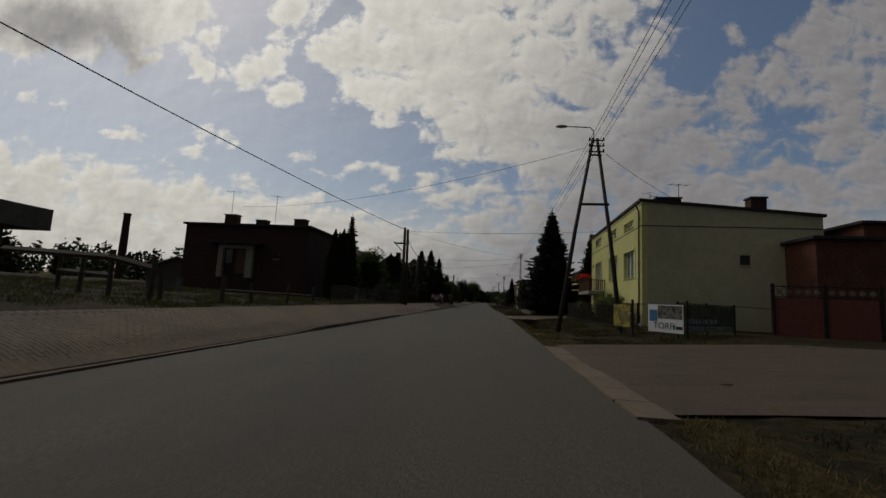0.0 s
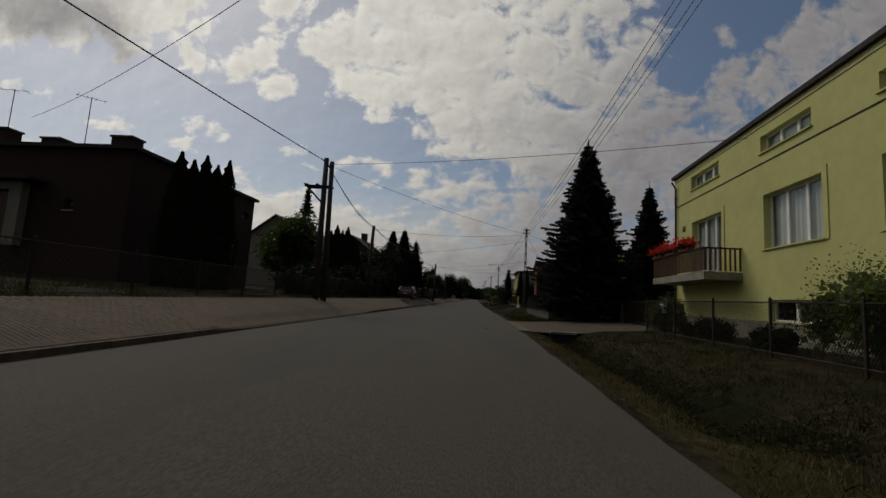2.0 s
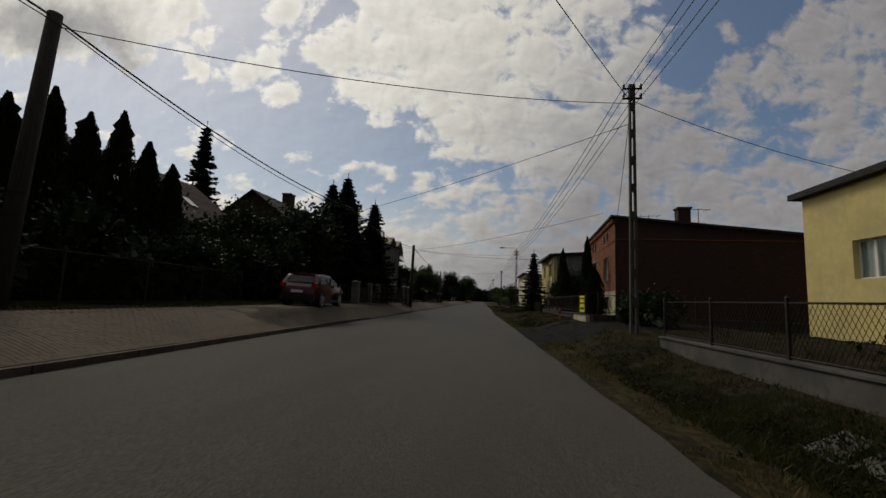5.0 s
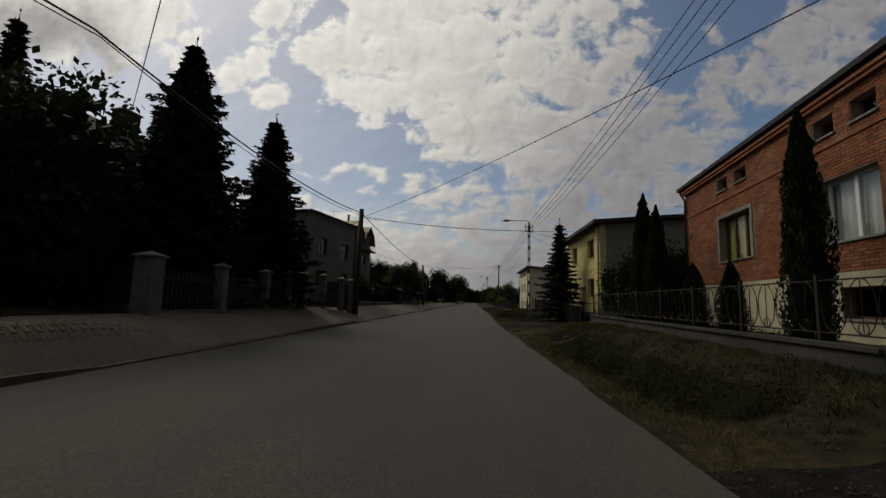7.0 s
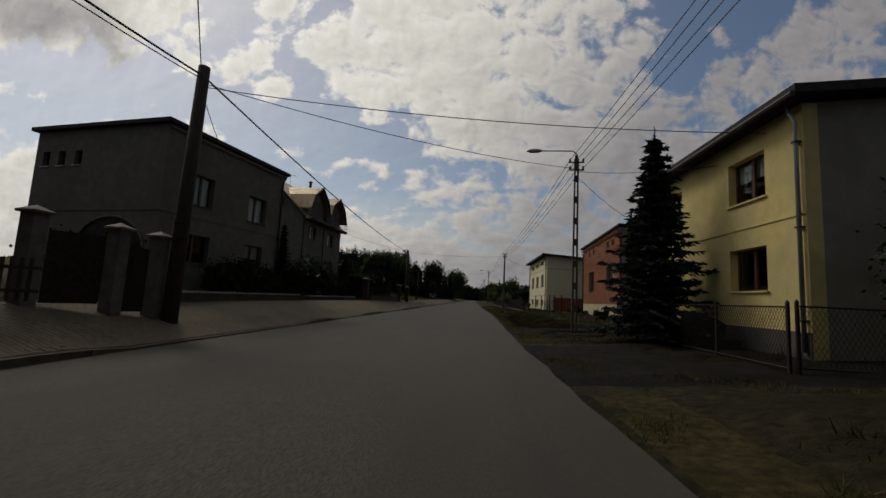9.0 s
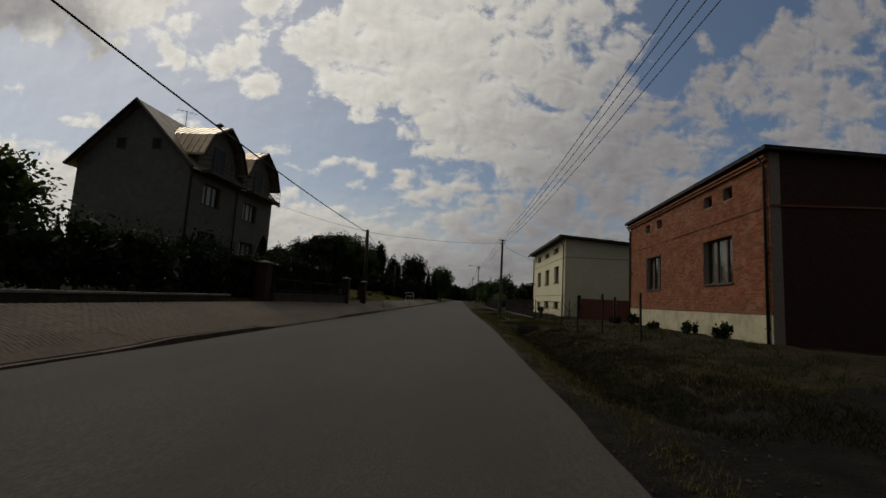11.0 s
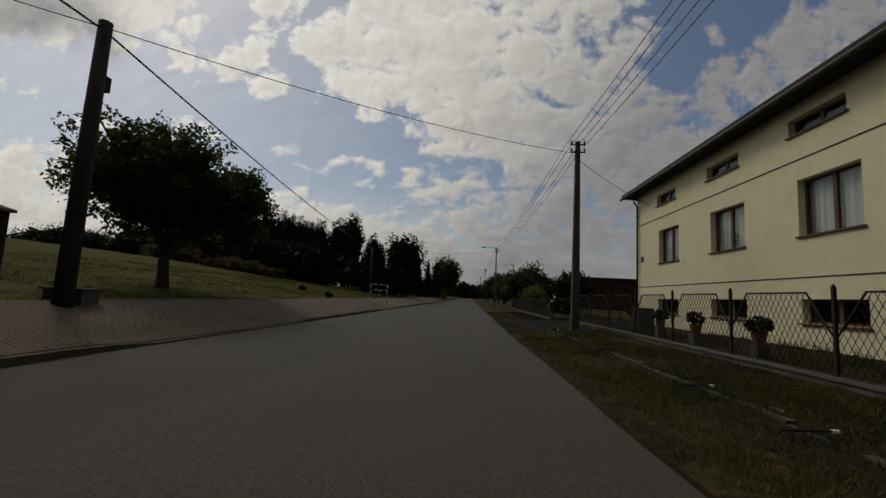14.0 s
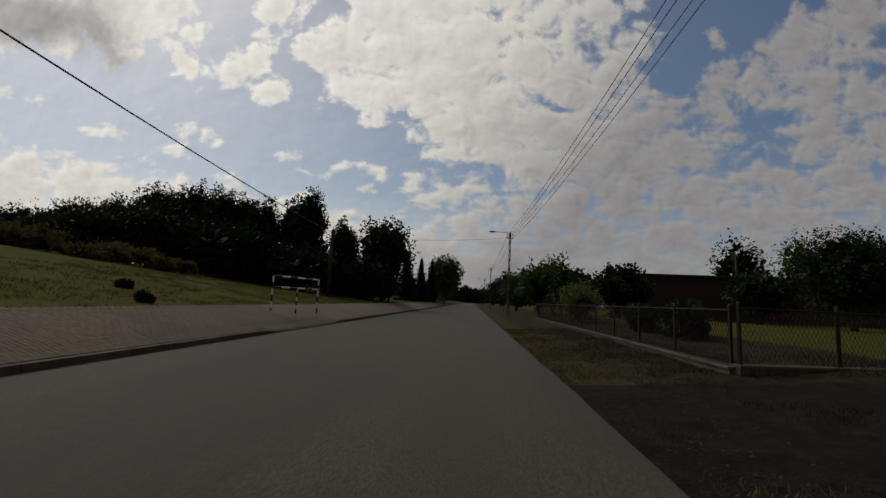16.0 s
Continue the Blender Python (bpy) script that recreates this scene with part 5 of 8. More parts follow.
SPRUCE = [spruce_crown(11, 12.0, 4.2, 0.05, 32, 14, 0.30, heart=14000), spruce_crown(12, 10.0, 3.0, 0.06, 28, 12, 0.28, heart=9000), spruce_crown(13, 8.0, 2.15, 0.05, 22, 11, 0.24, heart=6000),
          spruce_crown(14, 12.0, 4.2, 0.08, 36, 16, 0.20, heart=30000, skirt=0.85, gap=0.075, fans=4)]
LARCH = spruce_crown(17, 16.0, 3.4, 0.2, 26, 8, 0.4, 0.2, 2500)


def spruce(x, y, h, which=0, wide=1.0, mat=None, label="tall dark spruce with drooping branches", turn=0.0, bare_trunk=0.0, z=None):
    k = h / (12.0, 10.0, 8.0, 12.0)[which]
    t = plant("spruce_tree", label, "tree", SPRUCE[which], mat or NEEDLE, x, y, ground_z(x, y) - 0.03 if z is None else z, (12.0, 10.0, 8.0, 12.0)[which] * 0.97, 0.2, (k * wide, k * wide, k), turn)
    return t


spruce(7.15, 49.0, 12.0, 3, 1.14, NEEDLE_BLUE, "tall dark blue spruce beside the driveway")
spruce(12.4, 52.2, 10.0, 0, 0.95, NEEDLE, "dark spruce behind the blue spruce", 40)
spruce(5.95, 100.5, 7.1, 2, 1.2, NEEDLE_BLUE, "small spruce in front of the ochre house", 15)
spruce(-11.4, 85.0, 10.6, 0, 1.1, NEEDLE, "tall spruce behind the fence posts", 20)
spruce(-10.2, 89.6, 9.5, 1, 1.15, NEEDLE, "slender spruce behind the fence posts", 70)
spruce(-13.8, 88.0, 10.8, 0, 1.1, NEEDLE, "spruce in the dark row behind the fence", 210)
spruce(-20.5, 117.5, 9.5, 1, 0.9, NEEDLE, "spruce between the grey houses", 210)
plant("larch_tree", "tall thin larch rising behind the roofs", "tree", LARCH, NEEDLE, -31.5, 94.5, 1.0, 15.5, 0.22, (1.3, 1.3, 1.18))


def column_crown(seed, h, r, n=2600, size=0.2, tip=0.75, top=0.04):
    """A thuja: a dense column of upright sprays, pointed at the top."""
    rng = np.random.default_rng(seed)
    f = rng.uniform(0.0, 1.0, n) ** 0.9
    ang = rng.uniform(0, math.tau, n)
    prof = np.where(f < 0.12, 0.75 + 2.1 * f, 1.0) * (1 - np.clip((f - 0.12) / 0.88, 0, 1) ** (1 / tip * 1.6)) + top
    lump = 1 + 0.13 * np.sin(ang * 3 + f * 9 + seed) + 0.1 * np.sin(ang * 5 - f * 17)
    rad = r * prof * lump * rng.uniform(0.78, 1.05, n)
    c = np.stack([np.cos(ang) * rad, np.sin(ang) * rad, f * h], 1)
    way = np.stack([np.cos(ang) * 0.35, np.sin(ang) * 0.35, np.ones(n)], 1)
    q = leaf_quads(rng, c, size, way, 0.5, 0.25)
    # a dark heart that closes the column
    m = 300
    f2, a2 = rng.uniform(0, 0.93, m), rng.uniform(0, math.tau, m)
    p2 = np.where(f2 < 0.12, 0.75 + 2.1 * f2, 1.0) * (1 - np.clip((f2 - 0.12) / 0.88, 0, 1) ** (1 / tip * 1.6))
    c2 = np.stack([np.cos(a2) * r * p2 * 0.6, np.sin(a2) * r * p2 * 0.6, f2 * h], 1)
    q2 = leaf_quads(rng, c2, size * 5.0, np.tile([0, 0, 1.0], (m, 1)), 0.8, 0.1)
    return quads_mesh("crown", np.concatenate([q, q2]))


THUJAS = [column_crown(31, 6.0, 0.72, 7000, 0.11), column_crown(32, 6.0, 0.85, 8000, 0.11), column_crown(33, 4.0, 0.8, 6000, 0.1)]


def thuja(x, y, h, r, which=0, label="narrow dark green thuja column", turn=0.0):
    base_h, base_r = ((6.0, 0.72), (6.0, 0.85), (4.0, 0.8))[which]
    return plant("thuja", label, "thuja", THUJAS[which], THUJA, x, y, ground_z(x, y) - 0.02, base_h * 0.7, 0.06, (r / base_r, r / base_r, h / base_h), turn, "thujas")


thuja(6.9, 79.3, 5.2, 0.46, 0, "tall pointed thuja in front of the brick house")
thuja(6.35, 75.4, 2.9, 0.62, 2, "rounded thuja behind the yellow banner")
thuja(6.95, 88.0, 5.45, 0.56, 1, "tall thuja beside the brick house's corner", 50)
thuja(6.75, 86.3, 4.6, 0.45, 0, "slim thuja beside the brick house's corner", 90)
thuja(6.5, 83.2, 2.1, 0.42, 2, "small thuja behind the ironwork fence")
thuja(6.6, 81.5, 2.0, 0.35, 2, "small thuja behind the ironwork fence")
for k in range(5):
    thuja(-15.2 + 0.2 * k, 40.4 + 0.7 * k, (6.9, 6.7, 7.2, 6.9, 7.4)[k], 0.75, k % 2, "tall thuja in a row against the dark house", 37 * k)
for k in range(6):
    thuja(-15.0 + 0.2 * k, 62.5 + 1.2 * k, (6.4, 7.2, 6.8, 7.4, 6.6, 6.0)[k], 0.85, k % 2, "tall thuja in a row behind the fence", 61 * k)
for k in range(4):
    thuja(12.5 + 0.5 * k, 44.0 - 0.6 * k, 6.3 - 0.6 * k, 0.6, k % 2, "narrow thuja behind the driveway gate", 20 * k)


def crown_mesh(seed, blobs, n, size, core=True):
    """Leaves round several clumps (x, y, z, rx, ry, rz)."""
    rng = np.random.default_rng(seed)
    b = np.array(blobs, float)
    vol = b[:, 3] * b[:, 4] * b[:, 5]
    pick = rng.choice(len(b), n, p=vol ** 0.75 / (vol ** 0.75).sum())
    d = rng.normal(size=(n, 3))
    d /= np.linalg.norm(d, axis=1, keepdims=True)
    rad = rng.uniform(0.0, 1.0, (n, 1)) ** 0.35 * (1 + 0.2 * np.clip(rng.normal(size=(n, 1)), -2, 1.3))
    c = b[pick, :3] + d * rad * b[pick, 3:]
    q = leaf_quads(rng, c, size, d + np.array([0, 0, -0.25]), 0.62, 0.7)
    if core:
        m = n // 3
        pick = rng.choice(len(b), m, p=vol ** 0.75 / (vol ** 0.75).sum())
        d = rng.normal(size=(m, 3))
        d /= np.linalg.norm(d, axis=1, keepdims=True)
        c = b[pick, :3] + d * rng.uniform(0.1, 0.72, (m, 1)) * b[pick, 3:]
        q = np.concatenate([q, leaf_quads(rng, c, np.minimum(size * 3.4, b[pick, 3:4].min() * 1.1 + size), d, 0.8, 0.9)])
    return quads_mesh("crown", q)


def crown_cloud(seed, centre, radii, n, size, gap=-0.12, fine=1.1):
    """Leaves through an uneven crown: the outline swells and sinks, and airy gaps part the boughs."""
    rng = np.random.default_rng(seed)
    c, rad = np.array(centre), np.array(radii)
    pts = []
    while len(pts) < n:
        d = rng.normal(size=3)
        d /= np.linalg.norm(d)
        k = d * 1.9
        out = 1 + 0.34 * noise.noise((k[0] + seed, k[1], k[2])) + 0.2 * noise.noise((k[0] * 2.6, k[1] * 2.6 + seed, k[2] * 2.6))
        p = c + d * rad * out * rng.uniform() ** 0.42
        if noise.noise((p[0] * fine + seed, p[1] * fine, p[2] * fine)) > gap:
            pts.append(p)
    pts = np.array(pts)
    way = (pts - c) / rad + np.array([0, 0, -0.2])
    q = [leaf_quads(rng, pts, size, way, 0.62, 0.8)]
    m = n // 5
    q.append(leaf_quads(rng, c + (pts[:m] - c) * 0.72, size * 2.6, None, 0.8))
    return quads_mesh("crown", np.concatenate(q))


def tree(x, y, h, r, seed, label, clear=0.25, n=5200, size=0.26, mat=None, squash=1.0, trunk_r=0.17, clumps=16, lean=0.0, z=None, sub=0.42):
    """A broad-leaved tree: trunk, limbs and a crown of leafy clumps."""
    rng = np.random.default_rng(seed)
    t = thing("tree", x, y, (ground_z(x, y) if z is None else z) - 0.05, 0, label, "tree")
    zc, rz = h * (clear + 1) / 2, h * (1 - clear) / 2
    blobs = []
    for k in range(clumps):
        d = rng.normal(size=3)
        d /= np.linalg.norm(d)
        f = rng.uniform(0.45, 0.8)
        taper = 1 - 0.35 * max(d[2], 0)
        s = rng.uniform(sub * 0.75, sub * 1.2)
        blobs.append((d[0] * r * f * taper + lean, d[1] * r * f * taper, zc + d[2] * rz * f, r * s, r * s, min(rz * s * squash, r * s * 1.3)))
    mesh_part("crown", crown_cloud(seed, (lean, 0, zc), (r, r, rz), n, size * 0.9), mat or LEAF, t)
    top = zc - rz * 0.35
    part("trunk", rod([(0, 0, -0.2), (lean * 0.3, 0, top * 0.6), (lean * 0.7, 0, top)], [trunk_r * 1.2, trunk_r, trunk_r * 0.7], 10), BARK, t, smooth=True)
    for k, bl in enumerate(blobs[:7]):
        part("limb", rod([(lean * 0.5, 0, top * 0.75), ((bl[0] + lean) * 0.5, bl[1] * 0.5, (top + bl[2]) / 2), bl[:3]], [trunk_r * 0.6, trunk_r * 0.4, trunk_r * 0.12], 6), BARK, t)
    return t


def apple_tree(x, y, seed):
    """An old orchard tree: a short leaning trunk that forks into bowed limbs, each with its own leafy heads and gaps between."""
    rng = np.random.default_rng(seed)
    t = thing("tree", x, y, ground_z(x, y) - 0.05, 0, "old apple tree on the mown lawn with a low forked trunk", "tree")
    part("trunk", rod([(0, 0, -0.2), (-0.08, 0.02, 0.6), (-0.12, 0.0, 1.25)], [0.24, 0.18, 0.17], 12), BARK, t, smooth=True)
    for k in range(9):
        a = k * math.tau / 9 + rng.uniform(-0.25, 0.25)
        reach, rise = rng.uniform(1.9, 3.1), rng.uniform(2.3, 4.6)
        fork = (-0.12, 0.0, 1.15 + 0.05 * k)
        mid = (reach * 0.45 * math.cos(a), reach * 0.45 * math.sin(a), 1.2 + rise * 0.55)
        end = (reach * math.cos(a), reach * math.sin(a), 1.2 + rise)
        part("limb", rod([fork, mid, end], [0.11, 0.07, 0.025], 7), BARK, t)
    part("limb", rod([(-0.12, 0.0, 1.2), (0.7, 0.9, 2.2), (1.5, 1.9, 3.4)], [0.12, 0.08, 0.03], 7), BARK, t)
    mesh_part("crown", crown_cloud(seed, (-0.4, -0.3, 3.9), (2.7, 2.7, 2.15), 22000, 0.13, -0.05, 1.2), LEAF, t)
    mesh_part("crown", crown_cloud(seed + 7, (1.3, 1.7, 3.3), (1.5, 1.5, 1.75), 11000, 0.13, -0.05, 1.2), LEAF, t)
    return t


def bush(x, y, w, d, h, seed, label, mat=None, n=1500, size=0.17, name="bush", z=None, lumps=9):
    rng = np.random.default_rng(seed)
    t = thing(name, x, y, (ground_z(x, y) if z is None else z) - 0.03, 0, label, name.replace("_", " "))
    blobs = []
    for k in range(lumps):
        px, py = rng.uniform(-0.5, 0.5, 2) * (w, d) * 0.75
        hh = h * rng.uniform(0.7, 1.0) * (1 - 0.25 * (abs(px) / w + abs(py) / d))
        blobs.append((px, py, hh * 0.5, w * 0.24, d * 0.24 if d > w else w * 0.24, hh * 0.52))
    mesh_part("foliage", crown_mesh(seed, blobs, n, size), mat or LEAF_DARK, t)
    part("stem", rod([(0, 0, -0.1), (0.03, 0.02, h * 0.6)], [0.05, 0.02], 6), BARK, t)
    return t


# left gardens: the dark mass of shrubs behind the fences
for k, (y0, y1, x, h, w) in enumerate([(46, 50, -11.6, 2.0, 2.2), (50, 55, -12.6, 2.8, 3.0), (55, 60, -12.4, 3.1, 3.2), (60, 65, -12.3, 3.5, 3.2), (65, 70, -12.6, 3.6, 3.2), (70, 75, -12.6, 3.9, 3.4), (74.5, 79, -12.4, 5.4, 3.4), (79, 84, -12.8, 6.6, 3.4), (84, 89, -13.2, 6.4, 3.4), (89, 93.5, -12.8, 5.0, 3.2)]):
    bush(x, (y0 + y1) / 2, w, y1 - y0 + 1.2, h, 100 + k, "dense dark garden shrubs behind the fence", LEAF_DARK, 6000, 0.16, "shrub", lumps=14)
bush(-17.0, 62, 5, 8, 5.0, 131, "tall lilac shrub behind the fence", LEAF, 2600, 0.26, "shrub", lumps=14)
bush(-17.5, 74, 6, 9, 6.0, 132, "tall dark shrubs in the garden", LEAF_DARK, 2800, 0.28, "shrub", lumps=16)
bush(-17.0, 82, 5, 7, 6.5, 133, "tall dark shrubs in the garden", LEAF_DARK, 2800, 0.28, "shrub", lumps=16)
tree(-16.0, 56.5, 7.2, 2.6, 41, "young broad-leaved tree with large leaves behind the fence", 0.2, 5200, 0.24, LEAF, clumps=26, sub=0.3)
tree(-13.8, 81.6, 7.6, 3.4, 43, "dense broad-leaved tree among the spruces", 0.1, 5200, 0.26, LEAF_DARK, clumps=24)
tree(-15.6, 77.4, 6.4, 3.0, 44, "dense broad-leaved tree behind the parked car", 0.1, 4200, 0.26, LEAF_DARK, clumps=22)
tree(-19.0, 60.0, 6.5, 2.4, 42, "leafy fruit tree in the garden", 0.2, 2600, 0.3, LEAF, clumps=14)
bush(-14.6, 104.0, 2.4, 8.0, 3.0, 140, "garden shrubs in front of the grey house", LEAF_DARK, 4400, 0.13, "shrub", lumps=12)
bush(-11.6, 106.5, 1.8, 7.0, 2.4, 141, "clipped shrubs behind the low wall", LEAF_DARK, 4400, 0.13, "shrub", lumps=12)
bush(-11.5, 114.5, 2.0, 8.0, 3.0, 142, "garden shrubs behind the low wall", LEAF_DARK, 4400, 0.13, "shrub", lumps=12)
spruce(-11.8, 111.0, 4.6, 2, 0.9, NEEDLE, "small garden spruce behind the low wall", 50)
bush(-16.3, 127.8, 3.0, 4.5, 4.2, 143, "tall shrubs against the house's corner", LEAF_DARK, 2600, 0.22, "shrub", lumps=14)
bush(-14.3, 121.5, 3.6, 5.0, 3.6, 147, "tall dark garden shrubs before the tall house", LEAF_DARK, 12000, 0.1, "shrub", lumps=18)
bush(-14.6, 126.3, 3.4, 5.0, 3.3, 148, "tall dark garden shrubs before the tall house", LEAF_DARK, 12000, 0.1, "shrub", lumps=18)
bush(-14.2, 134.4, 3.4, 5.0, 3.4, 149, "tall dark garden shrubs before the tall house", LEAF_DARK, 11000, 0.15, "shrub", lumps=18)
thuja(-14.2, 131.6, 4.2, 0.6, 2, "dark cone-shaped thuja before the tall house")
bush(-13.6, 131.0, 2.4, 5.0, 2.6, 144, "shrubs in front of the tall house", LEAF_DARK, 4400, 0.13, "shrub", lumps=12)
# high clipped hedge with loose shoots
def hedge_run(x0, x1, y0, y1, h, seed, label, n=16000):
    """A tall clipped hedge: leaves over a rounded block with an uneven face, a dense heart and loose shoots on top."""
    rng = np.random.default_rng(seed)
    t = thing("hedge", (x0 + x1) / 2, (y0 + y1) / 2, ground_z((x0 + x1) / 2, (y0 + y1) / 2) - 0.05, 0, label, "hedge")
    a, b = (x1 - x0) / 2, (y1 - y0) / 2
    u = rng.uniform(-1, 1, (n, 3))
    face = rng.integers(0, 5, n)
    for ax, sg, k in ((0, 1, 0), (0, -1, 1), (1, 1, 2), (1, -1, 3), (2, 1, 4)):
        u[face == k, ax] = sg * rng.uniform(0.82, 1.03, (face == k).sum())
    lump = 1 + 0.10 * np.sin(u[:, 1] * b * 2.1 + u[:, 2] * 4 + seed) * np.cos(u[:, 0] * a * 2.3 + u[:, 2] * 5)
    top = h * (1 + 0.05 * np.sin(u[:, 1] * b * 1.7 + seed) + 0.04 * np.sin(u[:, 1] * b * 4.1))
    c = np.stack([u[:, 0] * a * lump, u[:, 1] * b * lump, (u[:, 2] + 1) / 2 * top], 1)
    q = [leaf_quads(rng, c, 0.14, None, 0.6)]
    m = n // 3
    v = rng.uniform(-0.85, 0.85, (m, 3))
    q.append(leaf_quads(rng, np.stack([v[:, 0] * a, v[:, 1] * b, (v[:, 2] + 0.9) / 1.8 * h * 0.95], 1), 0.6, None, 0.9))
    for k in range(int(b * 22)):
        px, py, hh = rng.uniform(-a, a), rng.uniform(-b, b), rng.uniform(0.25, 0.75)
        f = np.linspace(0, 1, 12)[:, None]
        stem = np.concatenate([px + f * rng.normal(0, 0.1), py + f * rng.normal(0, 0.1), h * 0.98 + f * hh], 1)
        q.append(leaf_quads(rng, stem + rng.normal(0, 0.03, stem.shape), 0.11, None, 0.5))
    mesh_part("foliage", quads_mesh("foliage", np.concatenate(q)), LEAF_DARK, t)
    part("stem", rod([(0, 0, -0.1), (0.03, 0.02, h * 0.6)], [0.06, 0.03], 6), BARK, t)
    return t


for k, (ya, yb, hh) in enumerate(((134.2, 135.9, 3.3), (135.7, 137.6, 4.2), (137.4, 139.3, 5.0))):
    hedge_run(-13.1, -10.55 - 0.12 * (2 - k), ya, yb, hh, 150 + k, "tall dense dark hedge beside the lawn")
hedge_run(-10.9, -9.5, 121.5, 126.6, 2.0, 155, "dark clipped hedge behind the garden wall", 14000)
hedge_run(-10.8, -9.3, 126.4, 132.6, 2.2, 156, "dark clipped hedge behind the garden wall", 14000)
apple_tree(-12.75, 148.3, 51).scale = (1.2, 1.2, 1.16)
tree(-24.0, 122.0, 7.0, 3.0, 52, "leafy tree behind the tall house", 0.2, 2800, 0.3, LEAF)

# shrubs on the right
bush(8.1, 29.8, 2.0, 2.6, 2.9, 160, "loose pale green shrub in front of the yellow house", LEAF_LIGHT, 9000, 0.05, "shrub", lumps=16)
bush(8.4, 40.2, 1.8, 1.8, 1.9, 161, "pale variegated shrub under the balcony", LEAF_LIGHT, 2600, 0.08, "shrub", lumps=8)
bush(8.3, 36.6, 1.0, 2.2, 1.0, 162, "low dark hedge behind the fence", LEAF_DARK, 2400, 0.08, "shrub")
bush(8.2, 33.0, 1.0, 1.0, 0.95, 166, "small round clipped shrub behind the fence", LEAF_DARK, 1600, 0.07, "shrub")
bush(9.9, 50.6, 3.6, 5.0, 3.3, 158, "dark undergrowth beneath the spruces", LEAF_DARK, 9000, 0.13, "shrub", lumps=18)
bush(8.0, 53.2, 2.6, 3.0, 2.2, 159, "dark undergrowth beneath the spruces", LEAF_DARK, 6000, 0.13, "shrub", lumps=14)
bush(6.6, 55.8, 2.0, 6.0, 1.9, 163, "dark overgrown shrubs behind the fence", LEAF_DARK, 2000, 0.16, "shrub")
bush(6.9, 69.0, 1.8, 5.0, 1.7, 167, "dark overgrown shrubs behind the fence", LEAF_DARK, 1800, 0.16, "shrub")
bush(9.6, 93.4, 3.6, 3.0, 5.0, 168, "tall dark shrub between the houses", LEAF_DARK, 12000, 0.1, "shrub", lumps=18)
bush(8.6, 90.4, 3.0, 3.4, 4.6, 169, "big dark shrub between the houses", LEAF_DARK, 12000, 0.1, "shrub", lumps=18)
bush(8.3, 91.8, 3.2, 4.2, 4.4, 164, "big dark shrub between the houses", LEAF_DARK, 12000, 0.1, "shrub", lumps=18)
bush(6.3, 98.7, 1.4, 1.8, 1.2, 165, "low shrub under the small spruce", LEAF_DARK, 800, 0.14, "shrub")
for k, (xx, yy) in enumerate(((10.0, 121.5), (9.9, 124.5), (9.9, 127.2), (9.7, 129.5), (9.8, 118.8))):
    bush(xx, yy, 0.6, 0.7, (0.7, 0.5, 0.9, 0.6, 0.8)[k], 170 + k, "small garden shrub before the brick plinth", LEAF_DARK, 260, 0.1, "shrub", lumps=5)

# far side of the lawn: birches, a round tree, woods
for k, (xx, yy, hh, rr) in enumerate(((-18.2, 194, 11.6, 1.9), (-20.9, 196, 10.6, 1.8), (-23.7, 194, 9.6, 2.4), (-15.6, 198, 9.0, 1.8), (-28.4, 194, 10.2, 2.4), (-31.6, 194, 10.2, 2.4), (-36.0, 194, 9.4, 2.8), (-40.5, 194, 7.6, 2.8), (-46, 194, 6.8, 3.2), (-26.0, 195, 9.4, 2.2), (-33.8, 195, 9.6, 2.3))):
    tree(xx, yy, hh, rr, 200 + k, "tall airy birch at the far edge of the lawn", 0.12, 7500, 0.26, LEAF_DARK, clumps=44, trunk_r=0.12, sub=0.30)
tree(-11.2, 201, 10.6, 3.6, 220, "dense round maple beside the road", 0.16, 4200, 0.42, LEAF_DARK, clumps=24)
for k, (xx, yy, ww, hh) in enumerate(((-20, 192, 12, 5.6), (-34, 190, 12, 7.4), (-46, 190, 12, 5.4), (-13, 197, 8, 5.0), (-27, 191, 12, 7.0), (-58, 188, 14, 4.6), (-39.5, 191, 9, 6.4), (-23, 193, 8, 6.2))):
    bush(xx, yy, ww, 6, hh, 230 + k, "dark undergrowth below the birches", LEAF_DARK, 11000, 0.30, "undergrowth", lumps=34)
for k, (xx, yy, hh) in enumerate(((-11.5, 222, 9), (-9.8, 228, 8.5), (-8.6, 236, 9.0), (-13, 232, 10))):
    spruce(xx, yy, hh, 1, 0.9, NEEDLE, "far dark spruce beside the road", 30 * k)
tree(-7.5, 262, 13.5, 5.0, 240, "large far tree beside the road", 0.15, 3600, 0.6, LEAF, clumps=22)
tree(-9.0, 300, 12, 5.0, 241, "large far tree beside the road", 0.1, 2600, 0.7, LEAF, clumps=20)
for k, (xx, yy, ww, hh) in enumerate(((-35.5, 180, 7.0, 2.4), (-29.0, 181, 6.5, 2.2), (-25, 182, 3.0, 1.3))):
    bush(xx, yy, ww, 3, hh, 250 + k, "rounded clump of dry brownish shrub on the lawn", STRAW, 1600, 0.22, "shrub")
for k, (xx, yy) in enumerate(((-13.4, 164.5), (-10.2, 161.6))):
    bush(xx, yy, 0.6, 0.6, 0.42, 260 + k, "small round shrub on the lawn", LEAF_DARK, 420, 0.1, "shrub", lumps=6)
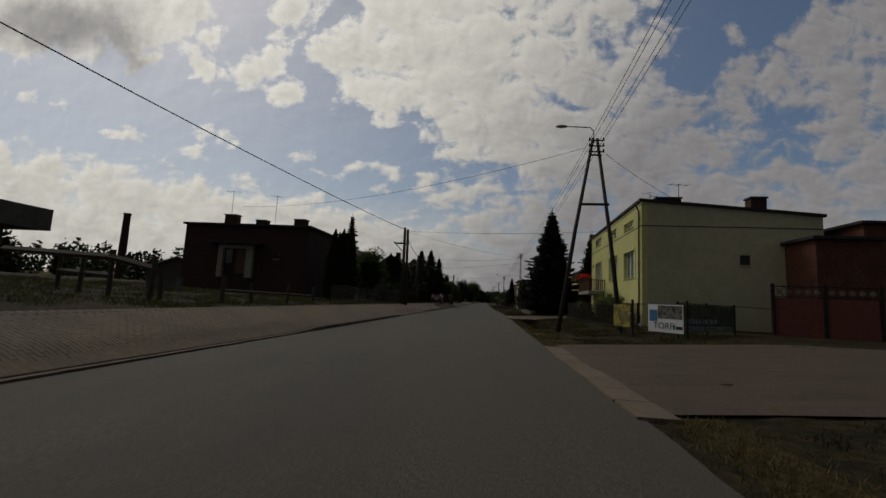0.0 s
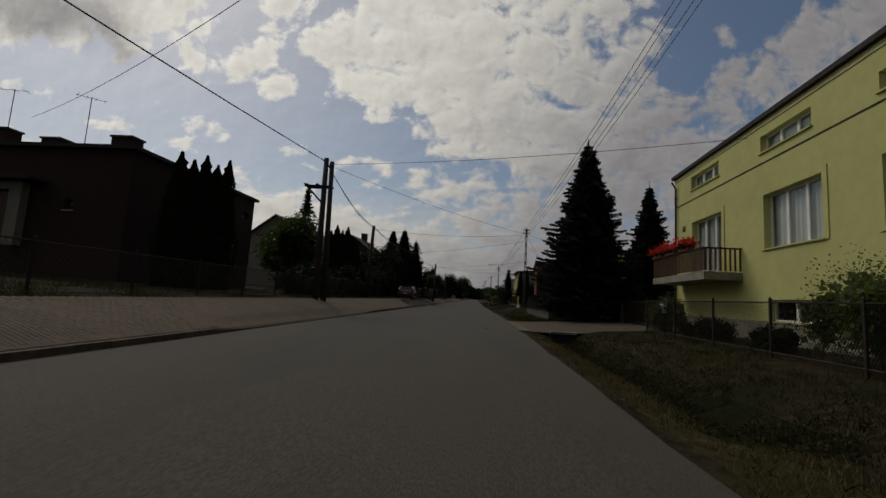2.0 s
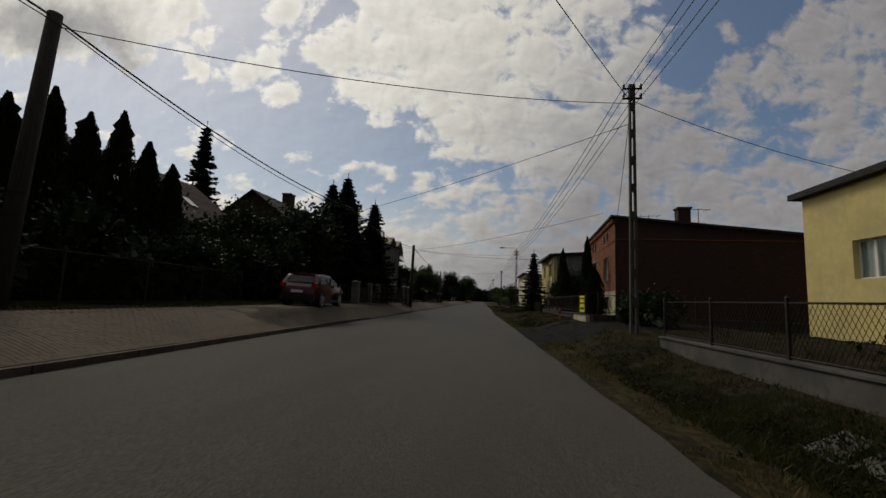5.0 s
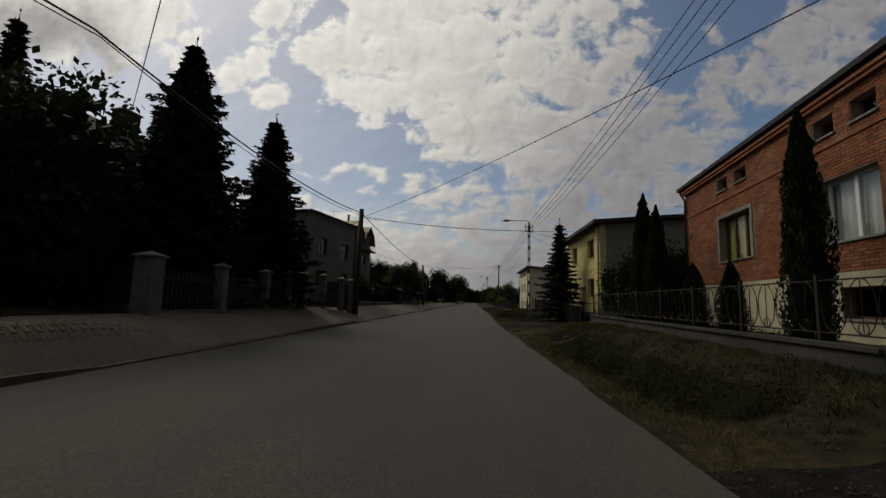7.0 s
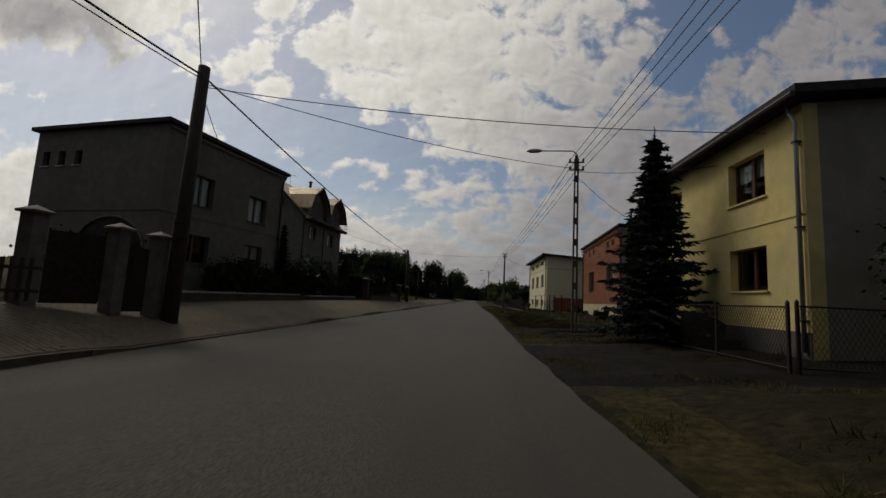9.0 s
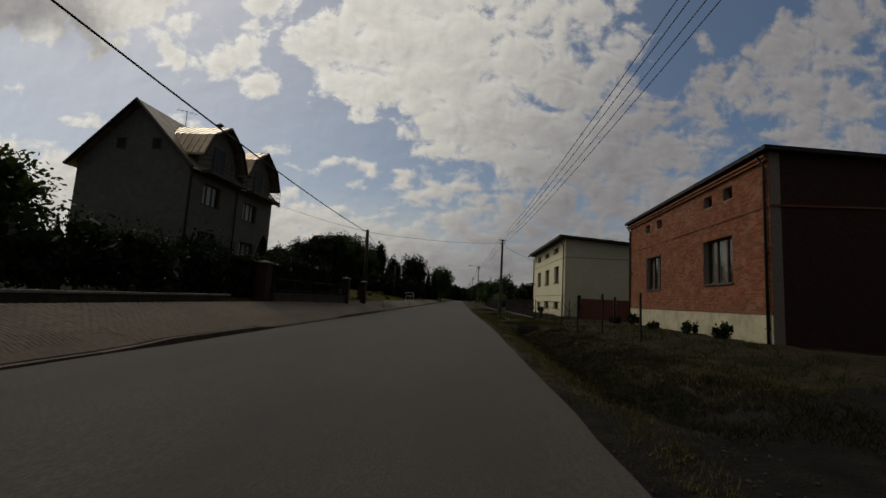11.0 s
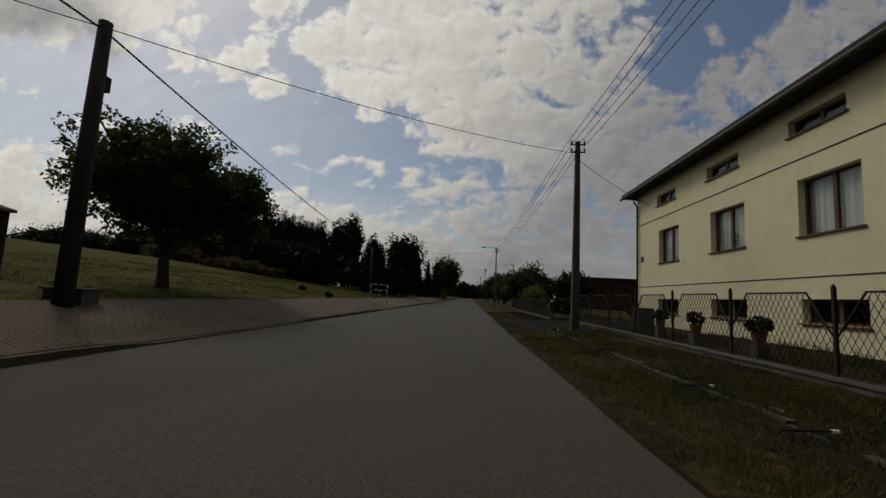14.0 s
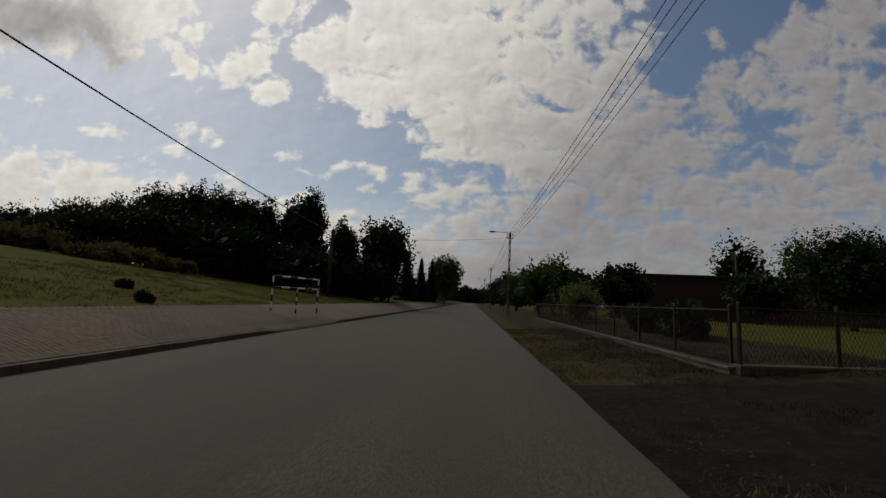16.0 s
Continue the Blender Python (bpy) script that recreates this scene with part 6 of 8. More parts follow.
# right-hand gardens in the distance
for k, (xx, yy, hh, rr, m) in enumerate(((7.5, 199, 6.0, 2.6, LEAF), (10.0, 194, 5.0, 2.2, LEAF_DARK), (13.5, 190, 5.2, 3.0, LEAF_DARK), (10.5, 206, 7.6, 2.6, LEAF), (19, 205, 5.5, 3.0, LEAF_DARK), (34, 206, 11.0, 3.4, LEAF_DARK), (56, 226, 16.0, 4.2, LEAF), (8.0, 183, 3.6, 2.0, LEAF_DARK), (26, 190, 5.0, 3.0, LEAF_DARK), (40, 196, 6.0, 3.5, LEAF_DARK), (47, 205, 5.0, 3.0, LEAF_DARK), (6.6, 215, 6.0, 2.5, LEAF), (6.8, 232, 7.0, 3.0, LEAF_DARK), (7.2, 260, 8.0, 3.0, LEAF_DARK), (7.5, 300, 9.0, 4.0, LEAF_DARK))):
    tree(xx, yy, hh, rr, 300 + k, "leafy garden tree in the distance", 0.1, 2000, 0.4, m, clumps=16)
tree(6.9, 178, 2.8, 1.6, 330, "pale flowering shrub over the fence", 0.1, 1200, 0.2, LEAF_LIGHT, clumps=10, trunk_r=0.06)
for k, (xx, yy) in enumerate(((5.5, 170), (5.6, 166))):
    bush(8.0, yy, 1.6, 4.0, 1.6, 270 + k, "dark hedge behind the garden fence", LEAF_DARK, 1200, 0.18, "shrub")


tree(26.5, 181.0, 7.4, 3.3, 340, "dense round garden tree behind the fence", 0.12, 12000, 0.2, LEAF_DARK, clumps=60, sub=0.3)
tree(38.0, 186.0, 9.4, 3.0, 341, "dense round garden tree beside the small roof", 0.15, 12000, 0.22, LEAF_DARK, clumps=60, sub=0.3)


def woods():
    """Distant wooded skyline, one uneven band of leaf clumps on each side."""
    rng = np.random.default_rng(77)
    c = []
    for x0, x1, y, h in ((-190, -95, 250, 13.0), (-100, -48, 290, 10.5), (-230, -150, 180, 15.0), (-60, -12, 330, 11), (8, 70, 330, 10), (60, 180, 320, 12), (-190, -100, 130, 15), (-70, -2, 560, 15), (2, 80, 600, 14), (-30, 40, 700, 16)):
        for k in range(int((x1 - x0) / 3)):
            xx, yy = rng.uniform(x0, x1), y + rng.uniform(-14, 14)
            hh = h * rng.uniform(0.65, 1.05)
            m, wide = (190, 2.9) if y < 500 else (260, 5.0)
            d = rng.normal(size=(m, 3))
            d /= np.linalg.norm(d, axis=1, keepdims=True)
            c.append(np.array([xx, yy, hh * 0.58]) + d * np.array([wide, wide, hh * 0.52]) * rng.uniform(0.6, 1.05, (m, 1)))
    c = np.concatenate(c)
    me = quads_mesh("far_woods", leaf_quads(rng, c, np.where(c[:, 1:2] > 480, 3.4, 1.35), None, 0.7))
    tagged(mesh_part("far_woods", me, LEAF_DARK), "dark distant woods along the skyline", "woods", kind="stuff")


woods()


# ---- fences, gates, walls ----
def net(L, z0, z1, cell=0.11, r=0.0035, top=None):
    """Chain-link wire in the plane x = 0 from y = 0 to L: two sets of slanted wires, cut to the panel (top: height as a function of y)."""
    verts, faces = [], []
    top = top or (lambda y: z1)

    def wire(p, q):
        d = np.array(q) - np.array(p)
        n = np.array([-d[1], d[0]]) / (np.linalg.norm(d) + 1e-9) * r
        k = len(verts)
        for (a, b) in (p, q):
            verts.extend([(-r, a, b), (r, a + n[0], b + n[1]), (r, a - n[0], b - n[1])])
        faces.extend([(k, k + 1, k + 4, k + 3), (k + 1, k + 2, k + 5, k + 4), (k + 2, k, k + 3, k + 5)])

    rise = 1.7
    for s in (1, -1):
        c = -(z1 - z0) / rise - L
        while c < L + (z1 - z0) / rise:
            y, run = c, []
            steps = 24
            for k in range(steps + 1):
                z = z0 + (z1 - z0) * k / steps
                y = c + s * (z - z0) / rise
                if 0 <= y <= L and z <= top(y):
                    run.append((y, z))
            if len(run) > 1:
                wire(run[0], run[-1])
            c += cell
    return mesh_from("wire_net", verts, faces)


def mesh_fence(name, x, y, turn, n, span, z, h0, h1, label, cell=0.11, shaped=False, base=None, net_r=0.0035, post_r=0.026, rails=(1.0,), post_up=0.08):
    """A run of framed chain-link panels between steel posts, on a low concrete base where one is given."""
    f = thing(name, x, y, z, turn, label, "fence")
    for k in range(n + 1):
        p = part("post", boxes((-post_r, post_r, k * span - post_r, k * span + post_r, -0.35, h1 + post_up)), IRON, f)
        part("post_cap", rod([(0, k * span, h1 + post_up), (0, k * span, h1 + post_up + 0.05)], [post_r * 1.5, 0.008], 8), IRON, p)
    cut = span * 0.2
    for k in range(n):
        a, b = k * span + post_r, (k + 1) * span - post_r
        w = b - a
        low = h0 + (h1 - h0) * 0.45
        if shaped:
            outline = [(0, h0), (0, low), (cut, h1), (w - cut, h1), (w, low), (w, h0), (0, h0)]
            top = lambda q: low + (h1 - low) * min(1.0, q / cut, (w - q) / cut)
        else:
            outline = [(0, h0), (0, h1), (w, h1), (w, h0), (0, h0)]
            top = None
        fr = bmesh.new()
        for (p, q), (r, s) in zip(outline, outline[1:]):
            tube(fr, [(0, a + p, q), (0, a + r, s)], 0.018, 5)
        panel = part("panel_frame", fr, IRON, f)
        me = net(w, h0, h1, cell, net_r, top)
        me.transform(Matrix.Translation((0, a, 0)))
        mesh_part("wire_net", me, IRON, panel)
    if base:
        part("base_wall", boxes((-0.1, 0.1, -0.1, n * span + 0.1, -0.35, base)), CONC_DARK, f)
        part("coping", boxes((-0.14, 0.14, -0.12, n * span + 0.12, base + 0.002, base + 0.05)), CONC_DARK, f)
    return f


mesh_fence("mesh_fence", 7.15, 21.4, -0.4, 7, 2.55, 0.34, 0.1, 1.3, "dark steel mesh fence in the grass before the yellow house", 0.075)
mesh_fence("mesh_fence", 5.7, 135.9, 0.4, 7, 2.65, 0.18, 0.2, 1.5, "steel mesh fence with slanting panel corners before the cream house", 0.13, True, 0.14, 0.0045)
mesh_fence("mesh_fence", 5.85, 135.75, -90, 4, 2.6, 0.2, 0.15, 1.45, "steel mesh fence beside the cream house", 0.13, True, None, 0.0045)
mesh_fence("mesh_fence", 5.95, 94.6, 0, 4, 2.4, 0.22, 0.1, 1.25, "dark mesh fence before the ochre house", 0.085)
mesh_fence("mesh_fence", 6.05, 94.5, -90, 4, 2.5, 0.24, 0.1, 1.25, "dark mesh fence beside the ochre house", 0.1)
mesh_fence("mesh_fence", 4.9, 157.9, -0.3, 11, 2.3, 0.2, 0.15, 1.2, "low mesh garden fence on a concrete strip", 0.1, base=0.08)
mesh_fence("mesh_fence", 5.0, 157.8, -78, 2, 2.2, 0.25, 0.12, 1.2, "low mesh garden fence beside the dirt entrance", 0.1, base=0.08)
mesh_fence("mesh_fence", 5.35, 51.6, 0.4, 5, 2.4, 0.2, 0.45, 1.35, "rusty mesh fence on a pale low wall", 0.1, base=0.35)
mesh_fence("mesh_fence", -10.1, 46.5, 2.0, 8, 2.9, 0.8, 0.1, 1.4, "dark mesh fence before the shrubs", 0.12)
mesh_fence("mesh_fence", -10.0, 26.5, -1.0, 7, 2.85, 0.75, 0.1, 1.25, "sagging mesh fence before the dark house", 0.13)
# lone steel posts of an unfinished fence
for k, (x, y) in enumerate(((6.4, 117.7), (6.1, 120.9), (5.95, 124.2), (5.95, 127.5), (8.6, 128.6))):
    p = part("fence_post", boxes((-0.03, 0.03, -0.03, 0.03, -0.4, 1.7)), IRON)
    p.matrix_world = pose(x, y, ground_z(x, y), random.uniform(-1, 1), random.uniform(-1, 1), 10 * k)
    tagged(p, "bare rusty steel fence post in the grass", "post", "bare fence posts")


def sheet_gate(x, y, turn, z, spans, h, label, ornate=False):
    """A sheet-metal gate in red primer with posts, ribs and, where given, a wrought band on top."""
    g = thing("sheet_gate", x, y, z, turn, label, "gate")
    at = 0.0
    for k, w in enumerate(spans):
        part("gate_post", boxes((-0.07, 0.07, at - 0.07, at + 0.07, -0.3, h + (0.7 if ornate else 0.25))), IRON, g)
        leaf = part("leaf", boxes((-0.012, 0.012, at + 0.09, at + w - 0.09, 0.1, h)), RUST, g)
        part("leaf_frame", boxes((-0.035, -0.013, at + 0.09, at + w - 0.09, 0.1, 0.16), (-0.035, -0.013, at + 0.09, at + w - 0.09, h - 0.06, h), (-0.035, -0.013, at + w / 2 - 0.03, at + w / 2 + 0.03, 0.16, h - 0.06)), RUST, leaf)
        if ornate:
            n = int(w / 0.40)
            for i in range(n):
                c = at + 0.1 + (w - 0.2) * (i + 0.5) / n
                half = (w - 0.2) / n / 2
                star = bmesh.new()
                for q in range(6):
                    a = q * math.tau / 6 + 0.5
                    tube(star, [(0, c, h + 0.31), (0, c + 0.13 * math.cos(a), h + 0.31 + 0.13 * math.sin(a))], [0.02, 0.028], 4)
                part("rosette", star, CONCRETE, leaf, "pale wrought star")
                lattice = bmesh.new()
                tube(lattice, [(0.01, c - half, h + 0.07), (0.01, c + half, h + 0.55)], 0.012, 4), tube(lattice, [(0.01, c + half, h + 0.07), (0.01, c - half, h + 0.55)], 0.012, 4)
                part("lattice", lattice, IRON, leaf)
            part("top_rail", boxes((-0.02, 0.02, at, at + w, h + 0.03, h + 0.07), (-0.02, 0.02, at, at + w, h + 0.55, h + 0.6)), IRON, leaf)
        at += w
    part("gate_post", boxes((-0.07, 0.07, at - 0.07, at + 0.07, -0.3, h + (0.7 if ornate else 0.25))), IRON, g)
    return g


sheet_gate(14.5, 23.4, -104.7, 0.3, (2.15, 2.15, 2.6), 2.1, "red-primed sheet metal gate with a wrought rosette band", True)
sheet_gate(9.2, 135.6, -112, 0.25, (2.5, 2.6, 2.6), 1.75, "plain rust-red sheet metal gate between the houses")
# dark driveway gate beside the yellow house
dg = thing("wicket_gate", 8.6, 40.3, 0.35, -3, "dark iron driveway gate with a letter box", "gate")
part("gate_post", boxes((-0.12, 0.12, -0.12, 0.12, -0.3, 1.5)), CONC_DARK, dg), part("gate_post", boxes((-0.12, 0.12, 7.0, 7.24, -0.3, 1.5)), CONC_DARK, dg)
for k in range(44):
    part("bar", boxes((-0.012, 0.012, 0.25 + k * 0.153, 0.275 + k * 0.153, 0.08, 1.3)), IRON, dg)
part("rail", boxes((-0.02, 0.02, 0.125, 6.995, 1.301, 1.35), (-0.02, 0.02, 0.125, 6.995, 0.03, 0.079)), IRON, dg)
part("letter_box", boxes((-0.3, -0.125, -0.15, 0.15, 0.8, 1.25)), PLATE, dg, "pale letter box")


def low_wall(name, pts, z0, z1, label, mat=None, thick=0.2, cap=None, over=0.06):
    (x0, y0), (x1, y1) = pts
    L = math.hypot(x1 - x0, y1 - y0)
    w = thing(name, x0, y0, 0, math.degrees(math.atan2(-(x1 - x0), y1 - y0)), label, "wall")
    part("body", boxes((-thick / 2, thick / 2, 0, L, z0 - 0.3, z1)), mat or WALL_DARK, w)
    n = max(1, round(L / 1.2))
    for k in range(n):
        part("coping", boxes((-thick / 2 - over, thick / 2 + over, k * L / n + 0.006, (k + 1) * L / n - 0.006, z1 + 0.002, z1 + 0.06 + random.uniform(0, 0.01))), cap or CONCRETE, w)
    return w


low_wall("garden_wall", ((5.35, 72.7), (5.45, 76.0)), 0.5, 0.90, "low pale plastered wall with a concrete coping before the brick house", PLINTH, 0.2, WALL_DARK)
low_wall("garden_wall", ((5.46, 76.04), (6.0, 92.4)), 0.4, 0.84, "low dark concrete wall with a coping before the brick house", WALL_DARK, 0.2, WALL_DARK)
low_wall("garden_wall", ((5.5, 72.55), (17.0, 72.2)), 0.4, 0.88, "low dark plastered wall beside the dirt lane", WALL_DARK, 0.2, WALL_DARK)


def iron_fence(x, y, turn, L, z, h, label):
    """Ornamental ironwork: posts, two rails, rings and lozenges."""
    f = thing("iron_fence", x, y, z, turn, label, "fence")
    n = max(1, round(L / 2.2))
    w = L / n
    for k in range(n + 1):
        part("post", boxes((-0.03, 0.03, k * w - 0.03, k * w + 0.03, 0, h + 0.1)), IRON, f)
    for k in range(n):
        bm = bmesh.new()
        a = k * w + 0.04
        b = (k + 1) * w - 0.04
        for zz in (0.12, h):
            tube(bm, [(0, a, zz), (0, b, zz)], 0.014, 5)
        for i in range(4):
            c = a + (b - a) * (i + 0.5) / 4
            r = (b - a) / 8 * 0.95
            tube(bm, [(0, c + r * math.cos(q * math.tau / 16), 0.12 + (h - 0.12) / 2 + (h - 0.12) / 2 * math.sin(q * math.tau / 16)) for q in range(17)], 0.01, 4, caps=False)
            tube(bm, [(0, c, 0.12), (0, c, h)], 0.009, 4)
            for zc in (0.22,):
                tube(bm, [(0, c + 0.09 * math.cos(q * math.tau / 10), zc + 0.09 * math.sin(q * math.tau / 10)) for q in range(11)], 0.009, 4, caps=False)
        part("panel", bm, IRON, f)
    return f


iron_fence(5.37, 73.0, -1.9, 19.2, 0.93, 0.95, "dark ornamental iron fence with rings on the low wall")
iron_fence(5.8, 72.55, -91.5, 9.0, 0.95, 0.95, "dark iron fence on the low wall beside the lane")
# banners on the fence beside the driveway
sgn = thing("yellow_banner", 5.26, 72.78, 1.02, -1.5, "yellow vinyl banner with black lettering tied to the iron fence", "banner")
part("sheet", boxes((-0.06, -0.05, 0.0, 1.15, 0.0, 0.82)), SIGN_Y, sgn)


def lettering(text, size, parent, at, turn, material, name="lettering"):
    """Flat letters with Blender's own font, as a mesh under the thing that carries them."""
    cu = bpy.data.curves.new(name, "FONT")
    cu.body, cu.size, cu.extrude, cu.align_x, cu.align_y = text, size, 0.002, "CENTER", "CENTER"
    tmp = bpy.data.objects.new(name, cu)
    me = bpy.data.meshes.new_from_object(tmp)
    bpy.data.objects.remove(tmp)
    me.transform(Matrix.Translation(at) @ turn)
    return mesh_part(name, me, material, parent)


# reading direction of a sheet that faces -x: from +y to -y
FACE_ROAD = Matrix(((0, 0, -1, 0), (-1, 0, 0, 0), (0, 1, 0, 0), (0, 0, 0, 1)))
lettering("UKŁADANIE", 0.17, sgn, (-0.064, 0.575, 0.68), FACE_ROAD, BLACK)
lettering("KOSTKI BRUKOWEJ", 0.125, sgn, (-0.064, 0.575, 0.44), FACE_ROAD, BLACK)
for k, (a, b) in enumerate(((1.08, 0.86), (0.78, 0.55), (0.5, 0.3), (0.25, 0.06))):
    part("text_bar", boxes((-0.064, -0.0605, b, a, 0.12, 0.25)), BLACK, sgn)

SHEET = surf("white printed banner", (0.60, 0.60, 0.58), (0.68, 0.68, 0.66), 3, 0.6, 0.1, 8)
PRINT_GREEN = surf("dark green printed banner", (0.020, 0.030, 0.015), (0.06, 0.075, 0.04), 2.5, 0.6, 0.1, 8, stain=(0.10, 0.07, 0.05), stain_scale=2.0)
PRINT_FLOWER = surf("printed flower banner", (0.10, 0.03, 0.03), (0.12, 0.16, 0.03), 5, 0.6, 0.1, 8, stain=(0.50, 0.40, 0.02), stain_scale=3.2)
PRINT_SOIL = surf("printed soil", (0.03, 0.028, 0.025), (0.20, 0.19, 0.16), 9, 0.6, 0.1, 8)
INK_BLUE = surf("blue print", (0.04, 0.13, 0.25), (0.06, 0.17, 0.30), 3, 0.6, 0)
INK_GREEN = surf("green print", (0.03, 0.14, 0.09), (0.04, 0.17, 0.11), 3, 0.6, 0)
INK_PALE = surf("pale print", (0.30, 0.34, 0.32), (0.36, 0.40, 0.38), 3, 0.6, 0)


def banner(x, y, turn, L, z0, z1, mat, label):
    b = thing("fence_banner", x, y, 0, turn, label, "banner", "advertising banners")
    part("sheet", boxes((-0.02, -0.01, 0.0, L, z0, z1)), mat, b)
    return b


ba1 = banner(6.28, 19.75, 14, 1.35, 0.62, 1.62, PRINT_FLOWER, "faded banner printed with yellow flowers on the fence")
ba2 = banner(7.65, 17.75, 34, 1.55, 0.55, 1.68, SHEET, "white banner with a blue box and black lettering on the fence")
part("soil_print", boxes((-0.024, -0.0205, 0.04, 1.1, 1.1, 1.64)), PRINT_SOIL, ba2)
part("box_print", boxes((-0.028, -0.0245, 1.12, 1.48, 0.98, 1.45)), INK_BLUE, ba2)
lettering("TORF", 0.36, ba2, (-0.026, 0.86, 0.80), FACE_ROAD, BLACK)
part("logo_shape", boxes((-0.026, -0.0205, 0.34, 0.44, 0.68, 0.88)), INK_GREEN, ba2)
part("text_bar", boxes((-0.026, -0.0205, 0.04, 0.31, 0.7, 0.82)), BLACK, ba2)
ba3 = banner(11.3, 21.0, 122, 4.13, 0.6, 1.75, PRINT_GREEN, "dark green banner with pale lettering on the fence")
lettering("SZKÓŁKA DRZEW", 0.3, ba3, (-0.026, 2.55, 1.02), FACE_ROAD, INK_PALE)
lettering("I KRZEWÓW OZDOBNYCH", 0.3, ba3, (-0.026, 2.1, 0.72), FACE_ROAD, INK_PALE)
yf = thing("yard_fence", 6.3, 19.6, 0, 0, "dark steel fence that carries the banners", "fence")
for k, (px, py) in enumerate(((0.0, 1.6), (0.05, 0.1), (1.45, -1.9), (1.55, -0.85), (3.3, 0.4), (5.0, 1.4), (8.15, 3.7))):
    part("post", boxes((px - 0.04, px + 0.04, py - 0.04, py + 0.04, 0.0, 1.85)), IRON, yf)
part("rail", rod([(0, 1.6, 1.66), (0.05, 0.1, 1.66), (1.45, -1.9, 1.7)], 0.02, 6), IRON, yf)
part("rail", rod([(1.55, -0.85, 1.78), (3.3, 0.4, 1.78), (5.0, 1.4, 1.78), (8.15, 3.7, 1.78)], 0.02, 6), IRON, yf)

def brick_front(h, L, z0, z1, holes, keep_y):
    """Bricks laid on a wall: those in the given stretch as pieces of their own, the rest as one joined part."""
    bl, bh, out = 0.25, 0.068, 0.016
    pitch = bh + 0.012
    one = bmesh.new()
    box(one, -out, 0.004, 0, bl, 0, bh)
    me = bpy.data.meshes.new("brick")
    one.to_mesh(me), one.free()
    me.materials.append(BRICK)
    verts, faces = [], []
    made, row, z = 0, 0, z0
    rng = random.Random(9)
    while z + bh <= z1:
        y = -0.13 if row % 2 else 0.0
        while y < L - 0.05:
            a, b = max(y, 0.0), min(y + bl, L)
            runs = [(a, b)]
            for h0, h1, h2, h3 in holes:
                if h2 < z + bh / 2 < h3:
                    runs = [q for p in runs for q in ((p[0], min(p[1], h0)), (max(p[0], h1), p[1])) if q[1] - q[0] > 0.03]
            for a, b in runs:
                full = b - a > bl - 0.001
                if full and keep_y[0] < a < keep_y[1] and keep_y[2] < z < keep_y[3] and made < 290:
                    o = new("brick", me)
                    o.parent = h
                    o.location = (rng.uniform(-0.004, 0.002), a, z)
                    made += 1
                else:
                    k, q = len(verts), out + rng.uniform(-0.003, 0.004)
                    verts += [(-q, a, z), (-q, b, z), (-q, b, z + bh), (-q, a, z + bh), (0.004, a, z), (0.004, b, z), (0.004, b, z + bh), (0.004, a, z + bh)]
                    faces += [(k, k + 3, k + 2, k + 1), (k, k + 1, k + 5, k + 4), (k + 2, k + 3, k + 7, k + 6), (k + 1, k + 2, k + 6, k + 5), (k + 3, k, k + 4, k + 7)]
            y += bl + 0.012
        z += pitch
        row += 1
    rest = mesh_part("brickwork", mesh_from("brickwork", verts, faces), BRICK, h)
    tagged(rest, "joined rest of the brick courses", kind="stuff")
    return rest


# brick outbuildings behind the red gate
for x, y, L, D, H, lab in ((17.1, 24.0, 2.6, 3.1, 5.6, "low brick annexe against the yellow house"), (20.3, 25.0, 8.0, 8.0, 6.7, "flat-roofed red brick outbuilding behind the gate")):
    o = thing("outbuilding", x, y, 0, -3.3, lab, "outbuilding")
    part("wall", boxes((0, D, 0, L, 0.0, H)), BRICK_SHADE, o), part("roof", boxes((-0.25, D + 0.25, -0.25, L + 0.25, H + 0.002, H + 0.16)), ROOF_DARK, o)
# pale house behind the spruces
ph = house("pale_house", "pale yellow house with dark windows behind the spruces", 13.2, 60.0, -2, 1, 10.0, 9.0, 6.2, OCHRE, YELLOW, [(2.0, 3.4, 2.7, 4.1, W, 2, CURTAIN, None), (6.2, 7.6, 2.7, 4.1, W, 2, CURTAIN, None)], overhang=0.35, roof_thick=0.25, base=0.4,
           ends=[(0.9, 1.5, 4.9, 5.6, B, 1), (2.2, 2.8, 4.9, 5.6, B, 1), (0.8, 2.8, 2.2, 3.6, W, 3)])
# cream annexe behind the cream house
an = thing("annexe", 18.5, 146.0, 0, 0, "cream rendered annexe behind the cream house", "outbuilding")
part("wall", boxes((0, 9, 0, 8, 0.0, 6.2)), CREAM, an), part("roof", boxes((-0.1, 9.1, -0.1, 8.1, 6.202, 6.32)), ROOF_DARK, an)
# small brick house, and a long dark shed, past the cream house
sb = thing("outbuilding", 11.49, 160.2, 0, -37, "small red brick outbuilding on a rough rendered base past the lane", "outbuilding")
end = wall_panel(4.2, 0.0, 4.0, [(0.42, 0.8, 3.05, 3.66)], 0.3, 1)
end.transform(swap_matrix(1))
part("end_wall", flip_out(end), BRICK_SHADE, sb)
part("side_wall", boxes((0, 0.3, 0.302, 4.2, 0, 4.0)), BRICK_SHADE, sb), part("side_wall", boxes((3.9, 4.2, 0.302, 4.2, 0, 4.0)), BRICK_SHADE, sb), part("back_wall", boxes((0.302, 3.898, 3.9, 4.2, 0, 4.0)), BRICK_SHADE, sb)
part("parapet", boxes((0.0, 0.62, -0.02, 0.3, 4.002, 4.16), (-0.04, 0.66, -0.05, 0.32, 4.162, 4.21)), BRICK_SHADE, sb)
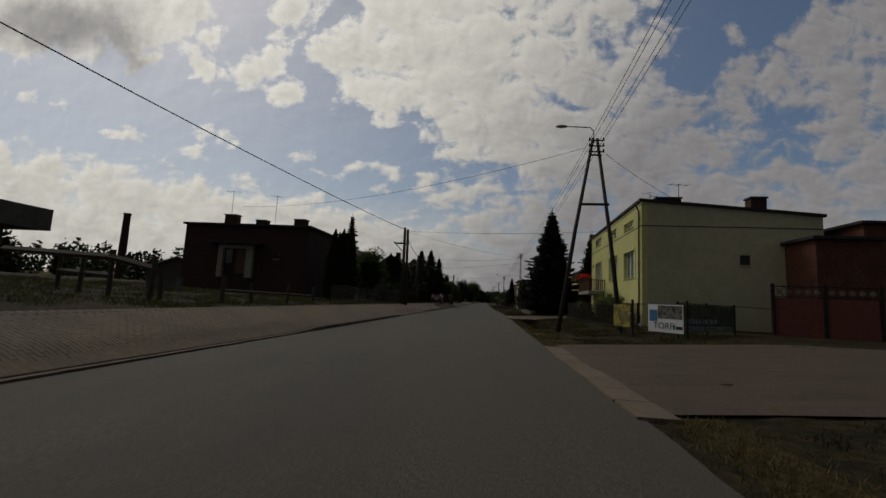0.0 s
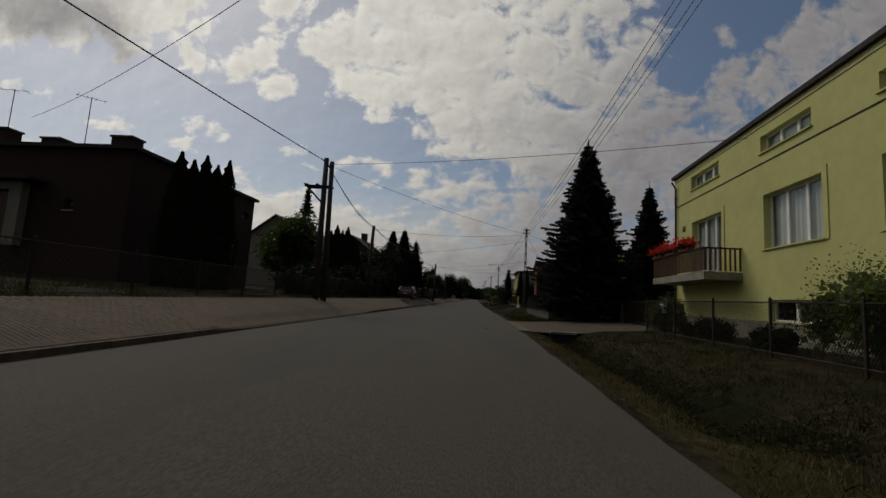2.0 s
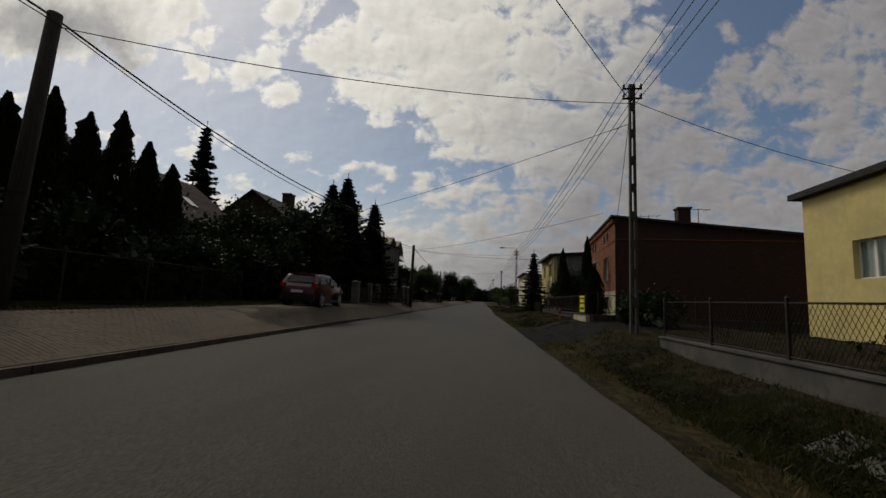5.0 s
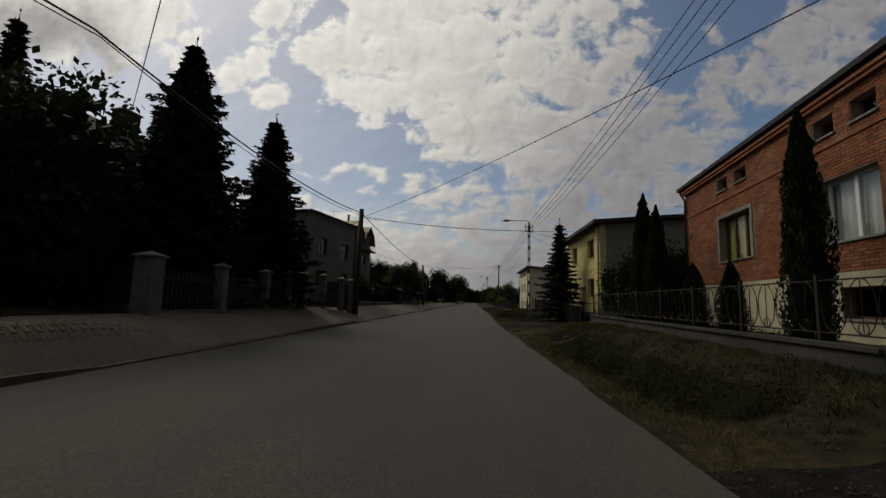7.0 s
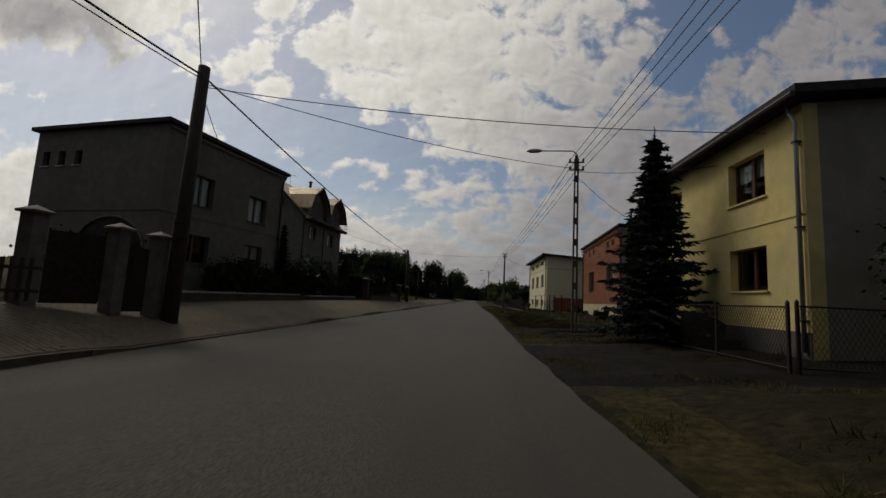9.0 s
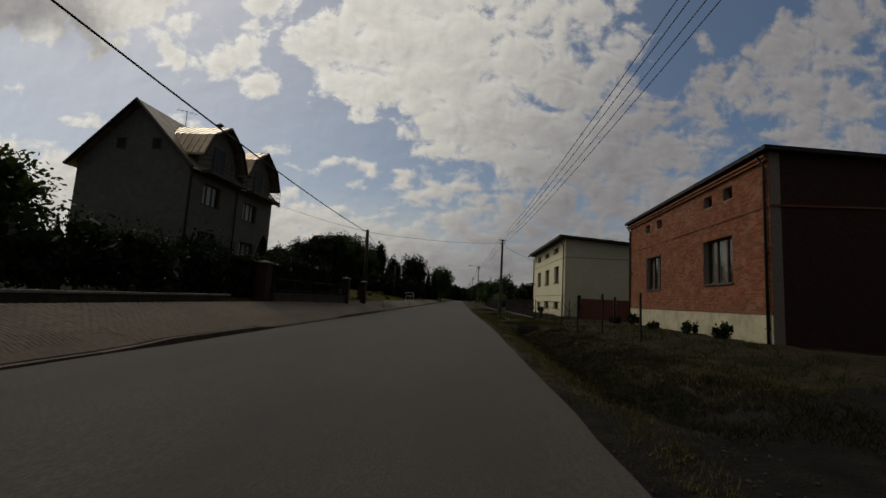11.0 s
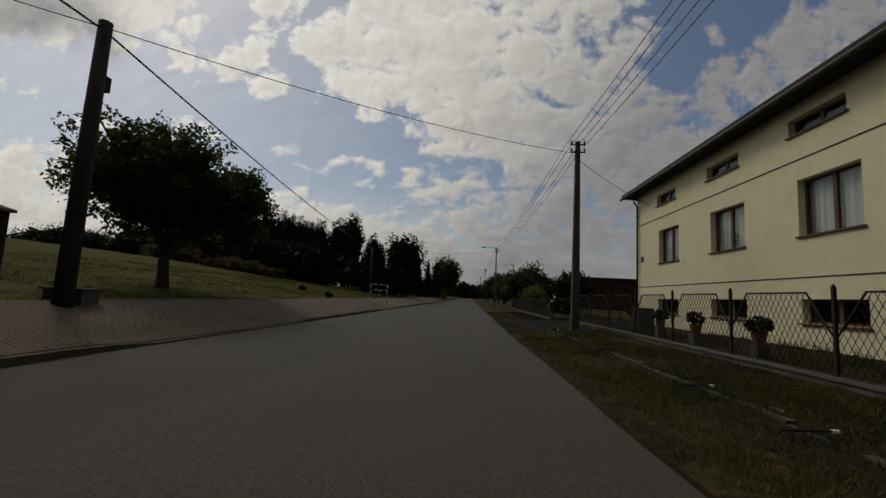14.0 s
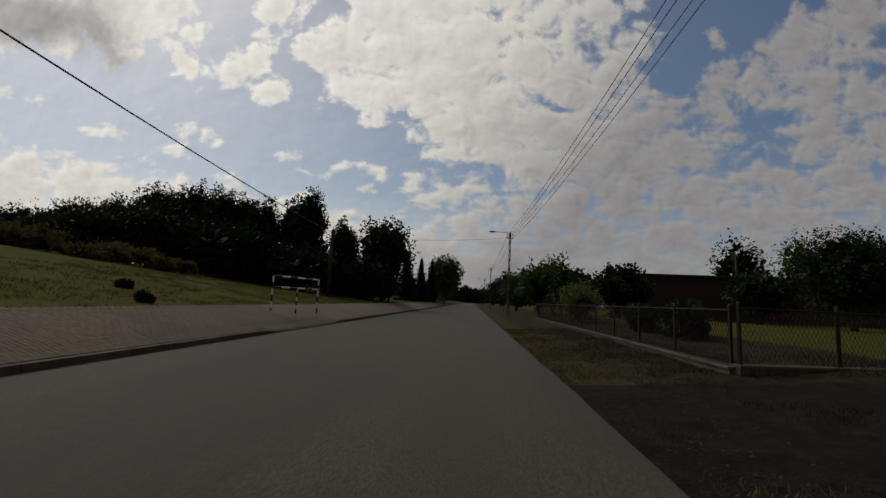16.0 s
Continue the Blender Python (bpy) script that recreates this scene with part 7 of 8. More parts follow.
part("base_render", boxes((-0.03, 4.2, -0.04, -0.003, 0, 2.42)), CONC_DARK, sb), part("ledge", boxes((-0.03, 4.23, -0.06, -0.003, 2.422, 2.5)), BRICK_SHADE, sb)
part("gutter", rod([(0.35, -0.07, 3.87), (4.2, -0.07, 4.05)], 0.035, 8), ZINC, sb), part("roof", boxes((0.68, 4.35, -0.12, 4.35, 4.002, 4.1)), ROOF_DARK, sb)
brick_front(sb, 4.2, 2.52, 3.99, [(0.4, 0.82, 3.0, 3.7)], (9, 9, 9, 9)).data.transform(swap_matrix(1))
win = window(sb, 0.42, 0.8, 3.05, 3.66, 1, W, 1, 0.1)
for o in (win, *win.children_recursive):
    o.data.transform(swap_matrix(1))
sh = thing("shed", 16.0, 196.0, 0, -6, "long low dark shed behind the gardens", "shed")
part("wall", boxes((0, 26, 0, 7, 0.0, 5.0)), BRICK_DARK_SHADE, sh), part("roof", boxes((-0.3, 26.3, -0.3, 7.3, 5.002, 5.2)), ROOF_DARK, sh), part("flue", rod([(12, 2, 5.1), (12, 2, 7.6)], 0.14, 8), PIPE, sh)
g2 = gabled("far_house", "small gabled brick house among the trees", 40.0, 200.0, 0, 1, 8, 9, 4.6, 3.0, BRICK_DARK_SHADE, ROOF_DARK)
fh = gabled("far_house", "pale house half hidden by the round tree", -13.0, 205.0, 0, -1, 9, 9, 4.2, 3.0, GREYWALL, ROOF_DARK)


# ---- left-hand fences and yard ----
def pier(x, y, z0, z1, w, label, mat=None, cap=True, tiled=False):
    p = thing("fence_pier", x, y, z0, random.uniform(-2, 2), label, "pier", "fence piers")
    h = z1 - z0
    part("shaft", boxes((-w / 2, w / 2, -w / 2, w / 2, -0.3, h)), mat or PIER_REND, p)
    if cap:
        bm = bmesh.new()
        a = w / 2 + 0.06
        v = [bm.verts.new(q) for q in ((-a, -a, h + 0.002), (a, -a, h + 0.002), (a, a, h + 0.002), (-a, a, h + 0.002))]
        u = [bm.verts.new((q.co.x, q.co.y, h + 0.05)) for q in v]
        top = bm.verts.new((0, 0, h + 0.17))
        bm.faces.new(v[::-1])
        for i in range(4):
            bm.faces.new((v[i], v[(i + 1) % 4], u[(i + 1) % 4], u[i])), bm.faces.new((u[i], u[(i + 1) % 4], top))
        part("cap", flip_out(bm), TILE_ROOF if tiled else PIER_REND, p)
    return p


for k, (x, y, z1, w) in enumerate(((-15.2, 84.4, 2.5, 0.3), (-12.2, 82.6, 2.4, 0.32), (-8.85, 80.7, 2.3, 0.5), (-8.6, 83.6, 2.25, 0.32), (-8.8, 87.0, 2.3, 0.34), (-8.8, 89.2, 2.4, 0.32), (-8.9, 91.2, 2.5, 0.42))):
    pier(x, y, ground_z(x, y), z1, w, "pale plastered fence pier before the spruces")
for k, (x, y, z1) in enumerate(((-8.7, 93.6, 2.55), (-8.05, 94.9, 2.45), (-7.75, 95.75, 2.4))):
    pier(x, y, ground_z(x, y), z1, 0.3, "pale gate pier with a tiled cap", tiled=True)
for a, b in (((-8.95, 81.1), (-8.62, 83.4)), ((-8.62, 83.8), (-8.8, 86.8)), ((-8.8, 87.2), (-8.8, 89.0)), ((-15.0, 84.3), (-12.4, 82.8)), ((-12.0, 82.5), (-9.1, 80.9))):
    L = math.hypot(b[0] - a[0], b[1] - a[1])
    f = thing("picket_fence", a[0], a[1], ground_z(*a), math.degrees(math.atan2(-(b[0] - a[0]), b[1] - a[1])), "picket fence blackened for shade between the piers", "fence")
    # near-black iron on the pickets puts the spruces' shade into their colour
    for k in range(int(L / 0.16)):
        part("picket", boxes((-0.015, 0.015, 0.05 + k * 0.16, 0.14 + k * 0.16, 0.12, 1.25)), IRON, f)
    part("rail", boxes((0.016, 0.05, 0, L, 0.3, 0.37), (0.016, 0.05, 0, L, 0.95, 1.02)), IRON, f)
    part("base_wall", boxes((-0.1, 0.1, 0.0, L, -0.3, 0.1)), CONC_DARK, f)
# white picket gate before the grey house, greyed to carry its shade
wg = thing("picket_gate", -9.15, 92.1, ground_z(-9.15, 92.1), -62, "white picket drive gate, greyed for shade, before the grey house", "gate")
for k in range(11):
    part("picket", boxes((-0.012, 0.012, 0.25 + 0.13 * k, 0.31 + 0.13 * k, 0.1, 0.85)), OLD_WOOD, wg)
part("rail", boxes((0.013, 0.04, 0.22, 1.75, 0.25, 0.31), (0.013, 0.04, 0.22, 1.75, 0.65, 0.71)), OLD_WOOD, wg)
for a, b in (((-8.6, 93.8), (-8.15, 94.7)), ((-8.02, 95.1), (-7.8, 95.55))):
    L = math.hypot(b[0] - a[0], b[1] - a[1])
    f = thing("iron_gate", a[0], a[1], ground_z(*a), math.degrees(math.atan2(-(b[0] - a[0]), b[1] - a[1])), "dark boarded wicket gate between the piers", "gate")
    part("leaf_panel", boxes((-0.02, 0.02, 0.02, L - 0.02, 0.08, 1.55)), IRON, f), part("rail", boxes((-0.045, -0.021, 0.02, L - 0.02, 0.3, 0.37), (-0.045, -0.021, 0.02, L - 0.02, 1.2, 1.27)), IRON, f)
low_wall("garden_wall", ((-8.7, 97.0), (-9.4, 108.2)), 0.5, 1.05, "low dark garden wall before the grey house", WALL_DARK)
low_wall("garden_wall", ((-9.4, 109.5), (-9.6, 119.5)), 0.5, 1.0, "low dark garden wall beside the pavement", WALL_DARK)
low_wall("garden_wall", ((-9.0, 122.3), (-8.45, 133.0)), 0.5, 1.15, "low dark garden wall with a coping before the tall house", WALL_DARK, 0.22, WALL_DARK)
iron_fence(-9.0, 122.4, -2.9, 10.5, 1.2, 0.7, "dark iron railing on the garden wall")
for x, y, z1, w in ((-9.3, 121.9, 2.55, 0.55), (-8.4, 133.2, 2.4, 0.42), (-8.2, 137.9, 2.35, 0.42)):
    pier(x, y, ground_z(x, y), z1, w, "dark and shaded brick gate pier with a pale cap", BRICK_DARK_SHADE)
ng = thing("iron_gate", -8.4, 133.7, ground_z(-8.4, 133.7) + 0.05, -2, "open wrought iron drive gate", "gate")
for k in range(14):
    part("bar", boxes((-0.01, 0.01, 2.6 + 0.1 * k, 2.62 + 0.1 * k, 0.2, 1.2)), IRON, ng)
part("rail", boxes((-0.015, 0.015, 2.55, 3.98, 1.201, 1.24), (-0.015, 0.015, 2.55, 3.98, 0.15, 0.199)), IRON, ng)
# broken wooden rail fence round the yard at the start
rf = thing("rail_fence", -12.2, 14.2, 0.75, 0, "weathered grey plank fence, partly fallen, round the yard", "fence")
for k, (px, py, h) in enumerate(((0, 0, 1.7), (-1.9, 0.3, 1.9), (-4.2, 1.3, 1.8), (-6.4, 2.4, 1.9), (1.2, 2.4, 1.2), (1.0, 5.0, 1.0), (-0.2, 0.8, 1.2), (1.3, 8.0, 1.1), (1.5, 11.0, 1.1))):
    part("post", rod([(px, py, -0.4), (px + random.uniform(-0.1, 0.1), py, h)], 0.09, 8), OLD_WOOD, rf)
for a, b, w in (((-9.5, 2.6, 1.95), (-1.9, 0.3, 1.62), 0.14), ((-1.9, 0.25, 1.62), (0.1, 0.0, 1.25), 0.12), ((-6.4, 2.4, 1.1), (-1.9, 0.3, 0.95), 0.1), ((1.2, 2.4, 0.6), (1.5, 11, 0.5), 0.06)):
    part("plank", rod([a, b], [w, w * 0.9], 4), OLD_WOOD, rf)
st = thing("brick_stack", -132.0, 141.0, 0.9, 0, "tall far brick chimney stack behind the yard", "chimney")
part("shaft", rod([(0, 0, -3.0), (0, 0, 25.5)], [1.5, 1.1], 16), BRICK_DARK_SHADE, st), part("rim", rod([(0, 0, 25.5), (0, 0, 26.1)], [1.25, 1.25], 16), BRICK_DARK_SHADE, st)
s2 = gabled("shed", "grey shed with a pale tin roof in the yard", -36.0, 52.0, 0, -1, 7, 9, 3.6, 1.6, OLD_WOOD, ZINC)
s3 = thing("concrete_ruin", -37.0, 27.0, 0.9, 0, "unfinished dark concrete canopy on a pillar", "ruin")
part("slab", boxes((-9, 0, 0, 5, 4.6, 6.4)), CONC_DARK, s3), part("pillar", boxes((-2.6, -1.4, 1.0, 2.6, -0.4, 4.599)), CONC_DARK, s3)
ut = thing("water_tank", -22.0, 27.0, 0.85, 20, "square grey tank standing in the yard", "tank")
part("body", boxes((-0.9, 0.9, -0.6, 0.6, -0.1, 1.1)), CONC_DARK, ut), part("lid", boxes((-0.95, 0.95, -0.65, 0.65, 1.102, 1.16)), CONC_DARK, ut)

# striped tube barrier on the pavement
rk = thing("tube_barrier", -8.15, 165.8, 0.05, -16.5, "black and white striped tube barrier at the pavement's edge", "barrier")
for a, b in (((0, 0, 0.4), (0, 0, 1.95)), ((0, 2.95, 0.4), (0, 2.95, 1.95)), ((0, 0, 1.95), (0, 2.95, 1.95)), ((0, 0, 1.5), (0, 2.95, 1.5)), ((0, 1.5, 0.4), (0, 1.5, 1.5))):
    n = 6
    a, b = Vector(a), Vector(b)
    for k in range(n):
        part("tube", rod([a.lerp(b, k / n), a.lerp(b, (k + 1) / n)], 0.035, 8), PLATE if k % 2 else BLACK, rk)


# ---- parked car ----
def car(x, y, z, turn):
    c = thing("parked_car", x, y, z, turn, "dark red hatchback parked on the pavement", "car")
    # side profile (along, height) and half width at three heights
    prof = [(-2.05, 0.30), (-2.12, 0.55), (-2.06, 0.90), (-1.86, 1.08), (-1.62, 1.44), (-0.9, 1.53), (0.1, 1.50), (0.75, 1.25), (1.10, 1.03), (1.75, 0.92), (2.05, 0.74), (2.12, 0.52), (2.05, 0.28)]
    bm = bmesh.new()
    rows = []
    for px, pz in prof:
        half = 0.88 if pz < 0.95 else 0.88 - (pz - 0.95) * 0.34
        if abs(px) > 1.9:
            half -= 0.13
        rows.append([bm.verts.new((f * half, px, pz)) for f in (-1.0, -0.6, 0.0, 0.6, 1.0)])
    for r, s in zip(rows, rows[1:]):
        for k in range(4):
            bm.faces.new((r[k], r[k + 1], s[k + 1], s[k]))
    for k, s in ((0, 1), (4, -1)):
        bm.faces.new([r[k] for r in rows] if s > 0 else [r[k] for r in reversed(rows)])
    bm.faces.new([rows[0][k] for k in range(4, -1, -1)] + [rows[-1][k] for k in range(5)])
    flip_out(bm)
    bmesh.ops.bevel(bm, geom=[e for e in bm.edges if e.calc_length() > 0.1], offset=0.045, segments=2, affect="EDGES", profile=0.6)
    part("body", bm, CAR_RED, c, smooth=True)
    for s in (-1, 1):
        bm = bmesh.new()
        side = [(-1.55, 1.06), (-1.42, 1.38), (-0.85, 1.45), (0.1, 1.43), (0.62, 1.25), (0.95, 1.05)]
        v = [bm.verts.new((s * (0.895 - (pz - 0.95) * 0.34 + 0.006), px, pz)) for px, pz in side]
        bm.faces.new(v)
        bmesh.ops.solidify(bm, geom=bm.faces[:], thickness=0.01)
        part("side_window", flip_out(bm), CAR_GLASS, c)
        part("door_pillar", boxes((s * 0.86, s * 0.905, -0.42, -0.34, 1.0, 1.4)), BLACK, c)
        part("mirror", boxes((s * 0.9, s * 1.06, 0.62, 0.74, 0.98, 1.12)), CAR_RED, c)
        part("tail_lamp", boxes((s * 0.62, s * 0.84, -2.1, -1.9, 0.86, 1.04)), LAMP_RED, c)
        part("headlight", boxes((s * 0.52, s * 0.8, 1.86, 2.08, 0.66, 0.8)), ALLOY, c)
        part("sill", boxes((s * 0.82, s * 0.9, -1.0, 1.0, 0.2, 0.34)), BLACK, c)
        for wy in (-1.32, 1.3):
            w = part("wheel", flip_out(tube(bmesh.new(), [(s * 0.68, wy, 0.31), (s * 0.9, wy, 0.31)], 0.32, 24)), TYRE, c)
            part("arch", flip_out(tube(bmesh.new(), [(s * 0.6, wy, 0.33), (s * 0.892, wy, 0.33)], 0.37, 24)), BLACK, c)
            rim = bmesh.new()
            tube(rim, [(s * 0.905, wy + 0.215 * math.cos(k * math.tau / 20), 0.31 + 0.215 * math.sin(k * math.tau / 20)) for k in range(21)], 0.016, 5, caps=False)
            for k in range(5):
                a = k * math.tau / 5 - math.pi / 2
                tube(rim, [(s * 0.91, wy, 0.31), (s * 0.905, wy + 0.21 * math.cos(a), 0.31 + 0.21 * math.sin(a))], [0.035, 0.02], 5)
            part("rim", rim, ALLOY, w)
    bm = bmesh.new()
    v = [bm.verts.new(q) for q in ((-0.66, -1.905, 1.1), (0.66, -1.905, 1.1), (0.56, -1.70, 1.40), (-0.56, -1.70, 1.40))]
    bm.faces.new(v)
    bmesh.ops.solidify(bm, geom=bm.faces[:], thickness=0.012)
    part("rear_window", flip_out(bm), CAR_GLASS, c)
    bm = bmesh.new()
    bm.faces.new([bm.verts.new(q) for q in ((-0.68, 1.08, 1.06), (0.68, 1.08, 1.06), (0.6, 0.35, 1.43), (-0.6, 0.35, 1.43))])
    bmesh.ops.solidify(bm, geom=bm.faces[:], thickness=0.012)
    part("windscreen", flip_out(bm), CAR_GLASS, c)
    part("rear_bumper", boxes((-0.8, 0.8, -2.16, -2.0, 0.28, 0.52)), BLACK, c)
    part("number_plate", boxes((-0.26, 0.26, -2.165, -2.13, 0.62, 0.74)), PLATE, c, "white plate with a dark bar")
    part("spoiler", boxes((-0.56, 0.56, -1.72, -1.5, 1.44, 1.485)), CAR_RED, c)
    return c


hyd = thing("hydrant", 4.27, 74.25, ground_z(4.27, 74.25), 5, "small rusty red street hydrant on the verge", "hydrant")
part("barrel", rod([(0, 0, -0.2), (0, 0, 0.1), (0, 0, 0.12), (0, 0, 0.5)], [0.055, 0.055, 0.045, 0.045], 12), RUST, hyd, smooth=True)
part("head", rod([(0, 0, 0.42), (0, 0, 0.48), (0, 0, 0.62), (0, 0, 0.68)], [0.05, 0.085, 0.085, 0.04], 12), RUST, hyd, smooth=True)
for s in (-1, 1):
    part("outlet", rod([(0, s * 0.05, 0.54), (0, s * 0.14, 0.54)], 0.035, 10), RUST, hyd)
part("flange", rod([(0, 0, 0.02), (0, 0, 0.05)], 0.085, 12), RUST, hyd)
parked = car(-8.2, 71.6, 0.72, 1.5)
parked.matrix_world = pose(-8.2, 71.6, 0.79, 0, 1.5, 1.5)


# ---- small things ----
# the mouth is a solid black block; the hole's shade is its colour
cm = thing("culvert_mouth", 3.9, 39.6, -0.2, 0, "black block as a culvert mouth under a pale concrete lip", "culvert")
part("lip", boxes((-0.55, 0.55, -0.12, 0.3, 0.2, 0.29)), CONCRETE, cm), part("mouth", boxes((-0.5, 0.5, 0.0, 0.5, -0.3, 0.199)), BLACK, cm)
cm = thing("culvert_pipe", 3.75, 87.55, -0.13, 0, "old concrete culvert pipe end sunk in the ditch", "pipe")
bm = bmesh.new()
rings = [[bm.verts.new((r * math.cos(k * math.tau / 24), yy, r * math.sin(k * math.tau / 24))) for k in range(24)] for r, yy in ((0.24, 1.6), (0.24, 0.0), (0.20, 0.0), (0.20, 1.6))]
for p, q in zip(rings, rings[1:]):
    for k in range(24):
        bm.faces.new((p[k], p[(k + 1) % 24], q[(k + 1) % 24], q[k]))
bm.faces.new(rings[3])
part("pipe_shell", flip_out(bm), CONC_DARK, cm)
for k in range(13):
    a = part("ditch_slab", boxes((-0.3, 0.3, -0.24, 0.24, -0.04, 0.04)), CONC_DARK)
    y = 49.0 + 0.56 * k + (0.9 if k > 6 else 0)
    a.matrix_world = pose(edge(y) + 2.35 + random.uniform(-0.06, 0.06), y, ground_z(edge(y) + 2.35, y) - 0.045, random.uniform(-5, 5), -22, random.uniform(-9, 9))
    tagged(a, "tilted mossy concrete slab lining the ditch", "slab", "ditch slabs")
for k in range(10):
    a = part("ditch_slab", boxes((-0.2, 0.2, -0.3, 0.3, -0.08, -0.012)), CONC_DARK)
    y = 131.0 + 2.0 * k
    a.matrix_world = pose(edge(y) + 2.1, y, ground_z(edge(y) + 2.1, y) + 0.0, random.uniform(-3, 3), -7, random.uniform(-5, 5))
    tagged(a, "sunken concrete slab in the grass verge", "slab", "ditch slabs")
    if k % 2 == 0:
        s = part("steel_bar", rod([(-0.3, 0, 0.05), (0.25, 0.03, 0.06)], 0.02, 6), IRON)
        s.matrix_world = a.matrix_world.copy()
        tagged(s, "rusty steel bar sticking out of a slab", "bar", "steel bars")


def pot(x, y, z, seed, label="potted red geranium"):
    p = thing("flower_pot", x, y, z, 0, label, "flower pot", "flower pots")
    part("pot", rod([(0, 0, 0), (0, 0, 0.28)], [0.11, 0.17], 12), CLAY, p)
    rng = np.random.default_rng(seed)
    d = rng.normal(size=(260, 3))
    d /= np.linalg.norm(d, axis=1, keepdims=True)
    c = np.array([0, 0, 0.45]) + d * np.array([0.28, 0.28, 0.2]) * rng.uniform(0.5, 1, (260, 1))
    mesh_part("foliage", quads_mesh("foliage", leaf_quads(rng, c, 0.1, None, 0.8)), LEAF_DARK, p)
    return p


for k, y in enumerate((137.0, 141.6, 144.3, 146.6, 148.9)):
    st = part("pot_stand", boxes((-0.14, 0.14, -0.14, 0.14, 0, 0.3)), CONC_DARK)
    st.matrix_world = pose(6.5, y, ground_z(6.5, y), 0, 0, 0)
    tagged(st, "small dark stand for a flower pot", "stand", "pot stands")
    pot(6.5, y, ground_z(6.5, y) + 0.301, 500 + k, "dark potted plant behind the mesh fence")
mb = thing("meter_box", 6.35, 147.7, 0.25, 0, "dark grey utility box behind the fence", "box")
part("cabinet", boxes((-0.25, 0.25, -0.4, 0.4, 0, 1.0)), CONC_DARK, mb), part("door", boxes((-0.27, -0.252, -0.36, 0.36, 0.08, 0.94)), PIPE, mb)
# geranium boxes on the balcony rail
for k, yy in enumerate((11.9, 13.4, 15.0)):
    m = yh.matrix_world @ Vector((-1.33, yy, 3.782))
    fb = thing("flower_box", m.x, m.y, m.z, -3.3, "balcony box full of red geraniums", "flower box", "flower boxes")
    part("trough", boxes((-0.1, 0.1, -0.5, 0.5, 0, 0.16)), CLAY, fb)
    rng = np.random.default_rng(610 + k)
    c = np.stack([rng.normal(0, 0.14, 420), rng.uniform(-0.62, 0.62, 420), 0.2 + np.abs(rng.normal(0, 0.16, 420))], 1)
    tagged(mesh_part("blossom", quads_mesh("blossom", leaf_quads(rng, c, 0.11, None, 0.9)), RED_FLOWER, fb), "red geranium petals", kind="stuff")
    c = np.stack([rng.normal(0, 0.13, 200), rng.uniform(-0.6, 0.6, 200), 0.1 + np.abs(rng.normal(0, 0.08, 200))], 1)
    mesh_part("foliage", quads_mesh("foliage", leaf_quads(rng, c, 0.1, None, 0.9)), LEAF_DARK, fb)
# number plaques, as plain bars, and small wall plates
for h, y, z, m in ((yh, 15.3, 5.35, IRON), (wh, 14.9, 3.75, IRON)):
    for dy in (-0.1, 0.1):
        part("number_bar", boxes((-0.02, -0.002, y + dy - 0.06, y + dy + 0.06, z - 0.14, z + 0.14)), m, h)
part("wall_plate", boxes((-0.03, -0.002, 12.0, 12.26, 4.3, 4.56)), IRON, b1), part("wall_plate", boxes((-0.03, -0.002, 14.02, 14.2, 3.62, 3.86)), IRON, b2)
bench = thing("bench", -10.8, 53.0, ground_z(-10.8, 53), 3, "low plank bench beside the fence", "bench")
part("seat", boxes((-0.18, 0.18, -1.6, 1.6, 0.42, 0.47)), OLD_WOOD, bench), part("leg", boxes((-0.15, 0.15, -1.3, -1.2, -0.1, 0.419)), CONC_DARK, bench), part("leg", boxes((-0.15, 0.15, 1.2, 1.3, -0.1, 0.419)), CONC_DARK, bench)
part("junction_box", boxes((-0.3, -0.1, 0.25, 0.5, 4.9, 5.25)), IRON, lp4)
wb = thing("well_block", -8.85, 140.35, ground_z(-8.85, 140.35), 12, "low dark concrete block in the grass beside the pole", "block")
part("body", boxes((-0.38, 0.38, -0.3, 0.3, -0.3, 0.26)), CONC_DARK, wb), part("slab", boxes((-0.44, 0.44, -0.36, 0.36, 0.262, 0.31)), CONC_DARK, wb)
mh = thing("valve_cover", 0.6, 39.9, 0.012, 0, "small dark iron valve cover in the asphalt", "cover")
part("lid", rod([(0, 0, 0), (0, 0, 0.012)], 0.1, 20), IRON, mh)


ce = thing("concrete_edging", 3.55, 0, 0, 0, "half-buried concrete edging in the grass verge", "edging")
for i in range(17):
    ya = 133.6 + i
    dx = 0.05 * math.sin(ya * 1.3) - 0.012 * max(ya - 138, 0)
    za = ground_z(3.55 + dx, ya + 0.5)
    part("edging_stone", boxes((dx - 0.065, dx + 0.065, ya + 0.01, ya + 0.98, za - 0.2, za + 0.025 + random.uniform(-0.02, 0.02))), MOSSY_CONC, ce)
for yy, reach in ((134.3, 0.62), (136.1, 0.5), (138.3, 0.42), (149.6, 0.5)):
    za = ground_z(3.4, yy) + 0.075
    ps = thing("pipe_end", 3.62, yy, za, random.uniform(-8, 8), "thin black pipe with a white end lying over the edging", "pipe")
    part("pipe", rod([(-reach, 0, -0.01), (0, 0, 0.0)], 0.014, 8), IRON, ps), part("cap", rod([(0, 0, 0.0), (0.07, 0, 0.0)], 0.022, 8), WHITE_PVC, ps)

# ---- bricks of the two street fronts ----
def holes_of(wins, pad=0.0):
    return [(a - pad, b + pad, c - 0.06, d + pad) for a, b, c, d in wins]


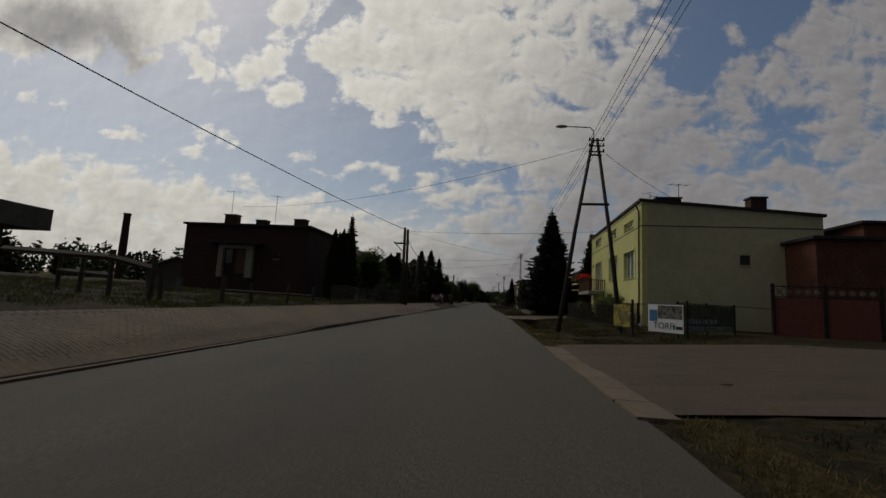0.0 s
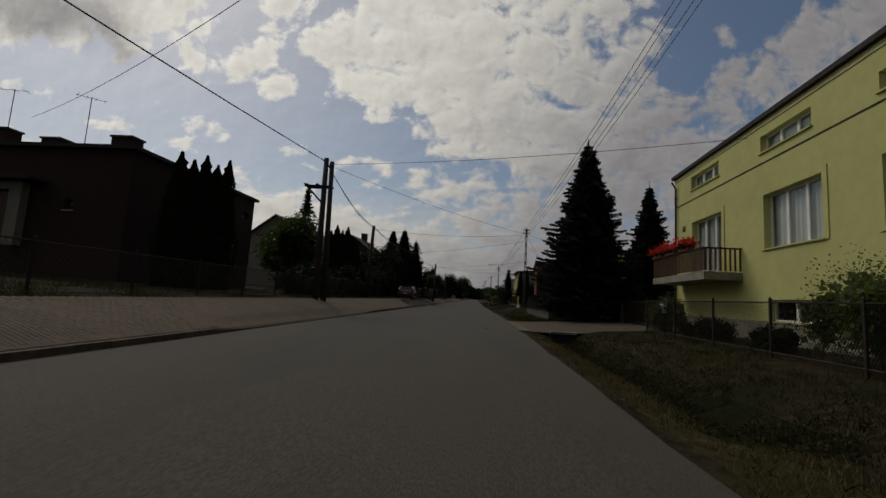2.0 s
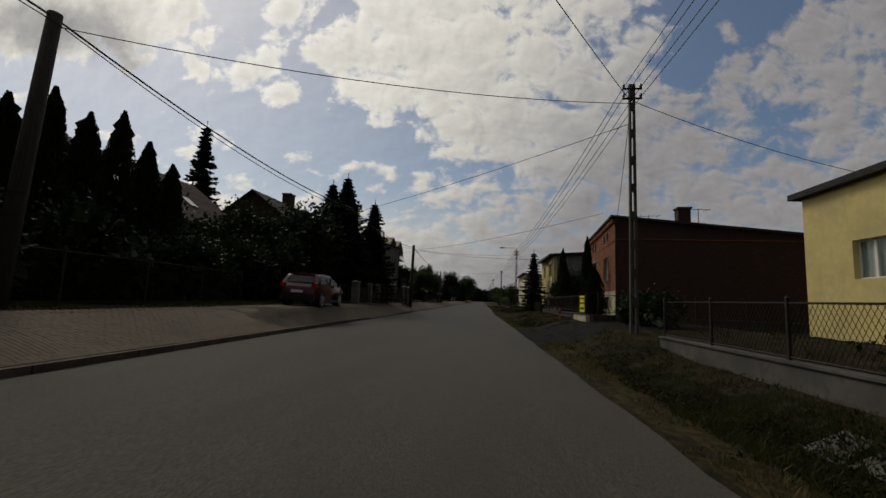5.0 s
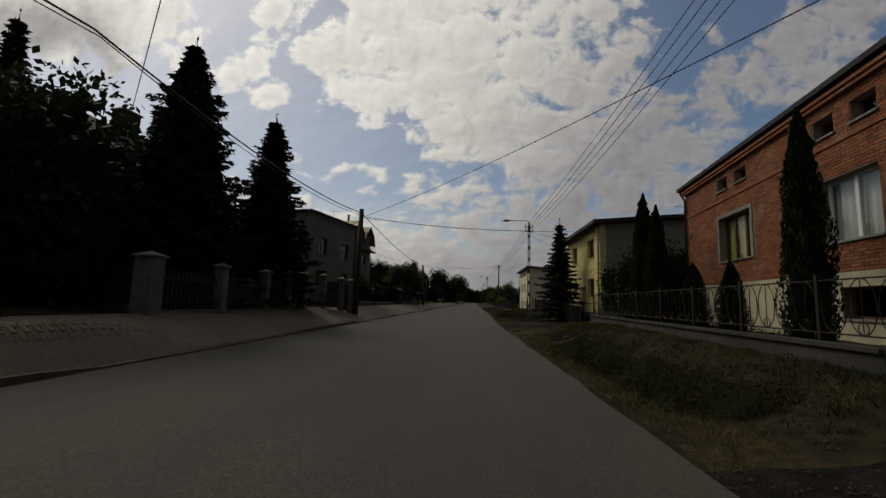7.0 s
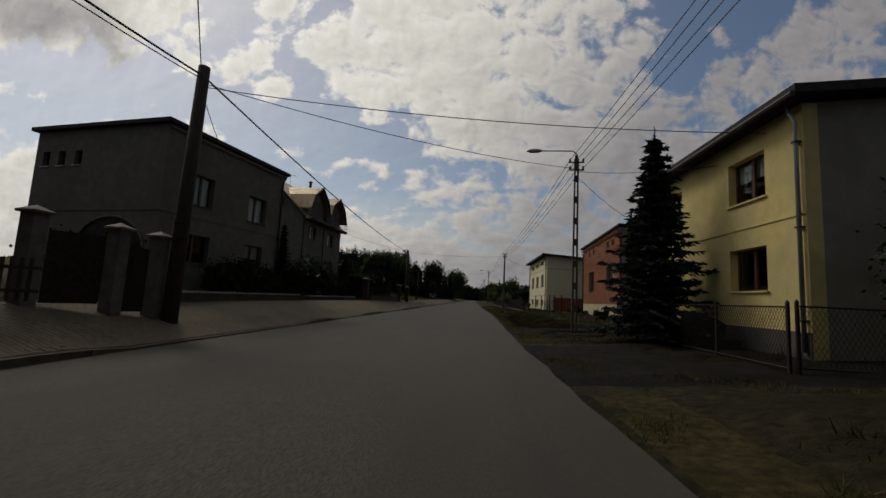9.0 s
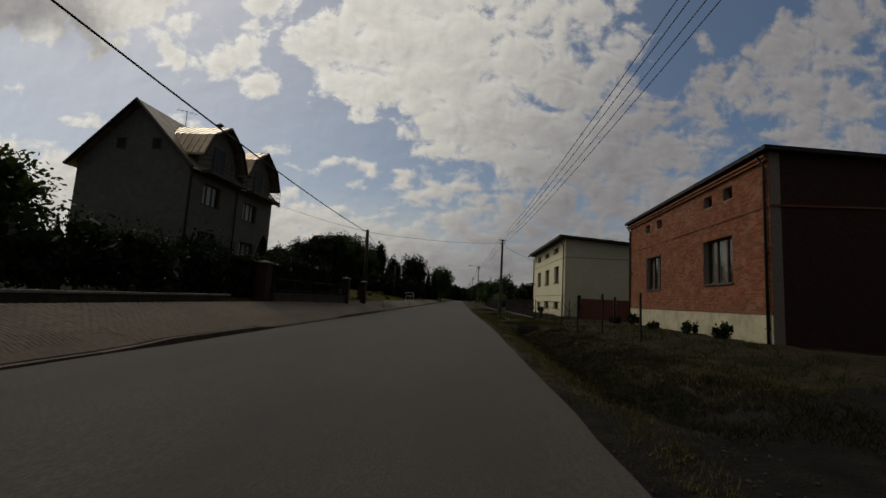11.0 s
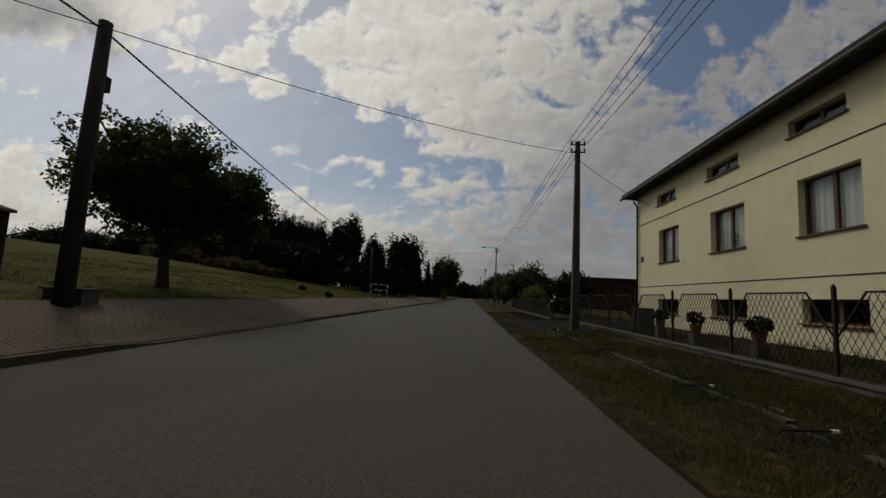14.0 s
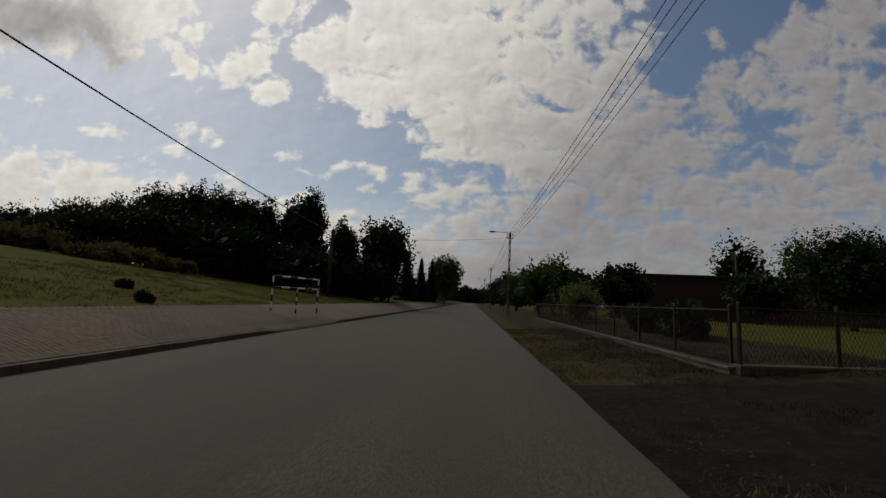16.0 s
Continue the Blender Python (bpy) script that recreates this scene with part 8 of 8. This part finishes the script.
brick_front(b1, 12.65, 2.3, 6.3, holes_of([(7.3, 9.5, 3.08, 4.65), (2.3, 4.1, 3.0, 4.5), (8.75, 9.5, 5.68, 6.12), (7.45, 8.2, 5.68, 6.12), (3.45, 4.15, 5.58, 6.05), (2.2, 2.9, 5.58, 6.05)], 0.02) + [(7.1, 9.7, 3.0, 4.8), (0, 13, 5.26, 5.34)], (4.3, 7.0, 3.0, 5.2))
brick_front(b2, 14.55, 1.58, 6.8, holes_of([(9.35, 11.55, 2.6, 4.5), (2.3, 4.6, 2.65, 4.55), (10.95, 11.6, 6.03, 6.52), (9.2, 9.85, 6.03, 6.52), (3.8, 4.5, 6.03, 6.52), (2.25, 2.9, 6.03, 6.52)], 0.02) + [(0, 15, 5.16, 5.24)], (4.8, 9.2, 2.2, 4.6))


# ---- grass ----
def blades(name, label, x0, x1, y0, y1, n, tall, mat, seed, keep=None, clump=0.16, rise=0.0, per=7):
    """Tufts of grass blades on the ground, one object."""
    rng = np.random.default_rng(seed)
    xs, ys = rng.uniform(x0, x1, n), rng.uniform(y0, y1, n)
    pts = []
    for x, y in zip(xs, ys):
        ex = edge(y)
        if x > 0 and x < ex + 0.12:
            continue
        if x > 0 and any(abs(x - ex - off) < 0.8 and a - 1.5 < y < a + 0.3 for a, d, off in PITS):
            continue
        if keep and not keep(x, y):
            continue
        if noise.noise((x * 0.45, y * 0.45, seed)) < -0.12:
            continue
        pts.append((x, y, ground_z(x, y) + rise))
    p = np.repeat(np.array(pts), per, 0)
    m = len(p)
    p[:, :2] += rng.normal(0, clump, (m, 2)) * 0.6
    lean = rng.normal(0, 0.75, (m, 2))
    h = tall * rng.uniform(0.45, 1.25, (m, 1))
    top = p + np.concatenate([lean * h, h], 1)
    ang = rng.uniform(0, math.tau, m)
    side = np.stack([np.cos(ang), np.sin(ang), 0 * ang], 1) * 0.011 * (0.6 + tall * 2)
    q = np.stack([p - side - [0, 0, 0.02], p + side - [0, 0, 0.02], top + side * 0.15, top - side * 0.15], 1)
    tagged(mesh_part(name, quads_mesh(name, q), mat), label, "grass", kind="stuff")


def not_paved(x, y):
    if 6.0 < y < 15.8 or 39.5 < y < 47.8:
        return False
    if 88.8 < y < 93.0:
        return noise.noise((x * 0.7, y * 0.7, 4)) > 0.22
    return not any(a - 0.4 < y < b + 0.4 for a, b in DIRT_SPANS) or noise.noise((x * 0.7, y * 0.7, 4)) > 0.25


def band(lo, hi):
    """Keeps to a strip at that distance from the asphalt, off the paving."""
    return lambda x, y: lo + 0.3 * noise.noise((0, y * 0.5, 7)) < x - edge(y) < hi + 0.4 * noise.noise((0, y * 0.4, 8)) and not_paved(x, y)


blades("verge_grass", "dry tufted grass on the verge", 2.6, 6.4, -4, 172, 13000, 0.075, GRASS, 3, band(1.9, 4.5))
blades("withered_grass", "brown withering grass on the verge", 2.6, 6.4, -4, 172, 16000, 0.07, DULL_GRASS, 33, band(1.5, 4.3))
blades("verge_straw", "straw-coloured dry grass along the asphalt", 1.5, 4.2, -4, 172, 34000, 0.06, STRAW, 4, band(0.3, 1.25))
blades("edge_grass", "thin short grass beside the asphalt", 1.5, 4.2, -4, 172, 12000, 0.06, GRASS, 5, band(0.15, 1.6))
blades("bank_straw", "withered grass on the far bank of the ditch", 3.4, 6.4, 20, 150, 18000, 0.06, STRAW, 17, band(2.2, 4.4))


def weeds(name, label, n, seed, mat):
    """Low broad-leaved weeds along the bottoms of the ditches."""
    rng = np.random.default_rng(seed)
    c = []
    while len(c) < n:
        a, b, d = DITCH[rng.integers(len(DITCH) - 1)]
        y = rng.uniform(a - 0.5, b + 0.5)
        x = edge(y) + 1.75 + rng.normal(0, 0.42)
        if noise.noise((x * 0.8, y * 0.8, 6)) > -0.1 and not_paved(x, y):
            c.append((x, y, ground_z(x, y) + rng.uniform(0.0, 0.10)))
    c = np.repeat(np.array(c), 5, 0)
    c[:, :2] += rng.normal(0, 0.05, (len(c), 2))
    c[:, 2] += rng.uniform(0, 0.07, len(c))
    tagged(mesh_part(name, quads_mesh(name, leaf_quads(rng, c, 0.05, None, 0.6)), mat), label, "weeds", kind="stuff")


weeds("ditch_leaves", "low dull weeds and nettles in the ditch", 5500, 44, DULL_GRASS)
blades("green_verge", "yellowish green grass before the cream house", 2.0, 6.2, 128.6, 147, 6500, 0.055, LAWN_GRASS, 41, band(0.5, 3.9))
blades("culvert_grass", "long grass hanging over the culvert ends", 2.7, 5.0, 87.9, 89.4, 900, 0.10, STRAW, 12)
blades("tussocks", "dark tussocks scattered over the ditch", 2.6, 5.6, 18, 127, 1500, 0.13, TUSSOCK, 42, lambda x, y: band(0.9, 3.6)(x, y) and noise.noise((x * 1.6, y * 1.6, 21)) > 0.18, 0.1, 0.0, 14)
blades("bank_grass", "long grass over the ditch end", 2.8, 5.2, 127.5, 129.6, 900, 0.13, GRASS, 13)
blades("ditch_grass", "long dark grass growing in the ditch", 2.9, 5.0, 47.9, 58.5, 1100, 0.17, GRASS, 14)
blades("ditch_weeds", "long brownish grass and weeds in the ditch", 2.9, 5.4, 104.0, 124.6, 3000, 0.10, DULL_GRASS, 15)
blades("garden_grass", "longer grass in front of the houses", 6.0, 9.5, 14, 160, 3200, 0.2, GRASS, 6, not_paved)
blades("lawn_grass", "mown yellowish lawn", -24, -9.0, 138, 200, 9500, 0.09, LAWN_GRASS, 7)
blades("lawn_straw", "dry patches in the lawn", -26, -9.0, 138, 200, 2600, 0.1, STRAW, 8)
blades("strip_grass", "thin grass strip behind the pavement", -10.6, -8.95, 10, 137, 4200, 0.14, GRASS, 9)
blades("yard_grass", "rough dry grass in the yard", -34, -10.4, 8, 38, 6000, 0.16, GRASS, 10)


def stones(name, label, n, x0, x1, spans, seed, size, mat):
    rng = np.random.default_rng(seed)
    verts, faces = [], []
    for i in range(n):
        a, b = spans[i % len(spans)]
        y = rng.uniform(a, b)
        x = edge(y) + rng.uniform(x0, x1)
        z = ground_z(x, y)
        s = size * rng.uniform(0.4, 1.5)
        k = len(verts)
        for dx, dy, dz in ((1, 0, 0), (0, 1, 0), (-1, 0, 0), (0, -1, 0), (0, 0, 0.7), (0, 0, -0.5)):
            j = rng.uniform(0.6, 1.2)
            verts.append((x + dx * s * j, y + dy * s * j, z + dz * s * j))
        for f in ((0, 1, 4), (1, 2, 4), (2, 3, 4), (3, 0, 4), (1, 0, 5), (2, 1, 5), (3, 2, 5), (0, 3, 5)):
            faces.append(tuple(k + q for q in f))
    tagged(mesh_part(name, mesh_from(name, verts, faces), mat), label, "gravel", kind="stuff")


stones("gravel", "loose gravel along the road's edge", 4200, 0.05, 1.6, [(64, 76), (92, 100), (70, 80), (103, 112), (118, 132), (150, 160), (30, 40)], 21, 0.022, STONE)


# ---- paving blocks of the pavement ----
def lay_blocks():
    """Rows of small concrete blocks: one stretch as pieces of their own, the rest joined."""
    rng = np.random.default_rng(31)
    walkway = bpy.data.objects["pavement"]
    one = bmesh.new()
    v = box(one, -0.096, 0.096, -0.046, 0.046, -0.02, 0.005)
    for w in v[4:]:
        w.co.x *= 0.96
        w.co.y *= 0.92
    block = bpy.data.meshes.new("paving_block")
    one.to_mesh(block), one.free()
    block.materials.append(PAVER)
    verts, faces = [], []
    made = 0
    for j in range(int(172 / 0.1)):
        y = -6 + 0.1 * j
        for i in range(11):
            x = KERB_X - 0.27 - 0.2 * i - (0.1 if j % 2 else 0.0)
            if x < KERB_X - 2.3:
                continue
            z = ground_z(x, y) + 0.03 + rng.uniform(-0.001, 0.002)
            slope = (ground_z(x + 0.1, y) - ground_z(x - 0.1, y)) / 0.2
            if 141.0 < y < 143.6 and made < 288:
                o = new("paving_block", block)
                o.parent = walkway
                o.matrix_world = pose(x, y, z, 0, -math.degrees(math.atan(slope)), 0)
                made += 1
                continue
            k = len(verts)
            for dz, f in ((-0.02, 1.0), (0.004, 0.985)):
                for sx, sy in ((-1, -1), (1, -1), (1, 1), (-1, 1)):
                    verts.append((x + sx * 0.096 * f, y + sy * 0.046 * f, z + dz + sx * 0.096 * slope))
            faces += [(k + 4, k + 5, k + 6, k + 7), (k, k + 1, k + 5, k + 4), (k + 1, k + 2, k + 6, k + 5), (k + 2, k + 3, k + 7, k + 6), (k + 3, k, k + 4, k + 7)]
    rest = mesh_part("paving_blocks", mesh_from("paving_blocks", verts, faces), PAVER, walkway)
    tagged(rest, "rows of small grey paving blocks", kind="stuff")


lay_blocks()
